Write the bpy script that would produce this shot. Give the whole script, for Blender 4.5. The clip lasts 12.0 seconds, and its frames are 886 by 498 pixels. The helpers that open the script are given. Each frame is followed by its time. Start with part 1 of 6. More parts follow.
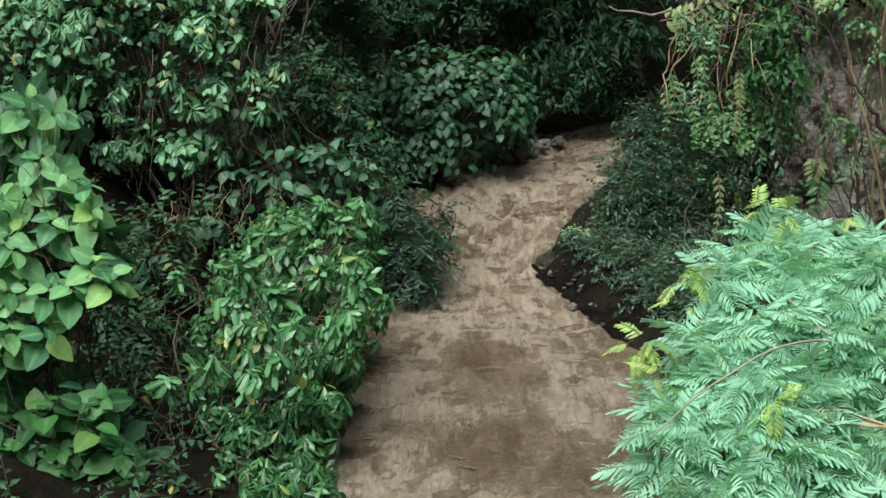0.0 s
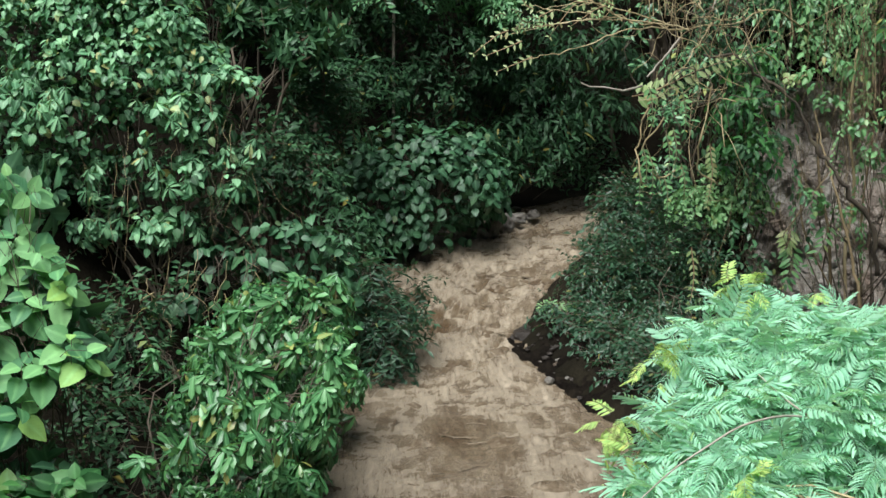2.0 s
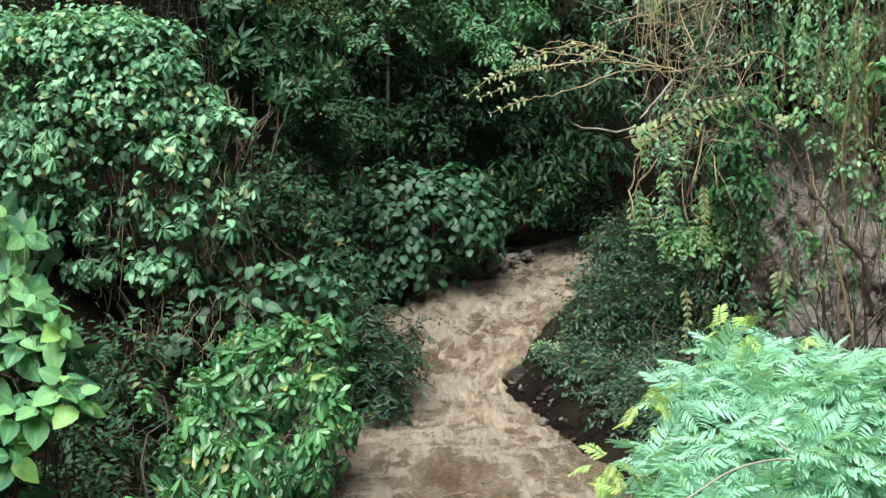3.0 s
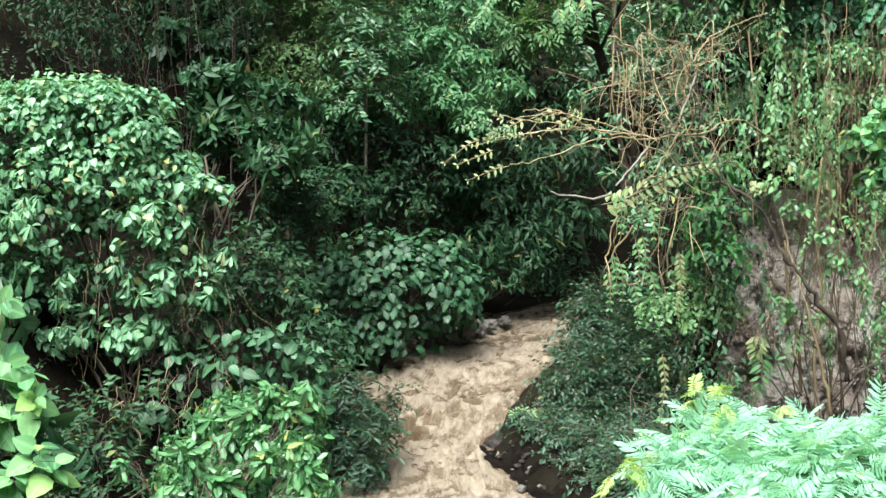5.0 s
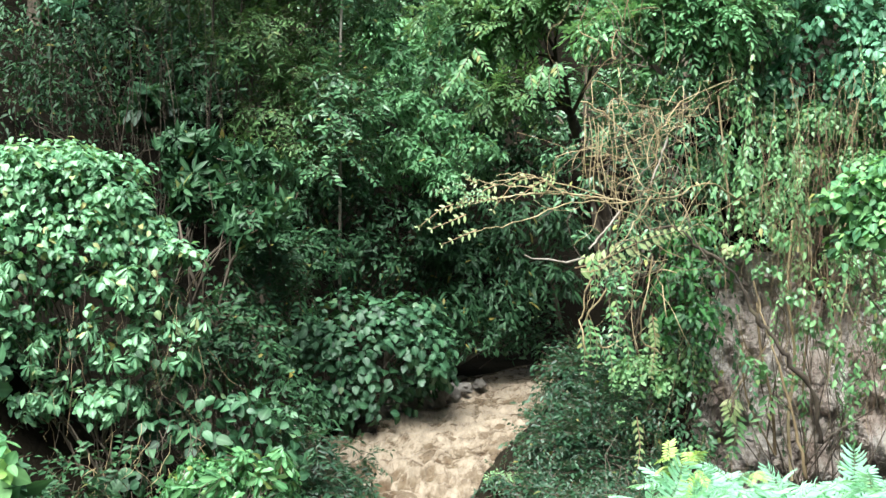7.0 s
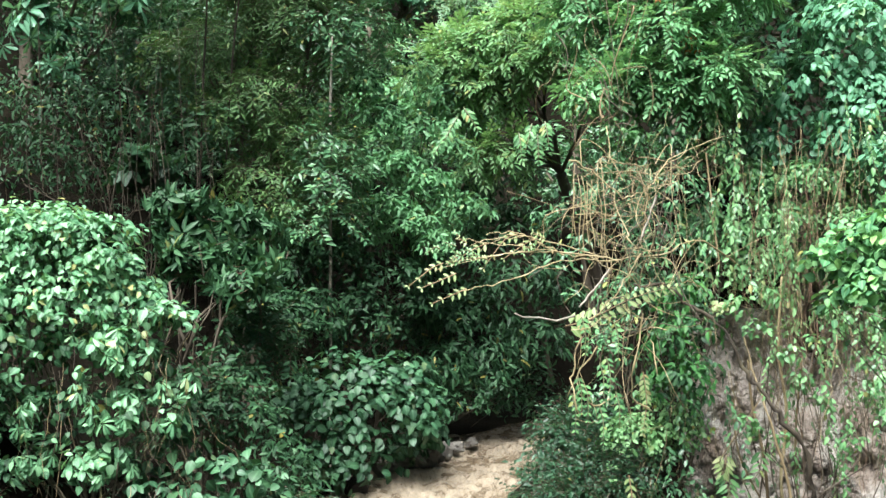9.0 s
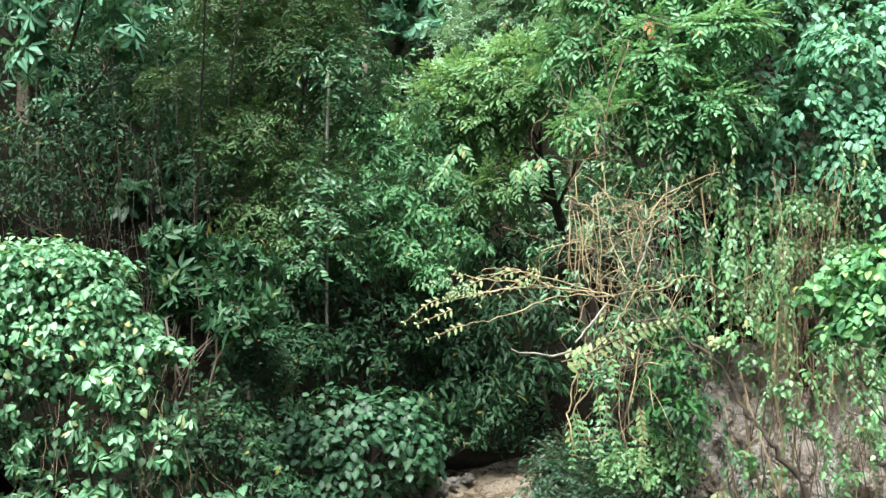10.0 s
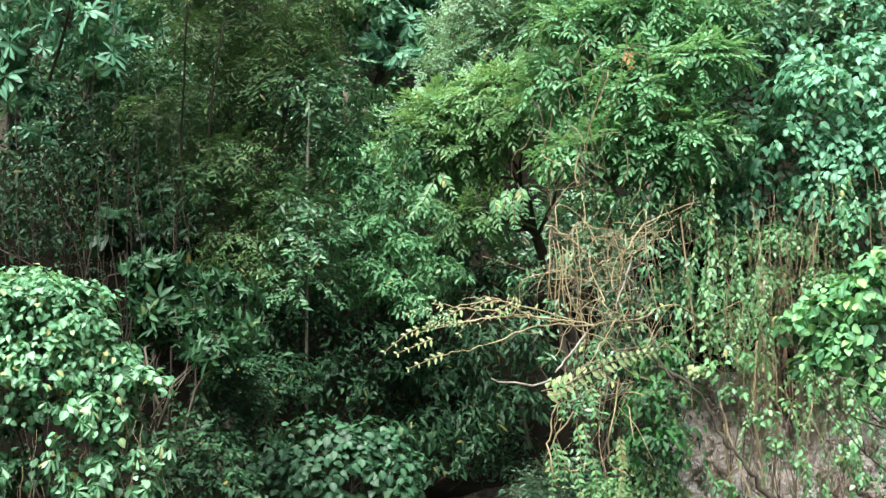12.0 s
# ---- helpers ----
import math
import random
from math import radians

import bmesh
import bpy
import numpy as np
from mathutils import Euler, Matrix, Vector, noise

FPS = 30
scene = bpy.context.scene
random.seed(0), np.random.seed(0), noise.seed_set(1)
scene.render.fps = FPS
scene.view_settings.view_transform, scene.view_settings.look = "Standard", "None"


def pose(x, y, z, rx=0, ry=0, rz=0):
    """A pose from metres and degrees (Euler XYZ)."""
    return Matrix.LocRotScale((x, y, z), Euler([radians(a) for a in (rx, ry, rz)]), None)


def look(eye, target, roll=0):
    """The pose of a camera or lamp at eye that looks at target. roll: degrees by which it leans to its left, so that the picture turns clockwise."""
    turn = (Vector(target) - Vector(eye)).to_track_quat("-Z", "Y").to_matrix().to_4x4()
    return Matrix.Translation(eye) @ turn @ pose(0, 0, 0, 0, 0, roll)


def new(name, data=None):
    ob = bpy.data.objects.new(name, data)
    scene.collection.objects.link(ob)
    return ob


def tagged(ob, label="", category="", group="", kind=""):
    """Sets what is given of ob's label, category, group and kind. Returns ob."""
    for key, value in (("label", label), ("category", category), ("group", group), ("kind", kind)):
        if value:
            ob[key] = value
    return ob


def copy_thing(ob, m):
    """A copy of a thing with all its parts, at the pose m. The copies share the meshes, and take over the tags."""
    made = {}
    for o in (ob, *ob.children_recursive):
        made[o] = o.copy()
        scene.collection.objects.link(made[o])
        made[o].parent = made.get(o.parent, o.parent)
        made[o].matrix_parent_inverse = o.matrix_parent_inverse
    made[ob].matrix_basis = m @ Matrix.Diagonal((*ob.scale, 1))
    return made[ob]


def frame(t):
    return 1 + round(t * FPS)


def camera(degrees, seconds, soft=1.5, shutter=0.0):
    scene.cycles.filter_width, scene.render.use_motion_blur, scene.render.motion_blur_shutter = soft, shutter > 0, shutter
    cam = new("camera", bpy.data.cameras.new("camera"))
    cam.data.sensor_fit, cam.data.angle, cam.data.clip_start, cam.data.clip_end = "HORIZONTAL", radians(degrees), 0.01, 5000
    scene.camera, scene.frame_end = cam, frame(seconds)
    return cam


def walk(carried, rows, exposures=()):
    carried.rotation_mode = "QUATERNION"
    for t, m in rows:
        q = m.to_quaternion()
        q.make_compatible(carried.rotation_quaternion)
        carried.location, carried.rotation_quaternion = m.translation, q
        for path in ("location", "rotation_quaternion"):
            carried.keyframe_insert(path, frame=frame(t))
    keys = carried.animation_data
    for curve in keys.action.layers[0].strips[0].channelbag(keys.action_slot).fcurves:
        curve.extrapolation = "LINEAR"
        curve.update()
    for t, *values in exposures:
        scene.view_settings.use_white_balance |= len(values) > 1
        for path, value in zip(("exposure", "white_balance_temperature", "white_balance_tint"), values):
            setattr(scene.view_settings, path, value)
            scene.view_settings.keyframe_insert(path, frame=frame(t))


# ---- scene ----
cam = camera(36.0, 12.0, soft=1.5)
EYE = 3.4
ROWS = [
    (0.0, -0.000, 0.000, -0.000, 78.00, 0.59, -0.12),
    (0.5, 0.004, -0.000, 0.004, 78.66, 0.73, -0.28),
    (1.0, 0.010, -0.005, 0.011, 79.36, 0.84, -0.42),
    (1.5, 0.015, -0.013, 0.018, 80.15, 0.81, -0.67),
    (2.0, 0.018, -0.028, 0.026, 81.04, 0.87, -1.14),
    (2.5, 0.024, -0.037, 0.033, 81.82, 0.95, -1.21),
    (3.0, 0.025, -0.047, 0.044, 82.68, 0.83, -1.35),
    (5.0, 0.030, -0.074, 0.068, 85.37, 0.81, -2.28),
    (5.5, 0.028, -0.085, 0.077, 85.98, 0.86, -2.65),
    (6.0, 0.028, -0.092, 0.081, 86.67, 0.89, -3.11),
    (6.5, 0.031, -0.098, 0.083, 87.12, 0.87, -3.14),
    (7.0, 0.028, -0.106, 0.091, 87.95, 0.98, -3.38),
    (9.0, 0.042, -0.121, 0.121, 90.29, 1.36, -3.74),
    (9.5, 0.046, -0.142, 0.137, 90.95, 1.44, -3.74),
    (10.0, 0.045, -0.150, 0.139, 91.71, 1.46, -3.88),
    (10.5, 0.048, -0.148, 0.146, 92.16, 1.64, -4.07),
    (11.0, 0.054, -0.145, 0.146, 92.36, 1.69, -4.18),
    (11.5, 0.054, -0.141, 0.150, 92.59, 1.49, -4.43),
    (12.0, 0.049, -0.153, 0.152, 92.86, 1.42, -4.70),
]
EXPOSURES = [(t, 1.36 + gain, 6050.0, 9.0) for t, gain in ((0.0, -0.95), (3.0, -0.42), (5.0, 0.12), (7.0, 0.32), (9.0, 0.38), (12.0, 0.26))]
walk(cam, [(t, pose(x, y, EYE + z, rx, ry, rz)) for t, x, y, z, rx, ry, rz in ROWS], EXPOSURES)

# ---- light: bright overcast sky over a wooded ravine ----
SUN_UP, SUN_AROUND = radians(60), radians(210)
world = bpy.data.worlds.new("sky")
scene.world = world
world.use_nodes = True
wn = world.node_tree
sky = wn.nodes.new("ShaderNodeTexSky")
sky.sky_type, sky.sun_disc = "NISHITA", False
sky.sun_elevation, sky.sun_rotation = SUN_UP, SUN_AROUND
sky.air_density, sky.dust_density, sky.ozone_density = 1.0, 4.0, 1.0
wn.links.new(sky.outputs[0], wn.nodes["Background"].inputs[0])
wn.nodes["Background"].inputs[1].default_value = 0.03
sun = new("sun", bpy.data.lights.new("sun", "SUN"))
sun.data.energy, sun.data.angle, sun.data.color = 5.3, radians(48), (1.0, 0.96, 0.9)
sun_from = Vector((math.sin(SUN_AROUND) * math.cos(SUN_UP), math.cos(SUN_AROUND) * math.cos(SUN_UP), math.sin(SUN_UP)))
sun.matrix_world = look(sun_from * 60, (0, 0, 0))


# ---- small tools ----
def rng_of(seed):
    return np.random.default_rng(seed)


def unit(v):
    return v / (np.linalg.norm(v, axis=-1, keepdims=True) + 1e-9)


def lattice(ix, iy, seed):
    h = np.sin(ix * 127.1 + iy * 311.7 + seed * 74.7) * 43758.5453
    return h - np.floor(h)


def value_noise(x, y, seed=0):
    ix, iy = np.floor(x), np.floor(y)
    fx, fy = x - ix, y - iy
    fx, fy = fx * fx * (3 - 2 * fx), fy * fy * (3 - 2 * fy)
    a, b = lattice(ix, iy, seed), lattice(ix + 1, iy, seed)
    c, d = lattice(ix, iy + 1, seed), lattice(ix + 1, iy + 1, seed)
    return (a + (b - a) * fx) * (1 - fy) + (c + (d - c) * fx) * fy


def fbm(x, y, seed=0, octaves=4):
    total, gain = 0.0, 0.5
    for k in range(octaves):
        total = total + gain * (value_noise(x * 2**k, y * 2**k, seed + k) - 0.5)
        gain *= 0.5
    return total


def ramp01(x, a, b):
    t = np.clip((x - a) / (b - a), 0, 1)
    return t * t * (3 - 2 * t)


# A shape is (vertices, flat corner list, corners per face, rib value per vertex).
# rib: 0 on a leaf's midrib, 1 on its edge, 2 on a woody twig.
def shape(verts, faces, rib):
    flat = np.array([i for face in faces for i in face], int)
    return np.array(verts, float), flat, np.array([len(face) for face in faces], int), np.array(rib, float)


def scatter(base, mats, places):
    """Copies of a shape, by k 3x3 matrices and k places, as one shape."""
    v, flat, sizes, rib = base
    k, n = len(mats), len(v)
    verts = (np.einsum("kij,nj->kni", mats, v) + places[:, None, :]).reshape(-1, 3)
    return verts, (flat[None] + (np.arange(k) * n)[:, None]).ravel(), np.tile(sizes, k), np.tile(rib, k)


def merged(shapes):
    verts, flat, sizes, rib, at = [], [], [], [], 0
    for v, fl, s, r in shapes:
        verts.append(v), flat.append(fl + at), sizes.append(s), rib.append(r)
        at += len(v)
    return np.concatenate(verts), np.concatenate(flat), np.concatenate(sizes), np.concatenate(rib)


def mesh_of(name, form, material, smooth=True):
    v, flat, sizes, rib = form
    me = bpy.data.meshes.new(name)
    me.vertices.add(len(v))
    me.vertices.foreach_set("co", np.ascontiguousarray(v, np.float32).ravel())
    me.loops.add(len(flat))
    me.loops.foreach_set("vertex_index", flat.astype(np.int32))
    me.polygons.add(len(sizes))
    me.polygons.foreach_set("loop_start", np.concatenate([[0], np.cumsum(sizes)[:-1]]).astype(np.int32))
    me.polygons.foreach_set("use_smooth", np.full(len(sizes), smooth))
    me.attributes.new("rib", "FLOAT", "POINT").data.foreach_set("value", rib.astype(np.float32))
    me.update(calc_edges=True)
    me.validate()
    me.materials.append(material)
    return me


def thing(name, base, label, category, group="", kind=""):
    ob = new(name)
    ob.empty_display_size = 0.1
    ob.location = base
    return tagged(ob, label, category, group, kind)


def part(name, form, material, parent, label="", kind="", smooth=True):
    """One mesh object under a thing; the form is given in world places."""
    v, flat, sizes, rib = form
    root = np.array(parent.location) if parent.parent is None else np.array(parent.location) + np.array(parent.parent.location)
    ob = new(name, mesh_of(name, (v - root, flat, sizes, rib), material, smooth))
    ob.parent = parent
    return tagged(ob, label, kind=kind)


def pieces(name, meshes, mats, places, parent, rng):
    """Objects of their own on shared meshes."""
    root = np.array(parent.location)
    for m, p in zip(mats, places):
        ob = new(name, meshes[int(rng.integers(len(meshes)))])
        ob.parent = parent
        full = np.eye(4)
        full[:3, :3], full[:3, 3] = m, p - root
        ob.matrix_basis = Matrix([list(map(float, row)) for row in full])


def basis(way, up):
    """Matrices whose second column is way and whose third leans to up."""
    y = unit(way)
    x = unit(np.cross(y, up))
    return np.stack([x, y, np.cross(x, y)], axis=-1)


def tube(points, radii, sides=5, rib=2.0):
    p = np.array(points, float)
    r = np.broadcast_to(np.array(radii, float), (len(p),))
    along = unit(np.gradient(p, axis=0))
    side = unit(np.cross(along, np.array([0.31, 0.17, 0.93])))
    other = np.cross(along, side)
    a = np.arange(sides) * 2 * np.pi / sides
    ring = p[:, None] + r[:, None, None] * (np.cos(a)[None, :, None] * side[:, None] + np.sin(a)[None, :, None] * other[:, None])
    n = len(p)
    faces = [(i * sides + j, i * sides + (j + 1) % sides, (i + 1) * sides + (j + 1) % sides, (i + 1) * sides + j) for i in range(n - 1) for j in range(sides)]
    faces.append(tuple(range((n - 1) * sides, n * sides)))
    return shape(ring.reshape(-1, 3), faces, [rib] * (n * sides))


def bent(a, b, rng, sag=0.0, wobble=0.06, n=8):
    """A smooth line of points from a to b that wanders a little and sags."""
    a, b = np.array(a, float), np.array(b, float)
    t = np.linspace(0, 1, n)[:, None]
    size = np.linalg.norm(b - a)
    p = a + (b - a) * t
    for k in (1, 2, 3):
        p = p + np.sin(np.pi * k * t) * rng.normal(0, 0.8 * wobble * size / k, 3)
    p[:, 2] -= sag * size * (4 * t * (1 - t))[:, 0]
    return p


def curve(points, n=16):
    """A smooth line through a few points."""
    p = np.array(points, float)
    p = np.concatenate([2 * p[:1] - p[1:2], p, 2 * p[-1:] - p[-2:-1]])
    u = np.linspace(0, len(points) - 1, n)
    i = np.minimum(u.astype(int), len(points) - 2)
    t = (u - i)[:, None]
    a, b, c, d = p[i], p[i + 1], p[i + 2], p[i + 3]
    return 0.5 * (2 * b + (c - a) * t + (2 * a - 5 * b + 4 * c - d) * t**2 + (3 * b - a - 3 * c + d) * t**3)


# ---- leaves and sprigs ----
def leaf(length, width, fold=0.18, droop=0.15, widest=0.45, stalk=0.08):
    """An eight-sided blade with a raised fold along its rib and a drooping tip, growing along +Y."""
    w, h = width / 2, fold * width
    rows = [(stalk, 0), (stalk + widest * 0.5, 0.85), (stalk + widest * 1.25, 0.9), (1.0, 0)]
    verts, rib = [], []
    for k, (t, share) in enumerate(rows):
        z = -droop * length * t * t
        if share == 0:
            verts.append((0, t * length, z)), rib.append(0)
        else:
            verts += [(-w * share, t * length, z + h * share), (0, t * length, z), (w * share, t * length, z + h * share)]
            rib += [1, 0, 1]
    faces = [(0, 2, 1), (0, 3, 2), (1, 2, 5, 4), (2, 3, 6, 5), (4, 5, 7), (5, 6, 7)]
    return shape(verts, faces, rib)


def broad_leaf(length, width, fold=0.12, droop=0.2, stalk=0.1):
    """An ovate blade in five steps, with a slight wave along its edge."""
    w = width / 2
    verts, rib = [(0, stalk * length, 0)], [0]
    for t, share, wave in ((0.2, 0.74, 0.02), (0.4, 1.0, -0.02), (0.64, 0.86, 0.02), (0.86, 0.42, -0.01)):
        z = -droop * length * t * t
        h = fold * width * share + wave * width
        verts += [(-w * share, t * length, z + h), (0, t * length, z), (w * share, t * length, z + h - 2 * wave * width)]
        rib += [1, 0, 1]
    verts.append((0, length, -droop * length)), rib.append(0.3)
    faces = [(0, 2, 1), (0, 3, 2)]
    for k in range(3):
        i = 1 + 3 * k
        faces += [(i, i + 1, i + 4, i + 3), (i + 1, i + 2, i + 5, i + 4)]
    return shape(verts, faces + [(10, 11, 13), (11, 12, 13)], rib)


def obovate(length, width, fold=0.14, droop=0.25):
    """A blade that is broadest near its rounded end."""
    w = width / 2
    verts, rib = [(0, 0.04 * length, 0)], [0]
    for t, share in ((0.45, 0.72), (0.82, 0.95)):
        z = -droop * length * t * t
        verts += [(-w * share, t * length, z + fold * width * share), (0, t * length, z), (w * share, t * length, z + fold * width * share)]
        rib += [1, 0, 1]
    verts.append((0, length, -droop * length)), rib.append(0.4)
    return shape(verts, [(0, 2, 1), (0, 3, 2), (1, 2, 5, 4), (2, 3, 6, 5), (4, 5, 7), (5, 6, 7)], rib)


def sprig_umbrella(rng, count=7, size=0.13, wide=0.05, fall=0.5):
    """Leaflets that hang all round the end of a shoot, with a few lower down."""
    n = count + 3
    a = np.arange(n) * 2.4 + rng.random() * 6
    back = np.where(np.arange(n) < count, 0.0, -0.07) + rng.normal(0, 0.01, n)
    lift = np.where(np.arange(n) < count, 0.0, -0.5) - fall * (0.35 + rng.random(n))
    way = np.stack([np.cos(a), lift, np.sin(a)], 1)
    mats = basis(way, np.tile([0, 1.0, 0], (n, 1)) + 0.5 * way * [1, 0, 1] + rng.normal(0, 0.2, (n, 3))) * (0.75 + 0.45 * rng.random(n))[:, None, None]
    tuft = scatter(obovate(size, wide), mats, np.stack([a * 0, back, a * 0], 1))
    return merged([tuft, tube([(0, 0, 0), (0.004, -0.08, 0), (0, -0.2, 0.01)], (0.003, 0.004, 0.005), 3)])


def small_leaf(length, width, fold=0.2, droop=0.12):
    """A four-sided blade for leaves far off."""
    w, m = width / 2, 0.48 * length
    verts = [(0, 0.06 * length, 0), (-w, m, fold * width), (0, m, -0.3 * droop * length), (w, m, fold * width), (0, length, -droop * length)]
    return shape(verts, [(0, 2, 1), (0, 3, 2), (1, 2, 4), (2, 3, 4)], [0, 1, 0, 1, 0.2])


def twig(length, radius=0.004, droop=0.1):
    t = np.linspace(0, 1, 3)
    return tube(np.stack([t * 0, t * length, -droop * length * t * t], 1), radius * (1 - 0.6 * t), 3)


def sprig_pinnate(rng, pairs=5, span=0.3, size=0.13, wide=0.045, droop=0.3, blade=leaf):
    """A twig with drooping leaflets in pairs and one at its end."""
    mats, places = [], []
    for k in range(pairs):
        t = (k + 1) / (pairs + 0.5)
        for s in (-1, 1):
            way = np.array([s * 0.9, 0.55 + 0.4 * t, -0.25 - 0.35 * rng.random()]) + rng.normal(0, 0.12, 3)
            m = basis(way[None], np.array([[0, 0.25, 1.0]]))[0] * (0.8 + 0.35 * rng.random())
            mats.append(m), places.append((0, t * span, -droop * span * t * t))
    mats.append(basis(np.array([[0, 1, -0.4]]), np.array([[0, 0, 1.0]]))[0]), places.append((0, span, -droop * span))
    return merged([scatter(blade(size, wide), np.array(mats), np.array(places)), twig(span, 0.004, droop)])


def sprig_whorl(rng, count=8, size=0.16, wide=0.05, lift=0.1, blade=leaf):
    """Leaves that stand out round a shoot's end."""
    a = np.arange(count) * 2.4 + rng.random() * 6
    up = lift + 0.35 * rng.normal(0, 1, count)
    way = np.stack([np.cos(a), np.sin(a), up], 1)
    mats = basis(way, np.tile([0, 0, 1.0], (count, 1))) * (0.7 + 0.5 * rng.random(count))[:, None, None]
    whorl = scatter(blade(size, wide, 0.15, 0.3), mats, np.stack([a * 0, a * 0, 0.02 * rng.normal(0, 1, count)], 1))
    stem = tube([(0, 0, 0), (0, 0.01, -0.1), (0.01, -0.02, -0.2)], 0.004, 3)
    # the shoot grows along +Y like the other sprigs
    turn = np.array([[1, 0, 0], [0, 0, 1], [0, -1, 0]], float)
    v, flat, sizes, rib = merged([whorl, stem])
    return v @ turn.T, flat, sizes, rib


def sprig_loose(rng, count=9, span=0.28, size=0.09, wide=0.035, spread=0.9, blade=None):
    """A twig with alternate leaves that point every way."""
    t = np.linspace(0.15, 1, count)
    way = np.stack([spread * np.where(np.arange(count) % 2, 1, -1) + rng.normal(0, 0.3, count), 0.6 + rng.normal(0, 0.3, count), rng.normal(-0.25, 0.35, count)], 1)
    up = np.stack([rng.normal(0, 0.3, count), rng.normal(0.2, 0.3, count), np.ones(count)], 1)
    mats = basis(way, up) * (0.75 + 0.5 * rng.random(count))[:, None, None]
    return merged([scatter((blade or small_leaf)(size, wide), mats, np.stack([t * 0, t * span, -0.15 * span * t * t], 1)), twig(span, 0.003)])


def clumps(lumps, share, per, rng):
    """Smaller lumps on the surface of large ones."""
    out = []
    for x, y, z, r in lumps:
        d = unit(rng.normal(0, 1, (per, 3)))
        d[:, 2] = np.abs(d[:, 2]) * 0.9 - 0.25
        c = np.array([x, y, z]) + d * r * (0.5 + 0.5 * rng.random((per, 1)))
        out.append(np.concatenate([c, r * share * (0.7 + 0.6 * rng.random((per, 1)))], 1))
    return np.concatenate(out)


def shell(lumps, count, rng, thick=0.35, flat=0.8):
    """Places and outward ways on the outer faces of lumps, thinly filled inside."""
    lumps = np.asarray(lumps, float)
    area = lumps[:, 3] ** 2
    pick = rng.choice(len(lumps), int(count * 1.7), p=area / area.sum())
    d = unit(rng.normal(0, 1, (len(pick), 3)))
    d[:, 2] = np.where((d[:, 2] < -0.35) & (rng.random(len(pick)) < 0.7), -d[:, 2], d[:, 2])
    depth = 1.05 - thick * rng.random(len(pick)) ** 2
    p = lumps[pick, :3] + d * (lumps[pick, 3] * depth)[:, None] * np.array([1, 1, flat])
    far = np.full(len(p), 9.0)
    for k, (x, y, z, r) in enumerate(lumps):
        q = np.linalg.norm((p - [x, y, z]) / [1, 1, flat], axis=1) / r
        far = np.where(pick == k, far, np.minimum(far, q))
    keep = np.where(far > 0.75)[0][:count]
    return p[keep], d[keep]


def sprays(lumps, count, rng, hang=0.5, spread=0.5, thick=0.35, size=(0.8, 1.25), level=1.0):
    """Matrices and places for sprigs over lumps: outwards, then drooping."""
    p, d = shell(lumps, count, rng, thick)
    n = len(p)
    way = (d + rng.normal(0, spread, (n, 3)) + np.array([0, 0, -hang])) * np.array([1, 1, level])
    up = np.array([0, 0, 1.0]) + 0.6 * d + rng.normal(0, 0.25, (n, 3))
    s = size[0] + (size[1] - size[0]) * rng.random(n)
    return basis(way, up) * s[:, None, None], p


def crown(lumps, count, sprigs, rng, **how):
    mats, places = sprays(lumps, count, rng, **how)
    which = rng.integers(len(sprigs), size=len(mats))
    return merged([scatter(s, mats[which == k], places[which == k]) for k, s in enumerate(sprigs) if (which == k).any()])


def skin(lumps, count, blades, rng, flat=0.85, thick=0.45, gaps=0.0, grain=2.2, droop=0.7, size=(0.5, 0.9), face=0.7, rise=0.55):
    """Single blades laid over lumps like loose shingles, tips down, with ragged holes between them."""
    p, d = shell(lumps, count, rng, thick, flat)
    if gaps:
        off = rng.random() * 50
        n = 0.6 * value_noise(p[:, 0] * grain + off, p[:, 2] * grain + 0.7 * p[:, 1] * grain, 7) + 0.4 * value_noise(p[:, 0] * grain * 2.4, p[:, 2] * grain * 2.4 + off, 8)
        keep = n > gaps
        p, d = p[keep], d[keep]
    k = len(p)
    normal = unit(d * face + np.array([0, -0.15, rise]) + rng.normal(0, 0.42, (k, 3)))
    fall = np.array([0, 0, -1.0]) + d * d[:, 2:3]
    way = fall * droop + rng.normal(0, 0.6, (k, 3))
    p = p + rng.normal(0, 0.03, (k, 3))
    way = unit(way - normal * (way * normal).sum(1)[:, None])
    mats = basis(way, normal) * rng.uniform(*size, k)[:, None, None]
    return mats, p


def blanket(lumps, count, blades, rng, **how):
    mats, places = skin(lumps, count, blades, rng, **how)
    which = rng.integers(len(blades), size=len(mats))
    return merged([scatter(b, mats[which == k], places[which == k]) for k, b in enumerate(blades) if (which == k).any()])


def limb_forms(base, lumps, rng, radius=0.03, sag=-0.08):
    """Tapered, bent limbs with side twigs, from a base to the heart of each lump."""
    out = []
    for x, y, z, r in lumps:
        line = bent(base, (x, y, z), rng, sag, 0.1, 7)
        one = [tube(line, np.linspace(radius, radius * 0.25, 7), 5)]
        for k in range(2):
            tip = np.array([x, y, z]) + unit(rng.normal(0, 1, 3)) * r * 0.8
            one.append(tube(bent(line[4], tip, rng, 0, 0.1, 5), np.linspace(radius * 0.4, radius * 0.12, 5), 4))
        out.append(merged(one))
    return out


def add_limbs(ob, base, lumps, rng, radius=0.03, sag=-0.08, mat=None, name="limb"):
    for form in limb_forms(base, lumps, rng, radius, sag):
        part(name, form, mat or BARK, ob)


# ---- materials ----
def material(name):
    m = bpy.data.materials.new(name)
    m.use_nodes = True
    return m, m.node_tree, m.node_tree.nodes["Principled BSDF"]


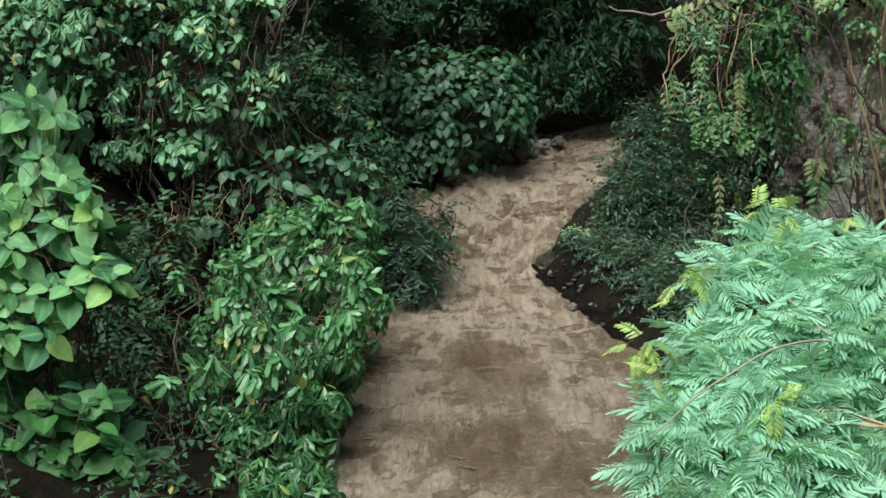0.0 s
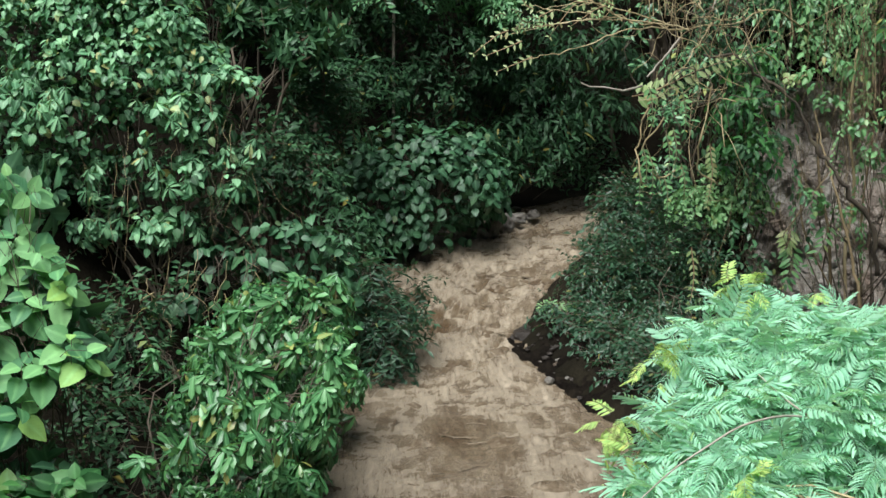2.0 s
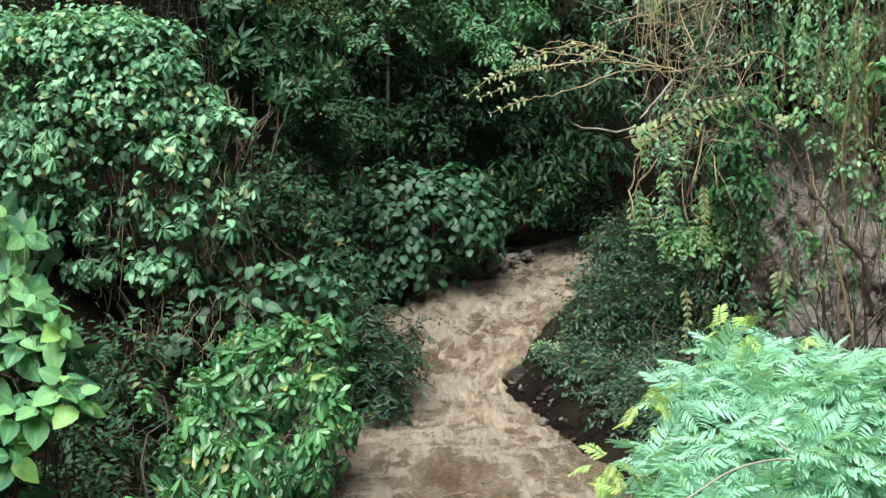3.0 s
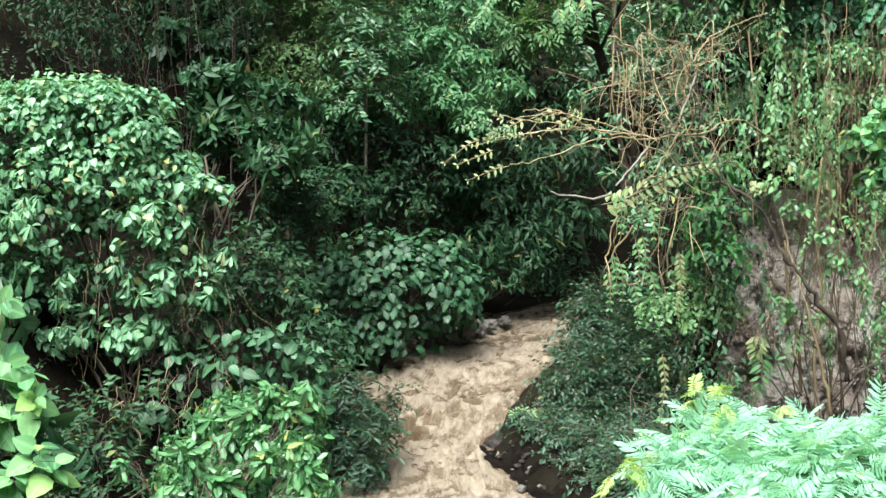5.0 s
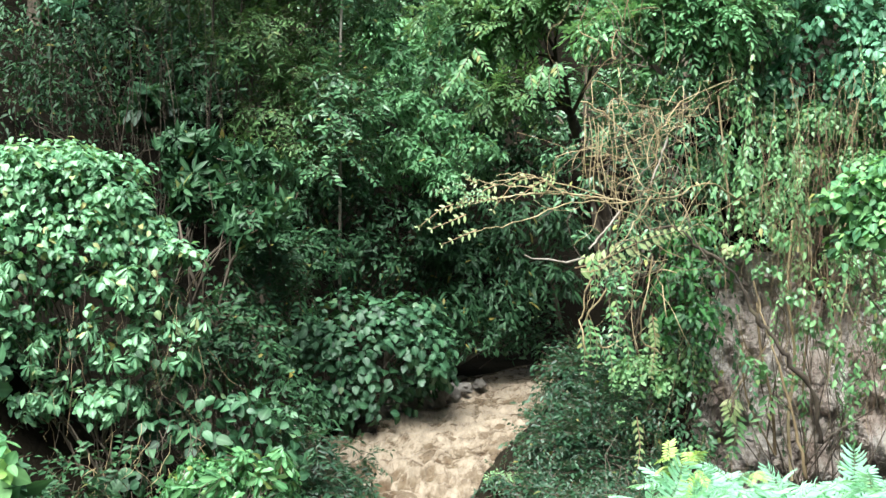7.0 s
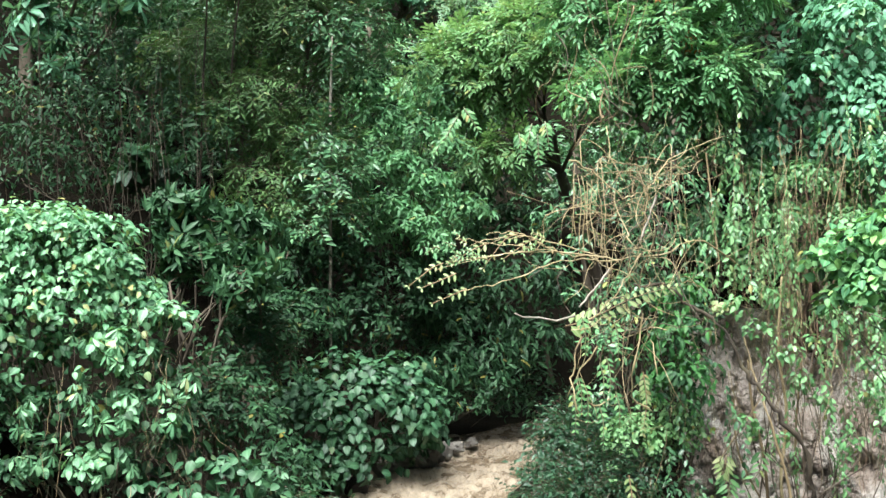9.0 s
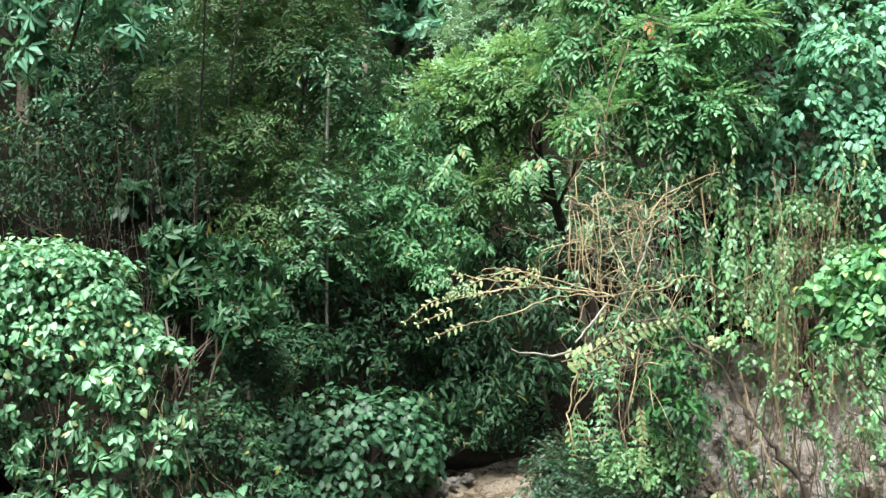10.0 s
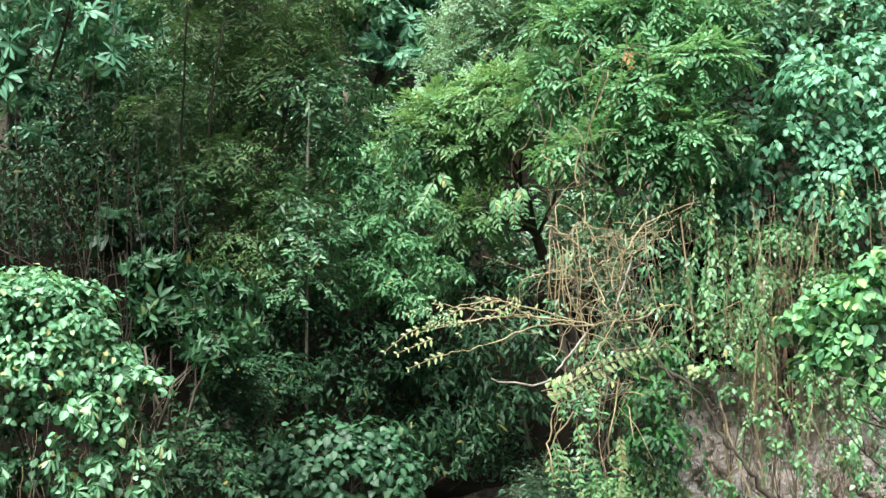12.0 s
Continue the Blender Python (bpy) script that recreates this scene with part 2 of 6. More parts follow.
def node(tree, kind, **values):
    n = tree.nodes.new("ShaderNode" + kind)
    for key, value in values.items():
        n.inputs[key].default_value = value
    return n


def mix_colour(tree, share, a, b):
    n = tree.nodes.new("ShaderNodeMix")
    n.data_type = "RGBA"
    for socket, value in ((0, share), (6, a), (7, b)):
        if isinstance(value, (int, float)):
            n.inputs[socket].default_value = value
        elif isinstance(value, tuple):
            n.inputs[socket].default_value = (*value, 1)
        else:
            tree.links.new(value, n.inputs[socket])
    return n.outputs[2]


def colour_ramp(tree, value, stops):
    n = tree.nodes.new("ShaderNodeValToRGB")
    while len(n.color_ramp.elements) < len(stops):
        n.color_ramp.elements.new(0.5)
    for e, (at, c) in zip(n.color_ramp.elements, stops):
        e.position, e.color = at, (*c, 1)
    tree.links.new(value, n.inputs[0])
    return n.outputs[0]


def remap(tree, value, a, b, c=0.0, d=1.0):
    n = tree.nodes.new("ShaderNodeMapRange")
    tree.links.new(value, n.inputs[0])
    for k, x in enumerate((a, b, c, d)):
        n.inputs[k + 1].default_value = x
    return n.outputs[0]


def noise_of(tree, scale, detail=4.0, rough=0.55, stretch=None, twist=0.0):
    at = tree.nodes.new("ShaderNodeTexCoord")
    n = node(tree, "TexNoise", Scale=scale, Detail=detail, Roughness=rough, Distortion=twist)
    source = at.outputs["Object"]
    if stretch:
        grow = tree.nodes.new("ShaderNodeMapping")
        grow.inputs["Scale"].default_value = stretch
        tree.links.new(source, grow.inputs[0])
        source = grow.outputs[0]
    tree.links.new(source, n.inputs["Vector"])
    return n.outputs[0]


def bump(tree, bsdf, height, strength, distance):
    n = node(tree, "Bump", Strength=strength, Distance=distance)
    tree.links.new(height, n.inputs["Height"])
    tree.links.new(n.outputs[0], bsdf.inputs["Normal"])


def leaf_material(name, dark, mid, light, old=(0.35, 0.28, 0.06), old_share=0.03, rough=0.42, thin=0.3, wood=(0.09, 0.06, 0.04), rib_light=0.35, veins=False, shine=0.3):
    """Leaf: its own shade for each blade, paler rib, blotches, light let through."""
    m, tree, bsdf = material(name)
    island = tree.nodes.new("ShaderNodeNewGeometry").outputs["Random Per Island"]
    whole = tree.nodes.new("ShaderNodeObjectInfo").outputs["Random"]
    both = tree.nodes.new("ShaderNodeMath")
    both.operation = "FRACT"
    add = tree.nodes.new("ShaderNodeMath")
    tree.links.new(island, add.inputs[0]), tree.links.new(whole, add.inputs[1])
    tree.links.new(add.outputs[0], both.inputs[0])
    base = colour_ramp(tree, both.outputs[0], [(0.0, dark), (0.35, mid), (0.8, light), (1 - old_share, light), (1.0, old)])
    blotch = noise_of(tree, 1.3, 3)
    base = mix_colour(tree, remap(tree, blotch, 0.35, 0.7, 0.0, 0.45), base, dark)
    fine = noise_of(tree, 60, 3)
    base = mix_colour(tree, remap(tree, fine, 0.5, 0.75, 0, 0.3), base, light)
    rib = tree.nodes.new("ShaderNodeAttribute")
    rib.attribute_name = "rib"
    value = rib.outputs["Fac"]
    base = mix_colour(tree, remap(tree, value, 0.0, 0.3, rib_light, 0.0), base, tuple(min(1, c * 1.6 + 0.03) for c in light))
    base = mix_colour(tree, remap(tree, value, 1.4, 1.6), base, wood)
    tree.links.new(base, bsdf.inputs["Base Color"])
    tree.links.new(remap(tree, fine, 0.3, 0.7, rough - 0.06, rough + 0.12), bsdf.inputs["Roughness"])
    bsdf.inputs["Specular IOR Level"].default_value = shine
    if veins:
        # side veins that run out and forwards from the rib
        at = tree.nodes.new("ShaderNodeTexCoord")
        axes = tree.nodes.new("ShaderNodeSeparateXYZ")
        tree.links.new(at.outputs["Object"], axes.inputs[0])
        steps = []
        for kind, a_, b_ in (("ABSOLUTE", axes.outputs[0], None), ("MULTIPLY", None, 0.9), ("SUBTRACT", axes.outputs[1], None), ("MULTIPLY", None, 62.0), ("SINE", None, None)):
            m_ = tree.nodes.new("ShaderNodeMath")
            m_.operation = kind
            if kind == "SUBTRACT":
                tree.links.new(a_, m_.inputs[0]), tree.links.new(steps[-1].outputs[0], m_.inputs[1])
            else:
                tree.links.new(a_ if a_ is not None else steps[-1].outputs[0], m_.inputs[0])
                if b_ is not None:
                    m_.inputs[1].default_value = b_
            steps.append(m_)
        bump(tree, bsdf, remap(tree, steps[-1].outputs[0], 0.4, 1.0), 0.22, 0.01)
    else:
        bump(tree, bsdf, fine, 0.25, 0.004)
    see = tree.nodes.new("ShaderNodeBsdfTranslucent")
    warm = mix_colour(tree, 0.5, base, (light[0] * 1.5, light[1] * 1.4, light[2] * 0.6))
    tree.links.new(warm, see.inputs[0])
    blend = tree.nodes.new("ShaderNodeMixShader")
    tree.links.new(remap(tree, value, 1.4, 1.6, thin, 0.0), blend.inputs[0])
    tree.links.new(bsdf.outputs[0], blend.inputs[1])
    tree.links.new(see.outputs[0], blend.inputs[2])
    tree.links.new(blend.outputs[0], tree.nodes["Material Output"].inputs[0])
    return m


def rough_material(name, a, b, c, scale, rough=0.85, depth=0.02, stretch=None, wet=0.0, shine=0.5):
    """Earth, stone or bark: three shades at two scales with relief."""
    m, tree, bsdf = material(name)
    big, small = noise_of(tree, scale, 5, 0.6, stretch), noise_of(tree, scale * 9, 5, 0.7, stretch)
    base = colour_ramp(tree, big, [(0.3, a), (0.5, b), (0.7, c)])
    base = mix_colour(tree, remap(tree, small, 0.45, 0.75, 0, 0.6), base, a)
    tree.links.new(base, bsdf.inputs["Base Color"])
    tree.links.new(remap(tree, big, 0.3, 0.7, rough - 0.25 * wet - 0.1, rough), bsdf.inputs["Roughness"])
    bsdf.inputs["Specular IOR Level"].default_value = shine
    total = tree.nodes.new("ShaderNodeMath")
    tree.links.new(big, total.inputs[0]), tree.links.new(small, total.inputs[1])
    bump(tree, bsdf, total.outputs[0], 0.8, depth)
    return m


LEAF_MID = leaf_material("glossy leaflet", (0.016, 0.055, 0.022), (0.036, 0.13, 0.046), (0.105, 0.275, 0.09), (0.36, 0.34, 0.08), 0.05, 0.3, 0.25, shine=0.5)
# brighter copy of the glossy leaflet: the light on the shoots as colour
LEAF_MID_LIT = leaf_material("lit glossy leaflet", (0.036, 0.115, 0.045), (0.078, 0.225, 0.085), (0.16, 0.36, 0.145), (0.42, 0.38, 0.1), 0.05, 0.32, 0.25, shine=0.5)
LEAF_DOME = leaf_material("vine leaf", (0.036, 0.105, 0.053), (0.1, 0.265, 0.13), (0.245, 0.475, 0.25), (0.55, 0.46, 0.17), 0.07, 0.42, 0.25, shine=0.35)
# its colour carries the shade of hollows, undergrowth and inner foliage
LEAF_DARK_SHADE = leaf_material("dark leaf, shade in its colour", (0.009, 0.032, 0.014), (0.022, 0.067, 0.027), (0.05, 0.125, 0.051), old_share=0.02, rough=0.48, thin=0.12, shine=0.25)
LEAF_BROAD = leaf_material("broad leaf", (0.042, 0.14, 0.068), (0.108, 0.29, 0.12), (0.225, 0.465, 0.175), (0.32, 0.54, 0.13), 0.09, 0.5, 0.25, rib_light=0.3, veins=True)
LEAF_BIG = leaf_material("big dark leaf, shade in its colour", (0.014, 0.048, 0.023), (0.031, 0.1, 0.044), (0.068, 0.175, 0.078), (0.14, 0.2, 0.09), 0.04, 0.5, 0.2, shine=0.5)
LEAF_MIMOSA = leaf_material("feathery leaf", (0.22, 0.47, 0.33), (0.33, 0.61, 0.445), (0.44, 0.7, 0.53), (0.5, 0.56, 0.14), 0.02, 0.7, 0.4, (0.2, 0.32, 0.16), 0.1, shine=0.05)
LEAF_MIMOSA_NEW = leaf_material("young feathery leaf", (0.27, 0.48, 0.15), (0.37, 0.56, 0.16), (0.5, 0.64, 0.22), (0.6, 0.56, 0.15), 0.1, 0.6, 0.3, (0.4, 0.4, 0.2), 0.1, shine=0.25)
LEAF_TREE = leaf_material("forest leaf", (0.021, 0.065, 0.032), (0.048, 0.135, 0.06), (0.115, 0.26, 0.11), old_share=0.02, rough=0.34, thin=0.12, shine=0.5)
LEAF_FRESH = leaf_material("fresh forest leaf", (0.035, 0.105, 0.042), (0.080, 0.21, 0.08), (0.174, 0.36, 0.14), (0.38, 0.3, 0.1), 0.04, 0.38, 0.25, (0.13, 0.15, 0.07), shine=0.5)
LEAF_FAR = leaf_material("distant leaf", (0.034, 0.095, 0.048), (0.077, 0.185, 0.09), (0.164, 0.33, 0.17), old_share=0.02, rough=0.36, thin=0.12, shine=0.5)
LEAF_OLIVE = leaf_material("olive forest leaf", (0.026, 0.07, 0.022), (0.068, 0.155, 0.05), (0.15, 0.28, 0.1), (0.3, 0.26, 0.08), 0.04, 0.4, 0.15)
# darker broad leaf; the low shrub's shade is put into this colour
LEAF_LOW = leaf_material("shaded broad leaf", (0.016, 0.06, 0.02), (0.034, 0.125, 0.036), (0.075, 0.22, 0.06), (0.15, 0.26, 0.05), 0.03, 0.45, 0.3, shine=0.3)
ROOT = rough_material("hanging root", (0.1, 0.07, 0.035), (0.2, 0.152, 0.078), (0.31, 0.245, 0.14), 5, 0.85, 0.004, (1, 1, 0.3))
LEAF_LIME = leaf_material("lime green leaf", (0.055, 0.145, 0.05), (0.13, 0.295, 0.11), (0.26, 0.45, 0.21), (0.42, 0.4, 0.1), 0.05, 0.42, 0.3, (0.13, 0.13, 0.06))
LEAF_YELLOW = leaf_material("yellowing leaf", (0.14, 0.23, 0.08), (0.23, 0.33, 0.13), (0.36, 0.44, 0.22), (0.36, 0.27, 0.13), 0.12, 0.5, 0.3, (0.25, 0.18, 0.1))
LEAF_ORANGE = leaf_material("withered leaf", (0.25, 0.1, 0.04), (0.42, 0.17, 0.06), (0.55, 0.27, 0.12), (0.3, 0.15, 0.07), 0.15, 0.6, 0.2, (0.2, 0.14, 0.08))
LEAF_BANK = leaf_material("small bank leaf", (0.011, 0.04, 0.022), (0.022, 0.07, 0.033), (0.043, 0.11, 0.052), old_share=0.01, shine=0.5)
LEAF_DRAPE = leaf_material("climber leaf", (0.047, 0.145, 0.08), (0.090, 0.25, 0.135), (0.172, 0.39, 0.225), (0.35, 0.45, 0.2), 0.04, 0.42, 0.25)
RED_ROOT = rough_material("reddish root", (0.07, 0.04, 0.024), (0.14, 0.083, 0.05), (0.22, 0.145, 0.092), 5, 0.85, 0.004, (1, 1, 0.3))
BARK = rough_material("bark", (0.05, 0.035, 0.025), (0.09, 0.074, 0.05), (0.16, 0.138, 0.1), 6, 0.9, 0.01, (1, 1, 0.25))
DRY_VINE = rough_material("dry vine", (0.19, 0.14, 0.065), (0.34, 0.275, 0.145), (0.5, 0.43, 0.26), 5, 0.8, 0.004, (1, 1, 0.3))
PALE_WOOD = rough_material("pale wood", (0.19, 0.165, 0.125), (0.29, 0.265, 0.215), (0.4, 0.375, 0.32), 8, 0.8, 0.003)
# soil set extra dark: the shade under the plants is in its colour
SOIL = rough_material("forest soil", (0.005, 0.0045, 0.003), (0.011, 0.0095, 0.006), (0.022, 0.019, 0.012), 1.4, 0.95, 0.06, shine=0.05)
# wet mud, darkened further to stand in for the shade on the bank
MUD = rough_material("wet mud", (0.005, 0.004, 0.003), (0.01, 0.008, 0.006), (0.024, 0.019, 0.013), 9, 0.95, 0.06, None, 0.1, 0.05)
STONE = rough_material("river stone", (0.03, 0.022, 0.015), (0.06, 0.043, 0.029), (0.105, 0.08, 0.056), 6, 0.6, 0.015, None, 1.0)
DARK_STONE = rough_material("wet dark stone", (0.012, 0.01, 0.008), (0.025, 0.02, 0.016), (0.045, 0.036, 0.028), 6, 0.6, 0.02, None, 1.0, 0.4)
DARK_BARK = rough_material("dark mossy bark", (0.02, 0.015, 0.01), (0.05, 0.038, 0.025), (0.1, 0.085, 0.05), 7, 0.9, 0.012, (1, 1, 0.4))
LEAF_STAR = leaf_material("rosette leaf", (0.036, 0.11, 0.06), (0.08, 0.22, 0.125), (0.17, 0.36, 0.22), (0.3, 0.42, 0.15), 0.03, 0.36, 0.2)
LEAF_MIST = leaf_material("fine grey-green leaf", (0.086, 0.18, 0.1), (0.155, 0.29, 0.16), (0.258, 0.43, 0.26), old_share=0.02, rough=0.5, thin=0.25, shine=0.35)
LEAF_CENTRE = leaf_material("bright forest leaf", (0.048, 0.13, 0.05), (0.096, 0.265, 0.115), (0.203, 0.42, 0.2), (0.4, 0.36, 0.12), 0.03, 0.42, 0.3, (0.13, 0.15, 0.07))


def cliff_material(name, pale=(0.62, 0.59, 0.54), pink=(0.37, 0.29, 0.235), dark=(0.1, 0.075, 0.055)):
    """Weathered rock: pale blocks, reddish earth washed over them, dark cracks and hanging streaks."""
    m, tree, bsdf = material(name)
    broad, fine = noise_of(tree, 1.9, 8, 0.66, (1.4, 1, 0.55), 0.5), noise_of(tree, 14, 6, 0.7)
    streak = noise_of(tree, 3.6, 7, 0.68, (2.6, 1, 0.22), 0.3)
    at = tree.nodes.new("ShaderNodeTexCoord")
    cell = tree.nodes.new("ShaderNodeTexVoronoi")
    cell.feature = "DISTANCE_TO_EDGE"
    cell.inputs["Scale"].default_value = 1.5
    bend = tree.nodes.new("ShaderNodeVectorMath")
    bend.operation = "ADD"
    warp = node(tree, "TexNoise", Scale=3.0, Detail=4.0)
    tree.links.new(at.outputs["Object"], warp.inputs["Vector"])
    tree.links.new(at.outputs["Object"], bend.inputs[0]), tree.links.new(warp.outputs[1], bend.inputs[1])
    tree.links.new(bend.outputs[0], cell.inputs["Vector"])
    base = colour_ramp(tree, broad, [(0.36, pink), (0.5, tuple((a + b) / 2 for a, b in zip(pink, pale))), (0.6, pale)])
    base = mix_colour(tree, remap(tree, streak, 0.5, 0.66, 0.0, 0.7), base, dark)
    base = mix_colour(tree, remap(tree, fine, 0.45, 0.7, 0.0, 0.38), base, tuple(0.6 * a for a in pink))
    base = mix_colour(tree, remap(tree, cell.outputs["Distance"], 0.0, 0.05, 0.5, 0.0), base, dark)
    tree.links.new(base, bsdf.inputs["Base Color"])
    bsdf.inputs["Roughness"].default_value = 0.9
    bsdf.inputs["Specular IOR Level"].default_value = 0.25
    total = tree.nodes.new("ShaderNodeMath")
    tree.links.new(fine, total.inputs[0]), tree.links.new(remap(tree, cell.outputs["Distance"], 0.0, 0.12), total.inputs[1])
    bump(tree, bsdf, total.outputs[0], 1.0, 0.09)
    return m


ROCK = cliff_material("cliff stone")


def water_material(name, silt=(0.104, 0.071, 0.041), pale=(0.2, 0.155, 0.1), brown=(0.115, 0.07, 0.033), foam=(0.48, 0.405, 0.3)):
    """Muddy flood water: opaque silt, swirls of paler silt, foam on the crests."""
    m, tree, bsdf = material(name)
    swirl, fine = noise_of(tree, 2.6, 10, 0.72, (1.5, 0.42, 1), 0.5), noise_of(tree, 12, 8, 0.8, (1.6, 0.22, 1), 0.6)
    streak = noise_of(tree, 5, 9, 0.78, (1.3, 0.4, 1), 0.7)
    base = colour_ramp(tree, swirl, [(0.4, silt), (0.49, tuple((p + q) / 2 for p, q in zip(silt, pale))), (0.57, pale)])
    base = mix_colour(tree, remap(tree, fine, 0.5, 0.64, 0, 0.6), base, silt)
    base = mix_colour(tree, remap(tree, streak, 0.52, 0.62, 0, 0.75), base, tuple(0.7 * p + 0.3 * q for p, q in zip(pale, foam)))
    white = tree.nodes.new("ShaderNodeAttribute")
    white.attribute_name = "rib"
    base = mix_colour(tree, remap(tree, white.outputs["Fac"], 0.0, -1.0), base, brown)
    both = tree.nodes.new("ShaderNodeMath")
    both.operation = "MULTIPLY"
    tree.links.new(remap(tree, white.outputs["Fac"], 0.0, 1.0), both.inputs[0])
    tree.links.new(remap(tree, fine, 0.38, 0.58, 0.25, 1.0), both.inputs[1])
    tree.links.new(mix_colour(tree, both.outputs[0], base, foam), bsdf.inputs["Base Color"])
    tree.links.new(remap(tree, both.outputs[0], 0, 1, 0.1, 0.6), bsdf.inputs["Roughness"])
    bsdf.inputs["IOR"].default_value = 1.33
    bsdf.inputs["Specular IOR Level"].default_value = 0.6
    ripple = noise_of(tree, 13, 7, 0.75, (1.2, 0.8, 1), 0.6)
    both_heights = tree.nodes.new("ShaderNodeMath")
    tree.links.new(fine, both_heights.inputs[0]), tree.links.new(ripple, both_heights.inputs[1])
    bump(tree, bsdf, both_heights.outputs[0], 0.9, 0.07)
    return m


WATER = water_material("muddy flood water")

# ---- the stream's line: x, y, half width, water level ----
STREAM = np.array([
    (-2.0, -14.0, 1.5, -0.3), (0.1, -5.0, 1.4, -0.15), (0.25, 4.0, 1.35, -0.04), (0.25, 8.3, 1.3, 0.0), (0.43, 10.4, 1.3, 0.01),
    (0.38, 12.2, 1.06, 0.06), (0.42, 13.2, 0.72, 0.17), (0.4, 14.0, 0.6, 0.28), (0.52, 15.0, 0.83, 0.55), (0.78, 16.0, 1.04, 0.74),
    (1.33, 17.2, 1.0, 0.84), (2.1, 18.6, 0.85, 0.9), (3.1, 19.8, 0.85, 0.95), (4.6, 20.9, 0.9, 1.0), (7.0, 21.8, 1.0, 1.08),
    (12.0, 22.6, 1.1, 1.3), (22.0, 23.2, 1.2, 1.7), (40.0, 24.0, 1.3, 2.5),
])


def smooth_line(nodes, step):
    """Points every step metres along a curve through the nodes."""
    p = np.concatenate([2 * nodes[:1] - nodes[1:2], nodes, 2 * nodes[-1:] - nodes[-2:-1]])
    out = []
    for i in range(1, len(p) - 2):
        t = np.linspace(0, 1, 60, endpoint=False)[:, None]
        a, b, c, d = p[i - 1], p[i], p[i + 1], p[i + 2]
        out.append(0.5 * (2 * b + (c - a) * t + (2 * a - 5 * b + 4 * c - d) * t**2 + (3 * b - a - 3 * c + d) * t**3))
    line = np.concatenate(out + [nodes[-1:]])
    s = np.concatenate([[0], np.cumsum(np.linalg.norm(np.diff(line[:, :2], axis=0), axis=1))])
    at = np.arange(0, s[-1], step)
    return at, np.stack([np.interp(at, s, line[:, k]) for k in range(4)], 1)


LINE_S, LINE = smooth_line(STREAM, 0.04)
LINE_WAY = unit(np.gradient(LINE[:, :2], axis=0))


def ground_height(x, y):
    """Height of the ravine's ground: a bed, low banks, steep wooded sides and a rocky spur."""
    x, y = np.asarray(x, float), np.asarray(y, float)
    coarse, ways = LINE[::8], LINE_WAY[::8]
    near = np.full(x.shape, 1e9)
    half, level, side = np.zeros(x.shape), np.zeros(x.shape), np.zeros(x.shape)
    for (cx, cy, w, z), (wx, wy) in zip(coarse, ways):
        d = np.hypot(x - cx, y - cy)
        hit = d < near
        near = np.where(hit, d, near)
        half, level = np.where(hit, w, half), np.where(hit, z, level)
        side = np.where(hit, wx * (y - cy) - wy * (x - cx), side)
    e = near - half
    out = np.clip(e, 0, None)
    foot = 1.5 + 1.5 * (1 - ramp01(y, 9.5, 12))
    left = 0.06 * out + 0.85 * np.clip(out - foot, 0, 12) + 0.45 * np.clip(out - 13.5, 0, 60)
    spur = ramp01(x, 2.9, 4.3) * ramp01(y, 15.9, 17.1) * ramp01(e, 0.2, 1.4)
    right = 0.2 * ramp01(out, 0, 0.35) - 0.1 * ramp01(out, 1, 3) + (0.75 * np.clip(out - 4.5, 0, 14) + 0.35 * np.clip(out - 18, 0, 60)) * ramp01(y + 1.1 * np.clip(x - 7, 0, 20), 13.5, 18) + 0.35 * np.clip(out - 4, 0, 8) + 0.6 * np.clip(out - 5, 0, 12) * (1 - ramp01(y, 4, 11)) + 3.4 * spur - 1.5 * ramp01(x, 3.5, 4.3) * ramp01(y, 11.0, 12.5) * (1 - ramp01(y, 15.6, 16.6))
    z = level + np.where(side > 0, left, right) + (fbm(x * 0.5, y * 0.5, 3, 5) * 0.6 + fbm(x * 2.5, y * 2.5, 5, 4) * 0.12) * ramp01(out, 0.1, 1.5)
    z = z + fbm(x * 0.04, y * 0.04, 9, 3) * 12 * ramp01(near, 30, 120)
    return np.where(e < 0.05, level - 0.5 * ramp01(0.05 - e, 0, 0.5) - 0.06, z)


def spaced(low, high, fine_low, fine_high, step, grow):
    """Grid lines, close in the middle and wider and wider outside."""
    at = list(np.arange(fine_low, fine_high + 1e-6, step))
    gap = step
    while at[-1] < high:
        gap *= grow
        at.append(at[-1] + gap)
    gap = step
    while at[0] > low:
        gap *= grow
        at.insert(0, at[0] - gap)
    return np.array(at)


def sheet(xs, ys, zs, rib=None):
    ny, nx = zs.shape
    v = np.stack([xs, ys, zs], -1).reshape(-1, 3)
    i = (np.arange(ny - 1)[:, None] * nx + np.arange(nx - 1)[None]).ravel()
    flat = np.stack([i, i + 1, i + nx + 1, i + nx], 1).ravel()
    return v, flat, np.full(len(i), 4), np.zeros(len(v)) if rib is None else rib.ravel()


gx, gy = np.meshgrid(spaced(-900, 900, -7, 9, 0.16, 1.22), spaced(-900, 1400, 2, 28, 0.16, 1.22))
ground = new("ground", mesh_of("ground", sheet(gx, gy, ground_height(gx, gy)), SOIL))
tagged(ground, "damp forest soil on steep ravine sides, shade in its dark colour", "ground", kind="structure")

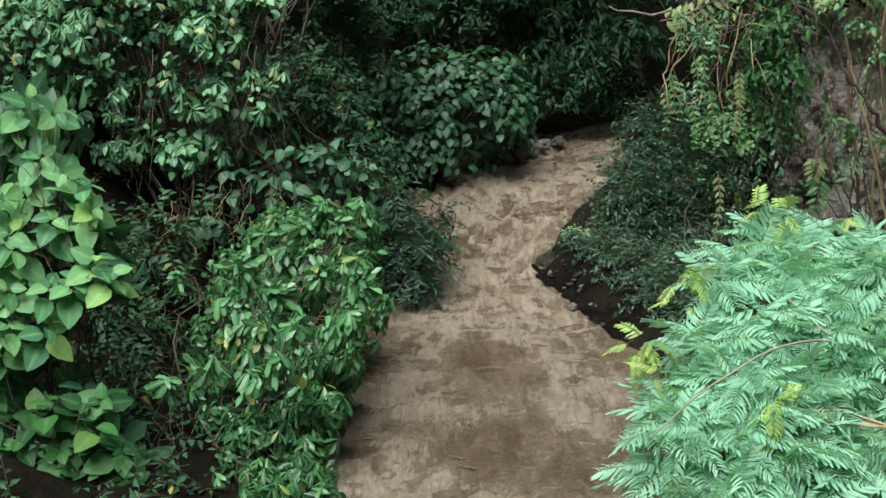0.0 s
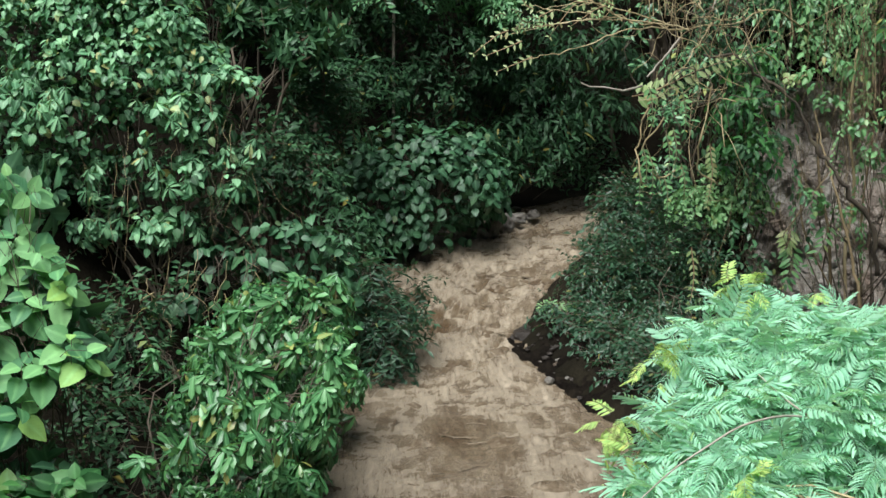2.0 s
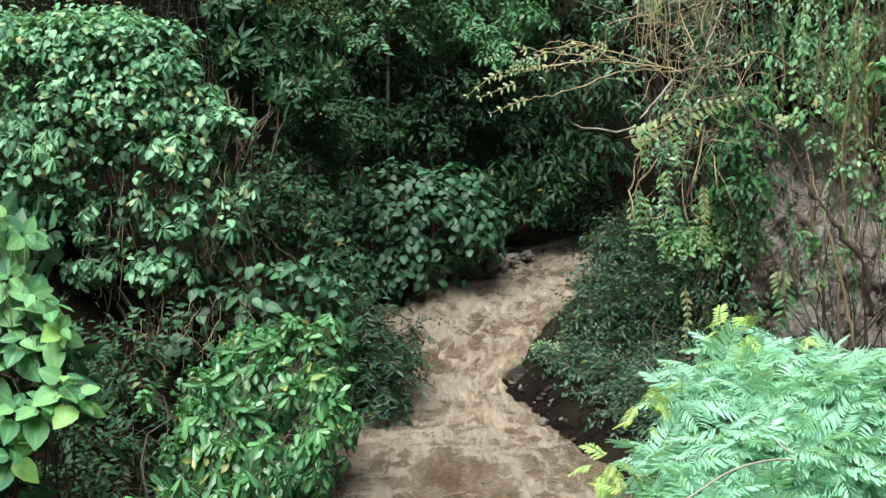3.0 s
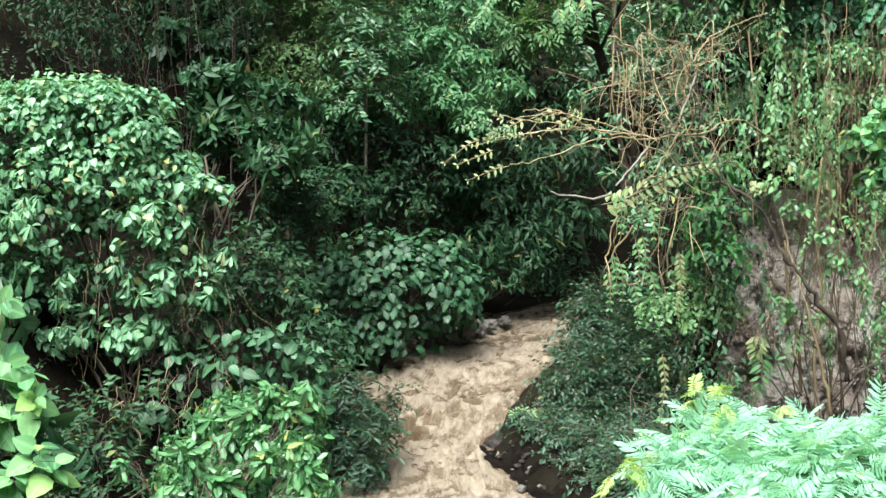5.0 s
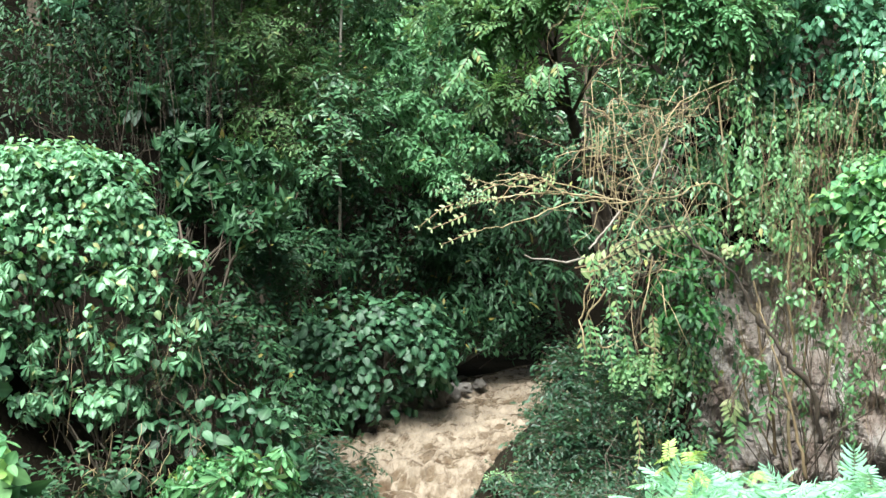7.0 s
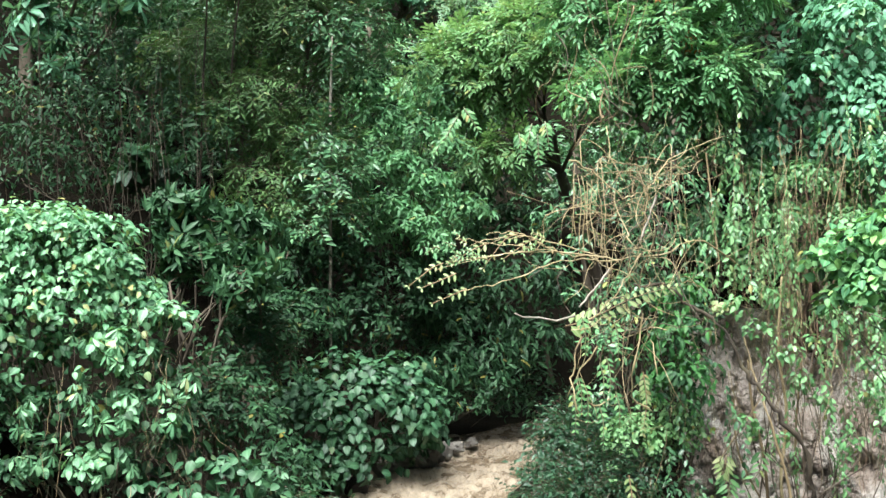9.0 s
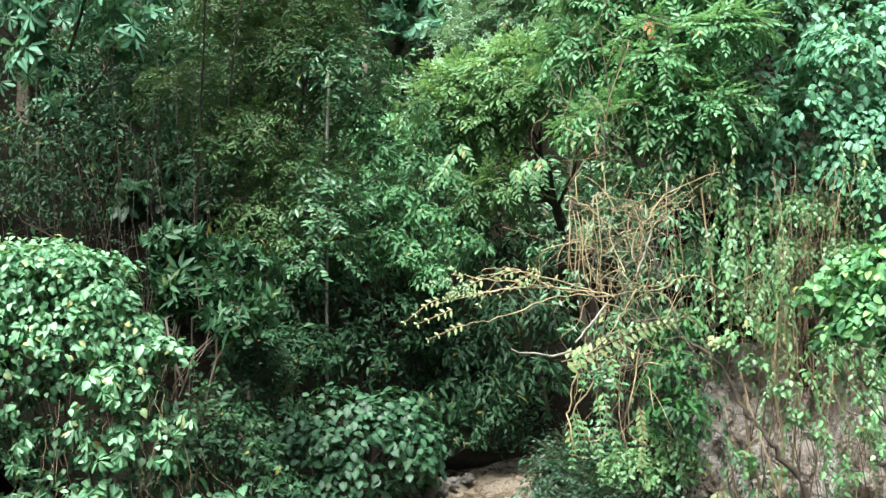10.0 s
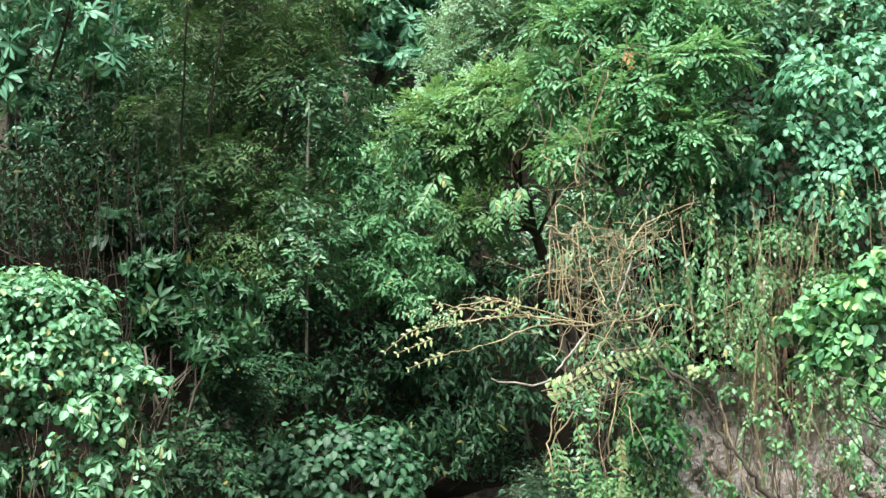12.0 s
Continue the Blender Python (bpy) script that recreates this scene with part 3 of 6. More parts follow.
# ---- the stream ----
a, b = np.searchsorted(LINE[:, 1], -13), np.searchsorted(LINE[:, 0], 36)
keep = [i for i in range(a, b) if 6 < LINE[i, 1] < 21.5 or i % 6 == 0]
line, way, run = LINE[keep], LINE_WAY[keep], LINE_S[keep]
across = np.linspace(-1, 1, 131)
half = line[:, 2] + 0.14 + 0.1 * fbm(run * 1.5, run * 0, 21, 3)
wx = line[:, 0][:, None] - way[:, 1][:, None] * (half[:, None] * -across)
wy = line[:, 1][:, None] + way[:, 0][:, None] * (half[:, None] * -across)
rapid = (ramp01(line[:, 1], 12.4, 13.8) * (1 - ramp01(line[:, 0], 2.0, 3.2)))[:, None]
flow_x, flow_y = half[:, None] * across, np.repeat(run[:, None], len(across), 1)


def ridge(x, y, seed):
    return (1 - np.abs(2 * value_noise(x, y, seed) - 1)) ** 2


def chop(x, y, seed, long=1.0):
    """Sharp-crested relief of rushing water, drawn out along its run."""
    wx_, wy_ = fbm(x * 1.3, y * 1.0, seed + 40, 3) * 1.6, fbm(x * 1.1 + 9, y * 1.2, seed + 44, 3) * 1.6
    return ridge(x * 1.7 + wx_, y * 1.5 / long + wy_, seed) * 0.5 + ridge(x * 4.3 + wx_ * 2, y * 3.3 / long + wy_ * 2, seed + 1) * 0.3 + ridge(x * 9 + wx_ * 3, y * 7 / long + wy_ * 3, seed + 2) * 0.2


crest = chop(flow_x, flow_y, 30, 1.6)
churn = chop(flow_x * 3.1, flow_y * 3.4, 130, 2.0)
relief = (0.04 + 0.075 * rapid) * (crest - 0.4) + (0.012 + 0.034 * rapid) * (churn - 0.4) + fbm(flow_x * 8, flow_y * 8, 33, 4) * (0.02 + 0.08 * rapid)


def threads(x, y, seed, power=7):
    """Thin lines of foam drawn out by the current."""
    wx_, wy_ = fbm(x * 2.3, y * 1.4, seed + 5, 4) * 2.6, fbm(x * 1.7, y * 1.1, seed + 9, 4) * 2.6
    return (1 - np.abs(2 * value_noise(x * 1.9 + wx_, y * 0.9 + wy_, seed) - 1)) ** power


patch = np.clip(fbm(flow_x * 0.9, flow_y * 0.6, 38, 4) * 3 + 0.6, 0, 1) * np.clip(1.25 - 1.3 * across**2, 0, 1)[None]
torn = np.clip(fbm(flow_x * 1.6, flow_y * 1.6, 138, 4) * 5 + 0.45, 0, 1)
foam = 0.1 * crest + rapid * (0.15 + torn * np.clip((0.4 * crest + 0.6 * churn - 0.42) * 3.8, 0, 1)) + 2.3 * patch * (0.8 * threads(flow_x, flow_y * 1.5, 36, 6) + 0.7 * threads(flow_x * 2.2, flow_y * 3.5, 47, 5) + 0.5 * threads(flow_x * 5, flow_y * 8, 57, 4)) - rapid * 0.75 * np.clip((0.4 - 0.3 * crest - 0.7 * churn) * 6 + 0.5 * fbm(flow_x * 2, flow_y * 2, 139, 4), 0, 1)
wz = line[:, 3][:, None] + relief * (1 - 0.6 * np.abs(across) ** 6)
water = new("water", mesh_of("water", sheet(wx, wy, wz, np.clip(foam, -1, 1)), WATER))
tagged(water, "muddy brown flood water rushing over a stony bed", "water", kind="structure")


# ---- rocks ----
def boulder(size, rng, rough=0.3):
    bm = bmesh.new()
    bmesh.ops.create_icosphere(bm, subdivisions=3, radius=1)
    off = rng.random(3) * 50
    for v in bm.verts:
        n = noise.fractal(Vector(v.co * 1.1) + Vector(off), 1.0, 2.0, 4)
        facet = noise.cell_vector(Vector(v.co * 1.4) + Vector(off))
        v.co *= 1 + rough * n + 0.4 * rough * (facet[0] - 0.5)
        v.co = Vector((v.co.x * size[0], v.co.y * size[1], v.co.z * size[2]))
    out = shape([v.co[:] for v in bm.verts], [[v.index for v in f.verts] for f in bm.faces], [0] * len(bm.verts))
    bm.free()
    return out


def rock_at(name, place, size, turn, mat, label, group="", seed=0, rough=0.3):
    ob = new(name, mesh_of(name, boulder(size, rng_of(seed), rough), mat, False))
    ob.matrix_basis = pose(*place, 8, 5, turn)
    return tagged(ob, label, "rock", group)


rock_at("boulder", (1.19, 14.0, 0.24), (0.22, 0.2, 0.13), 20, DARK_STONE, "wet brown boulder at the muddy water's edge", seed=11)
rock_at("boulder", (0.02, 16.05, 0.8), (0.17, 0.13, 0.13), 40, DARK_STONE, "small dark boulder under leaves beside the rapids", seed=6)
rock_at("boulder", (-0.16, 16.45, 0.92), (0.16, 0.14, 0.15), 70, STONE, "brown rounded boulder under leaves beside the rapids", seed=7)
GREY_STONE = rough_material("grey river stone", (0.07, 0.065, 0.055), (0.15, 0.14, 0.12), (0.26, 0.25, 0.22), 6, 0.7, 0.02, None, 0.6)
for k, (x, y, z, a, b, c) in enumerate(((0.72, 17.1, 0.95, 0.17, 0.13, 0.13), (0.95, 17.2, 0.97, 0.14, 0.12, 0.14), (1.14, 17.45, 0.98, 0.12, 0.1, 0.13), (0.5, 17.0, 0.93, 0.12, 0.1, 0.1), (1.32, 17.75, 1.0, 0.11, 0.09, 0.08), (1.55, 18.15, 1.0, 0.1, 0.08, 0.06), (0.3, 16.75, 0.92, 0.13, 0.1, 0.1))):
    rock_at("boulder", (x, y, z), (a, b, c), 47 * k, GREY_STONE, "grey boulder on the far muddy bank", "boulders on the far bank", 330 + k, 0.4)
rng = rng_of(77)
for k in range(70):
    y = 11.6 + 2.2 * rng.random()
    i = np.argmin(np.abs(LINE[:, 1] - y))
    x = LINE[i, 0] + LINE[i, 2] + 0.02 + 0.3 * rng.random() ** 2
    r = 0.01 + 0.022 * rng.random() ** 2
    rock_at("stone", (x, y, float(ground_height(x, y)) + r * 0.3), (r * 1.3, r, r * 0.7), 360 * rng.random(), DARK_STONE if rng.random() < 0.94 else ROCK, "small wet stone on the muddy bank", "stones on the muddy bank", k + 20)
for k in range(30):
    y = 17.3 + 2.4 * rng.random()
    i = np.argmin(np.abs(LINE[:, 1] - y))
    x = LINE[i, 0] - LINE[i, 2] - 0.05 - 0.3 * rng.random() ** 2
    r = 0.03 + 0.06 * rng.random() ** 2
    rock_at("stone", (x, y, float(ground_height(x, y)) + r * 0.3), (r * 1.3, r, r * 0.7), 360 * rng.random(), STONE, "small grey stone on the far bank", "stones on the far bank", k + 120)

for k, (x, y) in enumerate([(1.13, 14.1), (1.22, 14.23), (1.27, 13.78), (1.15, 13.89), (1.27, 14.09), (1.32, 13.45), (1.35, 12.98), (1.4, 13.09), (1.33, 13.21), (1.29, 13.63), (1.23, 12.59), (1.23, 13.94), (1.37, 13.33), (1.19, 14.07), (1.41, 12.64)]):
    r = 0.025 + 0.02 * rng.random()
    rock_at("stone", (x, y, float(np.interp(y, LINE[:, 1], LINE[:, 3])) + 0.06), (r * 1.3, r, r * 0.8), 360 * rng.random(), GREY_STONE if k % 3 else STONE, "small pale stone at the muddy water's edge", "stones by the mud bank", k + 600)

# mud bank on the spur's foot
s, h = np.meshgrid(np.linspace(0, 1, 240), np.linspace(0, 1, 80))
my = 11.2 + 3.6 * s
mi = np.clip(np.searchsorted(LINE[:, 1], my), 0, len(LINE) - 1)
mx = LINE[mi, 0] + LINE[mi, 2] - 0.06 + 1.1 * h + 0.12 * fbm(my * 2, h * 2, 51, 4)
mz = LINE[mi, 3] - 0.08 + 0.34 * h**0.5 * ramp01(s, 0.0, 0.25) * (1 - 0.8 * ramp01(s, 0.6, 0.85)) + (0.34 * fbm(my * 3.4, h * 6, 52, 5) + 0.24 * fbm(my * 12, h * 14, 53, 5)) * (0.4 + h)
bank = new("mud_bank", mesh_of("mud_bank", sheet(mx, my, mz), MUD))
tagged(bank, "steep wet mud bank beside the stream, shade in its dark colour", "bank", kind="structure")

# cliff: a leaning, broken rock wall
cx, cz = np.meshgrid(np.linspace(3.7, 10.5, 200), np.linspace(0, 1, 190))
cz = -1.2 + cz * (4.0 + 2.6 * ramp01(cx, 4.9, 6.2))
crack = np.floor(fbm(cx * 0.8, cz * 0.5, 61, 4) * 9) / 9
cy = 15.75 - 0.08 * (cx - 4) + 0.28 * (cz - 1) + crack * 1.0 + fbm(cx * 1.2, cz * 0.9, 65, 4) * 1.2 + fbm(cx * 3.5, cz * 2.6, 63, 6) * 0.7 + 1.6 * ramp01(4.25 - cx, 0, 0.6)
cliff = new("cliff", mesh_of("cliff", sheet(cx, cy, cz), ROCK, False))
tagged(cliff, "weathered grey and reddish rock wall hung with creepers", "cliff", kind="structure")

# ---- the plants' lumps: x, y, z, radius ----
BROAD_SHOOTS = [
    (-2.76, 9.23, 2.51, 0.08), (-2.70, 9.12, 2.14, 0.08), (-2.81, 9.07, 1.94, 0.08), (-2.38, 9.08, 1.96, 0.07),
    (-2.94, 9.05, 1.88, 0.08), (-2.55, 9.09, 2.02, 0.08), (-2.91, 8.99, 1.65, 0.08), (-2.63, 9.02, 1.73, 0.08),
    (-2.32, 8.95, 1.48, 0.07), (-2.22, 8.92, 1.37, 0.07), (-2.65, 8.90, 1.29, 0.07), (-2.48, 8.91, 1.33, 0.07),
    (-2.91, 8.89, 1.27, 0.08), (-2.93, 8.83, 1.07, 0.08), (-2.64, 8.83, 1.05, 0.07), (-2.93, 8.79, 0.92, 0.08),
    (-2.89, 9.17, 2.32, 0.08), (-2.98, 9.20, 2.40, 0.08), (-2.35, 9.03, 1.79, 0.07), (-2.85, 8.96, 1.54, 0.08),
    (-2.60, 9.20, 2.41, 0.08), (-3.13, 9.10, 2.05, 0.08), (-3.12, 8.92, 1.39, 0.08),
]
BROAD_LOW = [
    (-2.63, 8.70, 0.57, 0.07), (-2.74, 8.70, 0.46, 0.08), (-2.40, 8.70, 0.53, 0.07), (-2.29, 8.70, 0.55, 0.07),
    (-2.41, 8.70, 0.37, 0.07), (-2.48, 8.70, 0.28, 0.08), (-2.37, 8.70, 0.23, 0.08), (-2.42, 8.70, 0.10, 0.08),
    (-2.91, 8.70, 0.11, 0.08), (-2.82, 8.70, -0.01, 0.08), (-2.26, 8.70, -0.04, 0.08), (-2.09, 8.70, -0.04, 0.08),
    (-2.62, 8.70, 0.08, 0.08), (-2.86, 8.70, 0.26, 0.08), (-3.05, 8.70, 0.43, 0.08), (-2.56, 8.70, -0.06, 0.08),
    (-2.31, 8.60, 0.45, 0.06), (-2.15, 8.60, 0.25, 0.06), (-2.07, 8.60, 0.01, 0.06), (-2.29, 8.60, 0.10, 0.06), (-2.49, 8.60, -0.02, 0.06), (-2.75, 8.60, -0.02, 0.06), (-2.17, 8.60, -0.10, 0.06), (-2.91, 8.60, -0.10, 0.06), (-2.55, 8.60, 0.22, 0.06), (-2.42, 8.60, -0.14, 0.06),
]
FEATHER = [
    (1.21, 4.85, 2.39, 0.08), (1.07, 4.75, 2.35, 0.06), (1.34, 4.80, 2.39, 0.08), (1.48, 4.70, 2.37, 0.09),
    (1.64, 4.70, 2.37, 0.09), (1.82, 4.70, 2.35, 0.11), (1.93, 4.60, 2.32, 0.13), (0.92, 4.55, 2.30, 0.04),
    (1.01, 4.60, 2.28, 0.08), (1.15, 4.60, 2.28, 0.12), (1.33, 4.60, 2.28, 0.12), (1.48, 4.50, 2.28, 0.12),
    (1.65, 4.50, 2.27, 0.12), (1.79, 4.50, 2.25, 0.12), (1.04, 4.40, 2.19, 0.07), (0.83, 4.30, 2.15, 0.05),
    (0.73, 4.25, 2.14, 0.03), (0.92, 4.30, 2.12, 0.07), (1.11, 4.40, 2.15, 0.13), (1.30, 4.40, 2.13, 0.16),
    (1.49, 4.40, 2.13, 0.14), (0.78, 4.15, 2.05, 0.05), (0.87, 4.15, 2.02, 0.09), (1.02, 4.20, 2.02, 0.13),
    (1.22, 4.25, 1.98, 0.15), (1.43, 4.30, 1.96, 0.14), (0.64, 4.05, 1.99, 0.03), (0.75, 4.05, 1.94, 0.08),
    (0.90, 4.05, 1.91, 0.15), (1.13, 4.10, 1.87, 0.17), (1.36, 4.15, 1.84, 0.15), (0.69, 4.00, 1.81, 0.08),
    (0.82, 4.00, 1.77, 0.15), (1.05, 4.00, 1.76, 0.17), (1.35, 4.10, 1.73, 0.15),
]
MID_BUSH = [
    (-1.30, 11.40, 1.00, 0.40), (-0.83, 11.20, 0.89, 0.35), (-1.62, 11.20, 0.80, 0.32), (-0.86, 10.90, 0.52, 0.38),
    (-1.46, 10.80, 0.56, 0.49), (-1.80, 10.70, 0.35, 0.32), (-0.96, 9.80, 0.42, 0.35), (-1.48, 9.60, 0.36, 0.40),
    (-1.71, 9.60, 0.32, 0.20), (-0.97, 9.00, 0.26, 0.28), (-1.25, 8.60, 0.24, 0.26), (-1.05, 8.30, 0.08, 0.28),
    (-0.83, 8.20, 0.04, 0.17),
    (-0.88, 8.90, 0.42, 0.19), (-0.84, 8.60, 0.20, 0.18), (-1.08, 8.50, 0.04, 0.19), (-0.76, 9.40, 0.59, 0.17), (-0.70, 10.20, 0.75, 0.18), (-1.35, 8.90, 0.26, 0.20), (-0.68, 11.20, 1.22, 0.16), (-0.57, 10.80, 0.97, 0.12), (-1.38, 8.50, 0.01, 0.17),
]
MID_SPRAYS = [
    (-1.00, 11.00, 1.43, 0.09), (-0.67, 11.00, 1.42, 0.09), (-1.11, 10.30, 1.41, 0.09), (-0.77, 10.30, 1.41, 0.09),
    (-1.42, 10.30, 1.31, 0.09), (-1.23, 10.30, 1.22, 0.09), (-1.03, 10.30, 1.21, 0.09), (-0.67, 9.60, 1.27, 0.08),
    (-0.88, 9.60, 1.20, 0.08), (-0.59, 9.60, 1.14, 0.08), (-0.44, 9.60, 0.98, 0.08), (-0.63, 8.90, 1.05, 0.08),
    (-1.20, 8.90, 0.99, 0.08), (-0.98, 8.90, 1.01, 0.08), (-0.78, 8.90, 0.95, 0.08), (-0.64, 8.90, 0.85, 0.08),
    (-1.48, 8.50, 0.88, 0.05), (-1.56, 8.50, 0.81, 0.05), (-1.44, 9.60, 1.24, 0.08), (-1.60, 9.60, 0.99, 0.06),
    (-1.08, 8.50, 0.88, 0.07), (-1.23, 8.50, 0.78, 0.07), (-1.80, 8.50, 0.72, 0.05), (-0.95, 8.50, 0.68, 0.07),
    (-1.40, 8.90, 0.97, 0.08), (-1.89, 9.60, 1.19, 0.06), (-1.23, 9.60, 1.07, 0.08), (-1.33, 8.90, 0.81, 0.08),
]
DOME_TOP = [
    (-3.76, 13.00, 3.63, 0.53), (-3.23, 13.00, 3.68, 0.48), (-2.76, 13.00, 3.70, 0.46), (-2.36, 13.00, 3.64, 0.39),
    (-2.15, 13.00, 3.50, 0.27), (-3.14, 13.00, 3.22, 0.53), (-2.61, 13.00, 3.21, 0.52), (-2.19, 13.00, 3.15, 0.39),
]
DOME_SIDE = [
    (-1.85, 12.80, 2.99, 0.28), (-1.61, 12.80, 2.98, 0.17), (-3.32, 12.80, 2.65, 0.52), (-2.80, 12.80, 2.64, 0.49),
    (-2.28, 12.80, 2.63, 0.43), (-1.86, 12.80, 2.57, 0.26), (-1.63, 12.80, 2.30, 0.23), (-3.23, 12.80, 2.12, 0.44),
    (-2.71, 12.80, 2.11, 0.46), (-2.19, 12.80, 2.10, 0.39), (-1.77, 12.80, 1.98, 0.27), (-2.98, 12.80, 1.69, 0.27),
    (-2.46, 12.80, 1.62, 0.25), (-2.17, 12.80, 1.64, 0.20), (-3.73, 12.80, 2.77, 0.55), (-3.81, 12.80, 1.97, 0.50),
]
DARK_SHRUB = [
    (-1.32, 13.00, 1.49, 0.40), (-1.76, 13.10, 1.70, 0.38), (-0.99, 12.90, 1.28, 0.35), (-1.52, 12.80, 1.14, 0.37),
    (-0.76, 12.60, 1.11, 0.29), (-1.91, 12.90, 1.29, 0.32), (-2.13, 12.50, 0.99, 0.36),
]
OVERHANG = [
    (-0.38, 13.20, 0.92, 0.22), (-0.52, 13.30, 1.13, 0.25), (-0.30, 13.00, 0.73, 0.19), (-0.46, 12.90, 0.61, 0.21),
    (-0.60, 13.00, 0.82, 0.24), (-0.38, 12.80, 0.47, 0.16), (-0.22, 13.20, 0.83, 0.13), (-0.09, 13.30, 0.64, 0.11),
    (-0.19, 13.00, 0.53, 0.13), (-0.06, 13.50, 0.91, 0.12), (-0.26, 12.90, 0.33, 0.11), (0.04, 13.60, 0.75, 0.09),
]
BIG_LEAF = [
    (0.13, 16.30, 1.73, 0.64), (-0.41, 16.20, 1.62, 0.50), (0.60, 16.30, 1.59, 0.51), (0.12, 16.10, 1.29, 0.53),
    (-0.28, 16.10, 1.22, 0.40), (0.53, 16.40, 1.92, 0.48), (-0.14, 16.40, 2.00, 0.48), (-0.61, 16.30, 1.88, 0.34),
    (-0.52, 16.00, 1.10, 0.30), (0.19, 16.20, 1.17, 0.23), (0.67, 16.50, 1.37, 0.27), (-0.25, 16.10, 1.02, 0.23),
    (-0.05, 15.90, 1.08, 0.26), (0.32, 16.10, 1.09, 0.25), (0.59, 16.60, 1.13, 0.24), (0.87, 17.00, 1.27, 0.27),
]
BANK_LEFT_B = [
    (-1.07, 14.20, 1.73, 0.47), (-1.32, 14.40, 2.06, 0.48), (-0.83, 14.00, 1.45, 0.35), (-0.71, 13.70, 1.21, 0.31),
    (-1.52, 14.00, 1.81, 0.41), (-0.55, 14.20, 1.24, 0.24),
]
ROSETTE_DARK = [
    (-1.48, 14.50, 3.63, 0.51), (-1.72, 14.60, 4.00, 0.36), (-1.13, 14.70, 3.80, 0.37), (-1.24, 14.40, 3.26, 0.42),
    (-1.75, 14.30, 3.40, 0.33), (-1.06, 14.50, 3.38, 0.36),
]
SMALL_STAR = [
    (-2.22, 15.00, 4.58, 0.28), (-2.34, 15.00, 4.39, 0.22), (-2.03, 15.00, 4.51, 0.22),
]
STAR_TREE = [
    (-3.15, 16.00, 6.98, 0.73), (-3.50, 15.80, 6.09, 0.56), (-2.50, 16.00, 6.64, 0.56), (-2.20, 16.20, 7.08, 0.54),
    # the last lump is unseen, added overhead to shade the hollow
    (-3.21, 15.90, 5.70, 0.40), (-3.99, 16.00, 6.79, 0.66), (-2.94, 16.30, 7.73, 0.81), (-1.65, 14.60, 8.59, 0.85),
]
LEFT_VINE = [
    (-3.03, 17.00, 5.28, 0.77), (-3.58, 17.00, 5.15, 0.70), (-2.43, 17.20, 5.65, 0.71), (-1.92, 17.00, 5.12, 0.63),
    (-3.50, 16.60, 4.64, 0.55), (-2.81, 17.00, 5.84, 0.56),
]
BAMBOO = [
    (-1.05, 18.00, 6.48, 0.82), (-1.28, 17.80, 5.55, 0.81), (-0.53, 18.30, 6.98, 0.76), (-0.77, 17.70, 4.80, 0.73),
    (-1.44, 18.30, 7.22, 0.76), (-1.80, 18.00, 6.18, 0.67), (-0.24, 18.20, 6.12, 0.53), (-1.13, 17.40, 4.20, 0.65),
    (-0.49, 17.60, 4.20, 0.58), (-0.29, 18.60, 7.82, 0.69), (-1.29, 18.60, 8.14, 0.85),
]
MID_TREE_A = [
    (-0.13, 19.00, 4.71, 0.71), (0.33, 18.60, 4.29, 0.69), (-0.13, 18.00, 3.90, 0.67), (0.78, 18.40, 3.89, 0.61),
    (0.52, 19.40, 4.89, 0.56),
]
MID_TREE_B = [
    (-0.14, 17.80, 3.31, 0.63), (-0.72, 17.60, 3.33, 0.58), (0.45, 17.80, 3.22, 0.59), (0.14, 17.50, 2.72, 0.58),
    (-0.57, 17.20, 2.76, 0.57), (0.92, 18.30, 3.58, 0.46), (-0.98, 16.90, 2.78, 0.49), (0.74, 17.90, 2.84, 0.45),
    (1.06, 18.20, 3.27, 0.38),
]
MID_TREE_C = [
    (0.63, 23.00, 6.10, 0.67), (1.18, 22.80, 5.68, 0.66), (0.77, 22.00, 5.25, 0.64), (1.50, 22.00, 5.05, 0.55),
    (1.82, 21.50, 4.55, 0.53), (1.24, 21.00, 4.37, 0.61), (1.55, 20.50, 3.83, 0.51),
]
LAYERED = [
    (0.32, 17.94, 5.84, 0.33), (0.77, 17.98, 5.99, 0.33), (1.25, 17.88, 5.59, 0.33), (0.45, 17.80, 5.30, 0.33),
    (0.93, 17.78, 5.21, 0.33), (1.40, 17.70, 4.90, 0.32), (0.65, 17.64, 4.69, 0.32), (1.08, 17.58, 4.45, 0.32),
    (1.44, 17.50, 4.14, 0.32), (0.28, 17.64, 4.70, 0.32), (0.84, 17.44, 3.94, 0.32), (1.16, 17.36, 3.64, 0.32),
    (0.49, 17.50, 4.17, 0.32),
]
GAP_TREE = [
    (1.89, 19.00, 2.60, 0.63), (2.40, 19.20, 3.06, 0.64), (1.38, 18.60, 2.48, 0.54), (2.52, 19.00, 2.27, 0.55),
    (1.83, 18.60, 2.00, 0.46), (2.35, 20.00, 3.72, 0.66), (1.18, 18.20, 1.98, 0.45), (2.83, 19.40, 2.88, 0.48),
    (1.78, 19.40, 3.24, 0.48),
]
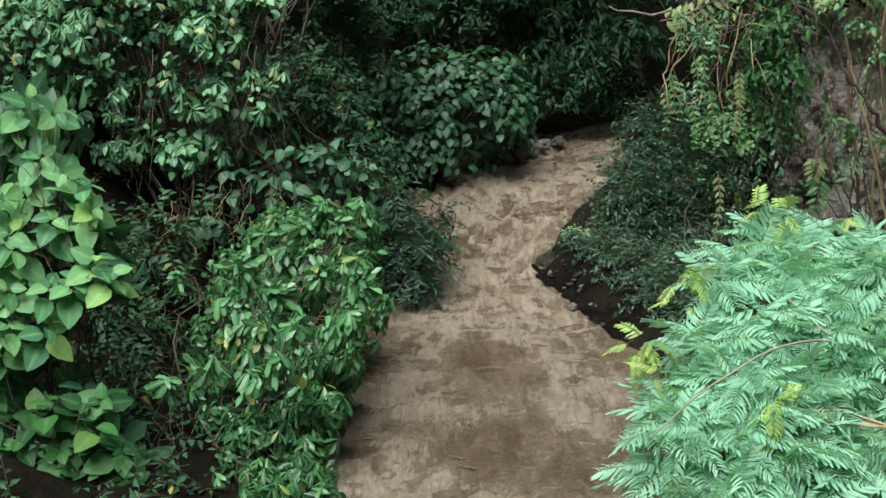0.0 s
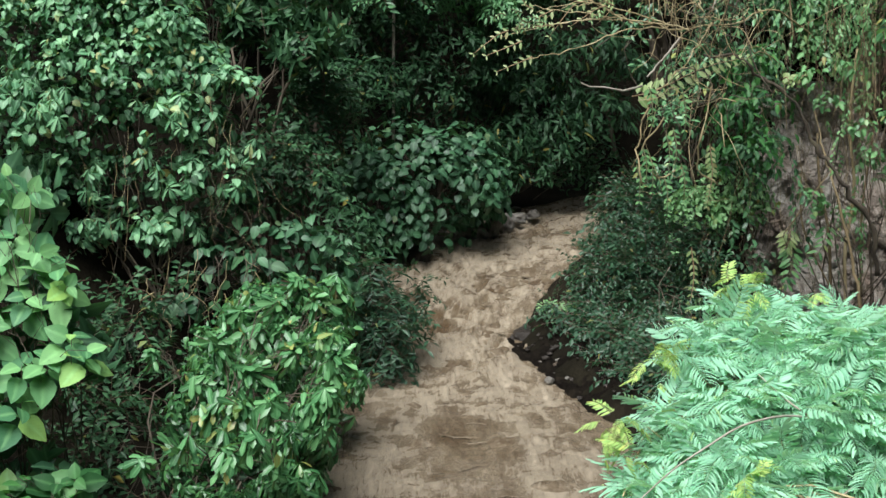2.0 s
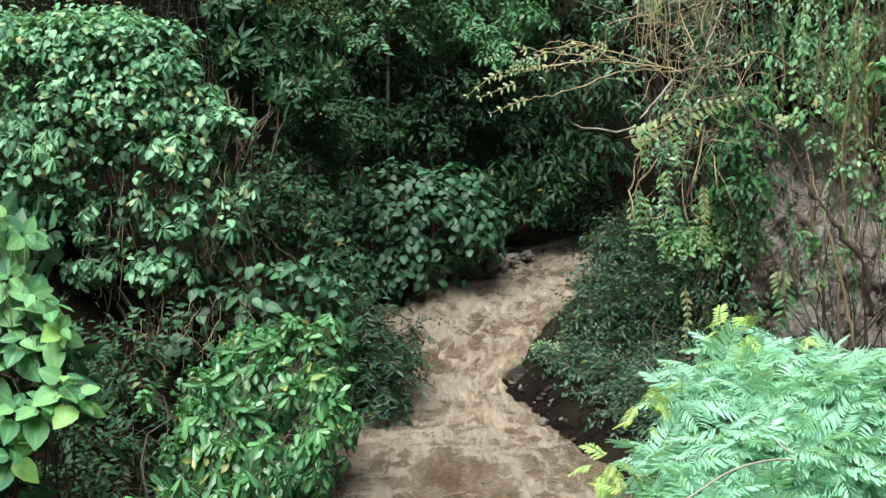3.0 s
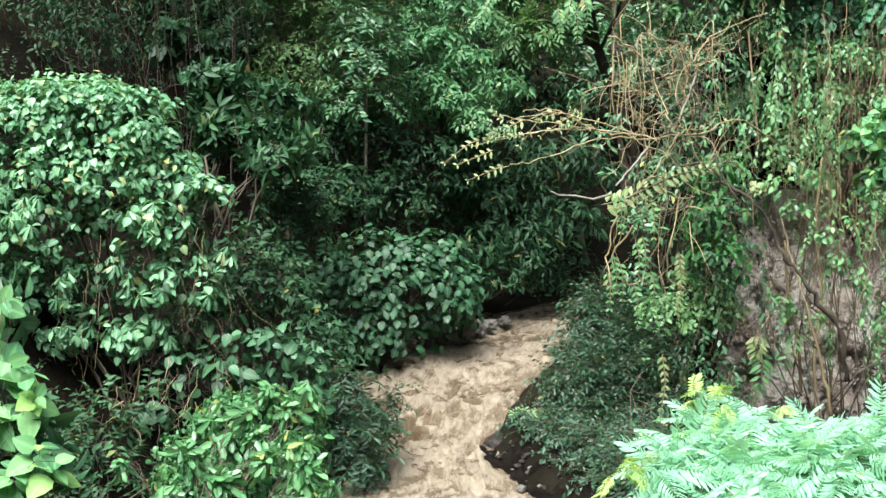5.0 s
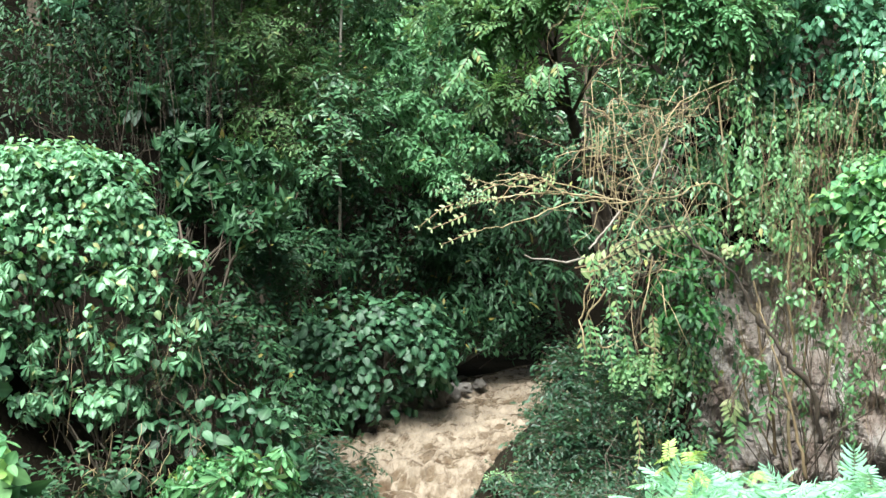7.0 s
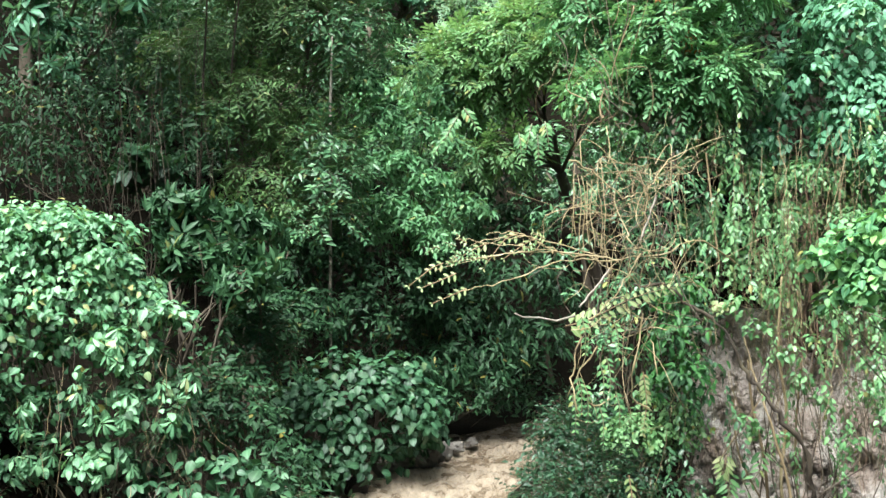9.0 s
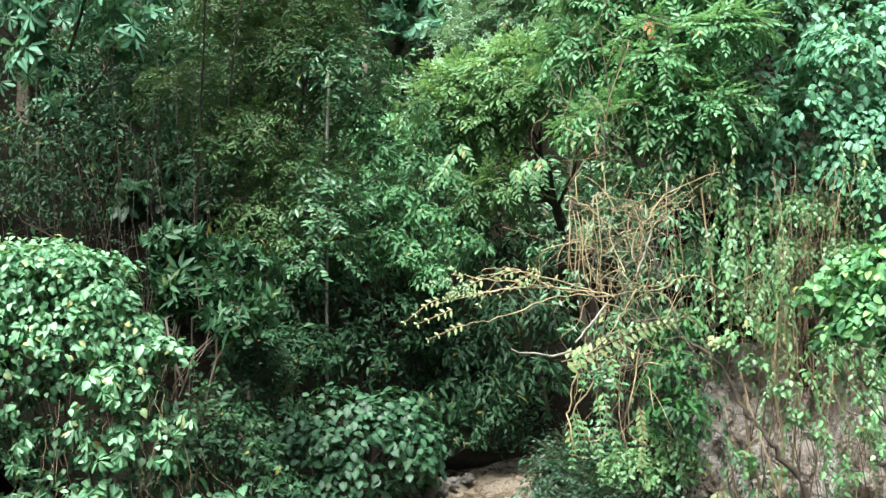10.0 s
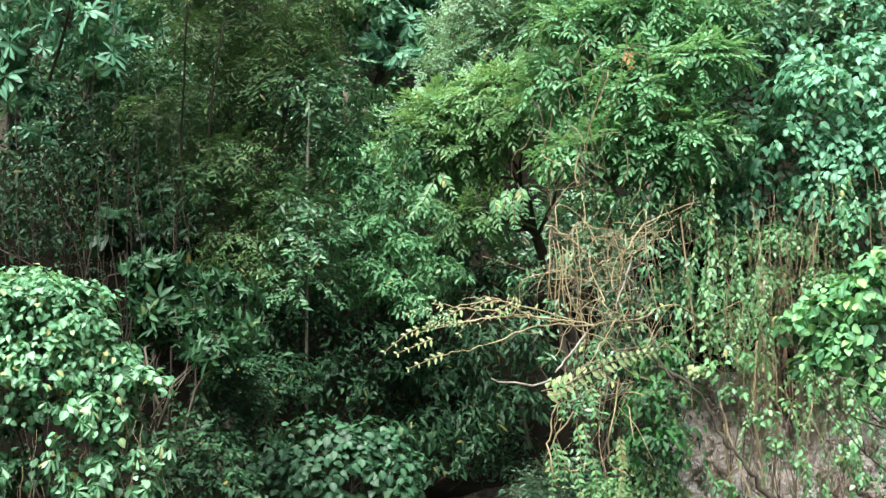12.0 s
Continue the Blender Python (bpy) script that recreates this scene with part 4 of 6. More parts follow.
CENTRE_TREE = [
    (1.56, 17.00, 6.03, 0.39), (2.05, 16.80, 6.18, 0.42), (1.24, 17.00, 5.86, 0.28), (1.81, 16.70, 5.56, 0.35),
    (2.50, 16.50, 5.84, 0.41), (2.34, 16.80, 6.32, 0.35), (2.74, 16.60, 6.14, 0.34), (2.26, 16.40, 5.13, 0.31),
    (1.81, 16.60, 4.70, 0.31), (2.21, 16.20, 4.36, 0.30), (1.35, 17.20, 5.45, 0.25),
]
FINE_TREE = [
    (2.27, 18.50, 7.23, 0.50), (2.72, 18.30, 7.42, 0.49), (1.80, 18.60, 6.94, 0.39), (2.46, 18.60, 7.89, 0.54),
    (2.98, 18.00, 6.97, 0.37), (2.00, 18.80, 7.61, 0.39), (2.95, 18.60, 8.12, 0.54), (3.19, 18.20, 7.63, 0.38),
    (1.07, 20.50, 5.56, 0.38), (1.37, 20.00, 5.08, 0.37),
]
TEAL_TREE = [
    (1.15, 21.00, 8.00, 0.52), (0.79, 21.00, 7.56, 0.44), (1.52, 21.00, 8.36, 0.52), (1.09, 21.30, 8.70, 0.62),
    (0.64, 21.40, 8.27, 0.44), (1.56, 20.60, 7.48, 0.38),
]
RIGHT_TREE = [
    (3.36, 16.00, 6.93, 0.60), (3.66, 15.60, 6.10, 0.65), (3.20, 16.00, 6.24, 0.53), (4.04, 15.30, 5.52, 0.57),
    (3.46, 15.40, 5.35, 0.51), (4.30, 15.40, 6.40, 0.57), (4.01, 15.80, 6.95, 0.59), (4.58, 15.60, 7.04, 0.58),
    (2.96, 15.60, 5.38, 0.39), (3.17, 16.40, 7.44, 0.54),
]
DRAPE_BUSH = [
    (5.47, 14.40, 5.70, 0.66), (5.00, 14.40, 5.27, 0.54), (5.68, 14.20, 4.98, 0.59), (4.68, 14.60, 5.04, 0.42),
    (6.05, 14.40, 5.94, 0.66), (5.53, 14.70, 6.19, 0.49), (4.50, 14.50, 4.60, 0.36), (5.81, 13.80, 4.40, 0.40),
    (5.35, 14.20, 4.62, 0.35), (6.33, 14.20, 5.35, 0.65),
    (4.79, 14.30, 5.46, 0.24), (5.09, 14.30, 5.03, 0.24), (5.47, 14.30, 5.21, 0.27), (5.68, 14.30, 4.72, 0.23), (4.69, 14.30, 4.92, 0.19), (5.02, 14.30, 4.54, 0.18), (5.39, 14.30, 4.41, 0.18),
]
TOP_RIGHT = [
    (5.24, 15.80, 6.53, 0.59), (5.82, 15.80, 7.15, 0.65), (6.45, 15.60, 7.17, 0.65), (5.33, 16.20, 7.38, 0.60),
    (4.81, 15.40, 5.72, 0.45), (6.91, 15.40, 6.78, 0.70),
]
RIGHT_SHRUB = [
    (3.94, 11.20, 3.36, 0.20), (4.21, 11.10, 3.55, 0.21), (4.46, 11.00, 3.63, 0.22), (4.08, 11.20, 3.07, 0.17),
    (4.35, 11.00, 3.16, 0.22), (4.51, 10.90, 3.35, 0.24), (3.87, 11.30, 3.17, 0.12), (4.63, 11.00, 2.92, 0.20),
    (4.58, 11.00, 3.61, 0.23), (4.32, 11.10, 3.50, 0.19), (4.71, 11.00, 3.32, 0.23), (4.14, 11.30, 3.46, 0.12),
    (4.74, 10.90, 3.84, 0.23), (4.60, 11.00, 3.04, 0.21), (4.87, 10.90, 3.46, 0.27), (4.37, 11.00, 3.21, 0.21),
    (4.67, 10.90, 2.86, 0.20), (4.17, 11.20, 3.29, 0.14),
]
BANK_SHRUB = [
    (2.36, 14.60, 1.15, 0.44), (2.04, 14.20, 0.82, 0.35), (2.34, 14.00, 0.71, 0.49), (2.70, 14.40, 1.00, 0.45),
    (2.02, 13.80, 0.51, 0.34), (2.47, 13.70, 0.41, 0.40), (2.42, 15.00, 1.50, 0.28), (2.76, 14.00, 0.58, 0.35),
    (2.55, 15.00, 1.53, 0.34), (2.06, 12.90, 0.36, 0.32), (2.52, 12.70, 0.40, 0.32), (2.15, 12.10, 0.23, 0.30),
    (2.40, 11.80, 0.20, 0.29), (1.71, 13.30, 0.32, 0.18), (1.96, 12.90, 0.26, 0.19), (2.24, 12.60, 0.25, 0.20), (1.59, 13.50, 0.51, 0.14), (1.46, 13.90, 0.60, 0.12), (1.89, 12.90, 0.47, 0.19), (2.05, 12.40, 0.37, 0.19), (2.28, 12.20, 0.36, 0.21), (1.79, 13.20, 0.52, 0.12), (2.55, 12.20, 0.30, 0.21),
]
BANK_VINE = [
    (3.01, 14.50, 1.47, 0.33), (3.32, 14.50, 1.28, 0.36), (2.90, 14.20, 1.03, 0.32), (3.33, 14.20, 0.90, 0.35),
    (2.97, 13.90, 0.66, 0.29), (3.60, 14.70, 1.56, 0.30), (3.25, 14.80, 1.73, 0.28), (3.64, 14.30, 1.00, 0.24),
]
WALL_VINE = [
    (3.76, 14.60, 2.63, 0.36), (3.65, 14.60, 3.01, 0.27), (3.79, 14.50, 2.21, 0.30), (3.40, 14.40, 2.53, 0.27),
    (3.46, 14.20, 2.06, 0.35),
]
BACK_FILL = [
    (3.08, 15.40, 4.04, 0.45), (3.42, 15.20, 3.51, 0.47), (2.84, 15.60, 3.52, 0.42), (3.70, 15.20, 4.08, 0.44),
    (3.16, 15.00, 2.94, 0.44), (2.79, 16.00, 4.20, 0.40), (2.57, 16.40, 3.81, 0.41), (3.70, 15.40, 4.68, 0.45),
    (3.21, 15.60, 4.57, 0.45), (4.01, 15.20, 3.49, 0.38), (2.79, 15.40, 2.94, 0.32), (3.81, 15.00, 2.99, 0.31),
    (2.84, 14.60, 2.35, 0.36), (2.70, 14.40, 1.95, 0.30), (2.99, 14.80, 2.64, 0.31),
    (4.22, 15.60, 4.56, 0.27), (4.11, 15.50, 4.02, 0.24), (4.49, 15.80, 5.04, 0.27), (4.23, 15.40, 3.49, 0.20), (3.79, 16.00, 5.28, 0.27),
]
RIGHT_LOW = [
    (3.30, 13.80, 0.65, 0.31), (3.62, 14.00, 0.75, 0.28), (3.15, 13.60, 0.32, 0.28), (3.60, 13.60, 0.25, 0.28),
]
INNER_SHADE = [
    (-2.50, 11.90, 0.75, 0.30), (-2.46, 10.90, 0.35, 0.27), (-2.46, 12.30, 1.08, 0.31), (-2.46, 10.20, 0.18, 0.25),
    (-2.76, 11.00, 0.52, 0.25), (-2.73, 11.60, 0.87, 0.26), (-2.81, 10.40, 0.31, 0.22), (-3.19, 10.20, 0.37, 0.25),
    (-2.10, 9.50, 0.01, 0.22), (-1.98, 8.70, -0.03, 0.16), (-1.70, 8.40, -0.03, 0.16), (-1.77, 8.80, -0.11, 0.12),
    (-2.22, 11.70, 0.53, 0.24), (-1.09, 11.20, 0.25, 0.23), (-1.38, 10.40, 0.01, 0.26), (-0.77, 12.60, 0.84, 0.26),
]
WALL_DRAPE = [
    (4.18, 14.70, 3.65, 0.29), (4.43, 14.70, 3.34, 0.24), (4.82, 14.70, 3.76, 0.31), (4.74, 14.70, 3.02, 0.24),
    (5.13, 14.70, 3.32, 0.27), (5.52, 14.70, 3.75, 0.34), (5.30, 14.70, 2.75, 0.21), (5.69, 14.70, 2.99, 0.27),
    (4.45, 14.70, 4.21, 0.31), (5.02, 14.70, 4.20, 0.31), (5.53, 14.70, 4.19, 0.31), (4.82, 14.70, 2.61, 0.15),
    (5.29, 14.70, 2.25, 0.10), (5.77, 14.70, 2.36, 0.18), (5.86, 14.70, 1.86, 0.20), (4.17, 14.70, 3.15, 0.19),
    (3.87, 14.70, 3.79, 0.23), (6.16, 14.70, 3.42, 0.33), (6.14, 14.70, 2.60, 0.33),
]
WALL_LOW = [
    (5.02, 14.20, 2.76, 0.14), (4.94, 14.20, 2.46, 0.12), (4.66, 14.20, 2.37, 0.11), (4.82, 14.20, 2.07, 0.12),
    (4.98, 14.20, 1.83, 0.13), (5.22, 14.20, 2.65, 0.11), (5.57, 14.20, 1.94, 0.14), (5.66, 14.20, 1.64, 0.15),
    (5.48, 14.20, 2.24, 0.09), (4.14, 14.20, 2.92, 0.12), (4.30, 14.20, 2.68, 0.10), (4.48, 14.20, 3.01, 0.11),
    (4.16, 14.20, 1.66, 0.10), (4.49, 14.20, 1.48, 0.11), (4.29, 14.20, 1.52, 0.11), (3.95, 14.20, 1.50, 0.12),
    (5.00, 14.20, 1.49, 0.11), (5.31, 14.20, 1.42, 0.11),
]
UNDER_TREE = [
    (3.52, 15.30, 5.57, 0.22), (3.95, 15.30, 5.35, 0.22), (4.33, 15.30, 5.56, 0.23), (3.65, 15.30, 5.14, 0.22),
    (4.09, 15.30, 4.98, 0.22), (4.46, 15.30, 5.12, 0.23), (3.29, 15.30, 5.22, 0.22), (3.01, 15.30, 5.51, 0.22),
    (2.67, 15.30, 5.19, 0.22), (3.13, 15.30, 4.86, 0.22), (4.59, 15.30, 4.75, 0.23), (3.78, 15.30, 4.70, 0.22),
    (4.77, 15.30, 5.48, 0.23), (4.29, 15.30, 4.62, 0.22),
]
LEFT_SHADE = [
    (-4.63, 19.50, 5.90, 0.67), (-3.82, 19.00, 5.51, 0.69), (-3.06, 19.00, 5.26, 0.64), (-2.41, 19.50, 5.69, 0.66),
    (-3.85, 20.00, 6.44, 0.68), (-4.21, 18.00, 4.83, 0.61), (-2.79, 20.00, 6.42, 0.59), (-1.95, 18.00, 4.77, 0.45),
    (-3.34, 18.00, 4.66, 0.53), (-4.97, 19.00, 5.54, 0.65), (-4.52, 20.50, 7.11, 0.71), (-3.34, 20.50, 7.35, 0.70),
    (-2.34, 20.50, 7.16, 0.70), (-1.45, 19.50, 5.91, 0.57),
]
GAP_LEFT = [
    (-1.13, 15.20, 2.74, 0.38), (-0.87, 15.00, 2.38, 0.34), (-1.33, 14.60, 2.42, 0.30), (-0.71, 15.60, 2.77, 0.32),
    (-1.45, 14.00, 2.07, 0.29), (-1.06, 14.20, 1.98, 0.32), (-1.44, 14.60, 2.84, 0.27), (-1.60, 13.90, 2.37, 0.23),
]
BEHIND = [
    (1.56, 19.00, 2.38, 0.71), (2.24, 19.50, 2.03, 0.65), (0.93, 19.00, 2.39, 0.63), (0.38, 18.50, 2.57, 0.61),
    (1.38, 18.60, 1.64, 0.46), (2.42, 19.60, 1.37, 0.41), (2.73, 19.50, 1.62, 0.40), (1.10, 17.90, 1.52, 0.33),
    (1.50, 18.20, 1.56, 0.34), (0.83, 17.60, 1.89, 0.36), (1.90, 18.50, 1.72, 0.35),
]


def ground_at(x, y):
    return float(ground_height(np.array([x]), np.array([y]))[0])


def plant(name, lumps, base_xy, label, category, sprigs, count, mat, seed, stem=0.035, pieces_first=0, piece_name="sprig", per=8, share=0.32, trunk=0.0, lump_share=1.0, **how):
    """A shrub or tree: trunk, limbs and a crown of sprigs over broken lumps."""
    rng = rng_of(seed)
    lumps = np.array(lumps, float)
    base = (base_xy[0], base_xy[1], ground_at(*base_xy) - 0.05)
    ob = thing(name, base, label, category)
    fork = np.array(base)
    if trunk:
        low = lumps[np.argmin(lumps[:, 2])]
        fork = np.array([(low[0] + base[0]) / 2, (low[1] + base[1]) / 2, max(base[2] + 0.3, low[2] - 0.2)])
        part("trunk", tube(bent(base, fork, rng, 0, 0.03, 7), np.linspace(trunk, trunk * 0.7, 7), 9), BARK, ob)
    add_limbs(ob, fork, lumps, rng, stem)
    small = clumps(lumps, share, per, rng)
    if pieces_first:
        meshes = [mesh_of(piece_name, s, mat) for s in sprigs]
        mats, places = sprays(small, pieces_first, rng, **how)
        pieces(piece_name, meshes, mats, places, ob, rng)
    if count:
        core = lumps.copy()
        core[:, 3] *= 0.75
        part("crown", merged([crown(small, count, sprigs, rng, **how), crown(core, count // 12, sprigs, rng, thick=0.6)]), mat, ob, kind="stuff")
    return ob


def bush(name, lumps, base_xy, label, category, mat, seed, blades, count, single=0, tufts=None, core=0, core_mat=None, share=0.0, per=7, stem=0.012, trunk=0.0, stems=0, **how):
    """A plant clothed in single leaves, with tufts at shoot ends, a heart coloured dark as shade and trailing stems."""
    rng = rng_of(seed)
    lumps = np.array(lumps, float)
    base = (base_xy[0], base_xy[1], ground_at(*base_xy) - 0.05)
    ob = thing(name, base, label, category)
    fork = np.array(base)
    if trunk:
        low = lumps[np.argmin(lumps[:, 2])]
        fork = np.array([(low[0] + base[0]) / 2, (low[1] + base[1]) / 2, max(base[2] + 0.3, low[2] - 0.2)])
        part("trunk", tube(bent(base, fork, rng, 0, 0.03, 7), np.linspace(trunk, trunk * 0.7, 7), 9), BARK, ob)
    add_limbs(ob, fork, lumps, rng, stem)
    over = np.concatenate([lumps, clumps(lumps, share, per, rng)]) if share else lumps
    if single:
        mats, places = skin(over, single, blades, rng, **how)
        pieces("leaf", [mesh_of("leaf", b, mat) for b in blades], mats, places, ob, rng)
    forms = [blanket(over, count, blades, rng, **how)]
    if tufts:
        sprigs, number, lift = tufts
        mats, places = sprays(over, int(number * 1.5), rng, hang=-lift, spread=0.3, thick=0.2, size=(0.7, 1.2))
        off = rng.random() * 50
        keep = 0.5 * value_noise(places[:, 0] * 3.2 + off, places[:, 2] * 3.2 + places[:, 1] * 2, 17) + 0.5 * value_noise(places[:, 0] * 7 + off, places[:, 2] * 7, 18) > 0.47
        mats, places = mats[keep], places[keep]
        which = rng.integers(len(sprigs), size=len(mats))
        forms += [scatter(b, mats[which == k], places[which == k]) for k, b in enumerate(sprigs)]
    part("crown", merged(forms), mat, ob, kind="stuff")
    # inner leaves take a darker leaf colour that stands in for shade
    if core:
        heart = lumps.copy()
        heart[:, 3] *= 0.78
        part("inner_foliage", blanket(heart, core, blades, rng, thick=0.6), core_mat or LEAF_DARK_SHADE, ob, kind="stuff")
    for k in range(stems):
        x, y, z, r = lumps[int(rng.integers(len(lumps)))]
        part("stem", strand((x + rng.uniform(-0.8, 0.8) * r, y - r * rng.uniform(0.55, 0.85), z + rng.uniform(-0.2, 0.5) * r), rng.uniform(0.3, 0.8), rng, 0.0015 + 0.002 * rng.random(), 0.1), (ROOT, BARK, DARK_BARK, DRY_VINE)[k % 4], ob)
    return ob


def strand(top, length, rng, radius=0.006, sway=0.08, n=9):
    t = np.linspace(0, 1, n)
    wander = np.cumsum(rng.normal(0, sway / 3, (n, 2)), axis=0) * (t**0.5)[:, None]
    p = np.stack([top[0] + wander[:, 0], top[1] + wander[:, 1] * 0.5, top[2] - length * t], 1)
    return tube(p, radius * (1 - 0.5 * t), 4)


def further(lumps, k):
    """The same lumps, k times as far from the bridge and as large."""
    return [(x * k, y * k, EYE + (z - EYE) * k, r * k) for x, y, z, r in lumps]


def bare_ground(places):
    return ground_height(places[:, 0], places[:, 1])


def kinds(make, seed, n=4, **how):
    return [make(rng_of(seed + k), **how) for k in range(n)]


WHORL = kinds(sprig_whorl, 120, size=0.2, wide=0.06)
WHORL_LONG = kinds(sprig_whorl, 140, count=9, size=0.21, wide=0.062, blade=obovate)
LOOSE = kinds(sprig_loose, 150, count=9, size=0.1, wide=0.042, span=0.28)
LOOSE_TINY = kinds(sprig_loose, 155, size=0.066, wide=0.03)
LOOSE_FINE = kinds(sprig_loose, 160, size=0.1, wide=0.026, count=10, span=0.3)
LOOSE_MIST = kinds(sprig_loose, 175, size=0.075, wide=0.028, count=11, span=0.3)
LOOSE_FAR = kinds(sprig_loose, 180, size=0.15, wide=0.055, count=11, span=0.45)
DROOPING_FAR = kinds(sprig_pinnate, 195, span=0.5, size=0.17, wide=0.055, pairs=4, droop=0.5, blade=small_leaf)

OVATE = [broad_leaf(0.12, 0.082, 0.12, 0.25), broad_leaf(0.11, 0.07, 0.15, 0.35), leaf(0.13, 0.07, 0.16, 0.3)]
HEART = [broad_leaf(0.14, 0.105, 0.1, 0.3, 0.05), broad_leaf(0.15, 0.1, 0.12, 0.2, 0.05), broad_leaf(0.12, 0.09, 0.08, 0.4, 0.05)]
ROUND_BIG = [broad_leaf(0.2, 0.15, 0.08, 0.3, 0.04), broad_leaf(0.19, 0.135, 0.1, 0.2, 0.04), broad_leaf(0.22, 0.15, 0.1, 0.4, 0.04)]
LANCE = [leaf(0.15, 0.05, 0.16, 0.25), leaf(0.13, 0.046, 0.16, 0.4), leaf(0.16, 0.058, 0.12, 0.15)]
LANCE_FAR = [small_leaf(0.2, 0.075), small_leaf(0.17, 0.07, 0.15, 0.3)]
FALLING = kinds(sprig_umbrella, 118, count=8, size=0.12, wide=0.036, fall=0.9)
FALLING_WIDE = kinds(sprig_umbrella, 119, count=8, size=0.145, wide=0.046, fall=1.3)

# left bank, near to far
MID_RIGHT, MID_LEFT = [b for b in MID_BUSH if b[0] > -1.35], [b for b in MID_BUSH if b[0] <= -1.0]
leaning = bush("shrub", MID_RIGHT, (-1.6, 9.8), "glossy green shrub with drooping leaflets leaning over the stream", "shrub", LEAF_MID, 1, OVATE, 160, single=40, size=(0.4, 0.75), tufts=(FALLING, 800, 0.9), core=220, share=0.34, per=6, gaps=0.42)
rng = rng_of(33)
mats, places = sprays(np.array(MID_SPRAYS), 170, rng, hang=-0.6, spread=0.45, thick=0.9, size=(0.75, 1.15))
# shoot ends in the brighter leaf colour, to look lit
part("shoot_foliage", merged([scatter(f, mats[k::4], places[k::4]) for k, f in enumerate(FALLING_WIDE)]), LEAF_MID_LIT, leaning, "drooping shoots, brightened as if lit", kind="stuff")
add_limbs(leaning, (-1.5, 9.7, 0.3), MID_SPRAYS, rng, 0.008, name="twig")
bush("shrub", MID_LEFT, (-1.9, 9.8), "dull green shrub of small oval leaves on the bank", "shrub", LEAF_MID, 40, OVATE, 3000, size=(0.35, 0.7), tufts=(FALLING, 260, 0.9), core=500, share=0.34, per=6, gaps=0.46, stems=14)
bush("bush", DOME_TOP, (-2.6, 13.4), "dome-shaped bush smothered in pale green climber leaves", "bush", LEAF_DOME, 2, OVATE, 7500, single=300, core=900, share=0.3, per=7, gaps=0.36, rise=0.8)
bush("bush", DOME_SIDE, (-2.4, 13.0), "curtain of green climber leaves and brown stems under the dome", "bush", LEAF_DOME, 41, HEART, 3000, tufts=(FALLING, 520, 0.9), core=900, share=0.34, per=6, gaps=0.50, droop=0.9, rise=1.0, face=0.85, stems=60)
bush("shrub", DARK_SHRUB, (-1.6, 13.2), "dark green shrub with heart-shaped leaves on the bank", "shrub", LEAF_BIG, 3, ROUND_BIG, 800, core=160, share=0.35, per=5, gaps=0.48, size=(0.4, 0.72))
plant("shrub", OVERHANG, (-0.7, 13.2), "thin drooping shrub hanging over the rapids", "shrub", LOOSE_FINE, 260, LEAF_BANK, 4, hang=0.9, stem=0.012)
bush("shrub", BIG_LEAF, (-0.2, 16.8), "rounded shrub with large dark leaves beside the rapids", "shrub", LEAF_BIG, 5, ROUND_BIG, 3000, size=(0.4, 0.72), single=200, core=300, share=0.3, per=5, gaps=0.42, rise=0.75)
# bank shrub in leaves darkened to look shaded
bush("shrub", BANK_LEFT_B, (-1.1, 14.6), "leafy shrub behind the bank, darkened as in shade", "shrub", LEAF_DARK_SHADE, 6, LANCE, 1500, core=400, share=0.36, gaps=0.46)
plant("shrub", ROSETTE_DARK, (-1.6, 14.9), "dark shrub with leaves in rosettes", "shrub", WHORL, 480, LEAF_DARK_SHADE, 7, hang=0.1, share=0.4, per=5, size=(0.6, 1.0))
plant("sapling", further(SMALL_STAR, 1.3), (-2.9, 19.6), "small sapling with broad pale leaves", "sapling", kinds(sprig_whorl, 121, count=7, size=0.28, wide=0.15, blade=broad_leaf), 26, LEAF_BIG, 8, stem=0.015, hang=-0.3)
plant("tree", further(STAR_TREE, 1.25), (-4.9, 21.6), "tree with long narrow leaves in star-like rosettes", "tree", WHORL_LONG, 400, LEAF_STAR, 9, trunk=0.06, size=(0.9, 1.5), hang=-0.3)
# slope thicket and undergrowth: forest shade is put into the leaf colour
bush("bush", LEFT_VINE, (-2.6, 17.4), "thicket hung with thin dry vines, shade in its leaf colour", "bush", LEAF_DARK_SHADE, 10, LANCE, 1300, core=900, share=0.36, gaps=0.5, stems=14)
bush("bush", LEFT_SHADE, (-3.4, 19.8), "undergrowth on the wooded slope, deep shade in its leaf colour", "bush", LEAF_DARK_SHADE, 44, LANCE, 4800, size=(0.4, 0.8), core=1400, share=0.4, per=7, gaps=0.44, droop=1.0, stems=24)
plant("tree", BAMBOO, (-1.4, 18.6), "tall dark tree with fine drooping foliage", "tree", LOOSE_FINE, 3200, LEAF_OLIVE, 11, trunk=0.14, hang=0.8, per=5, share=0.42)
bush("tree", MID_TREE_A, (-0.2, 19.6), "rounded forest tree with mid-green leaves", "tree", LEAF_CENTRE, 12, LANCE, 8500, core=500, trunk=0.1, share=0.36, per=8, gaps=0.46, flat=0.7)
# leaf colour darkened here in place of shade
bush("bush", MID_TREE_B, (-0.5, 18.6), "bushy undergrowth above the bank, darkened as in shade", "bush", LEAF_DARK_SHADE, 13, LANCE, 8500, core=1000, share=0.36, per=8, gaps=0.48, flat=0.7)
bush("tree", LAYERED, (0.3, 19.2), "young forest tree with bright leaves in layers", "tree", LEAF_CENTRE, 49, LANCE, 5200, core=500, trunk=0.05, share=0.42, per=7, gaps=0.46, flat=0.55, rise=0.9)
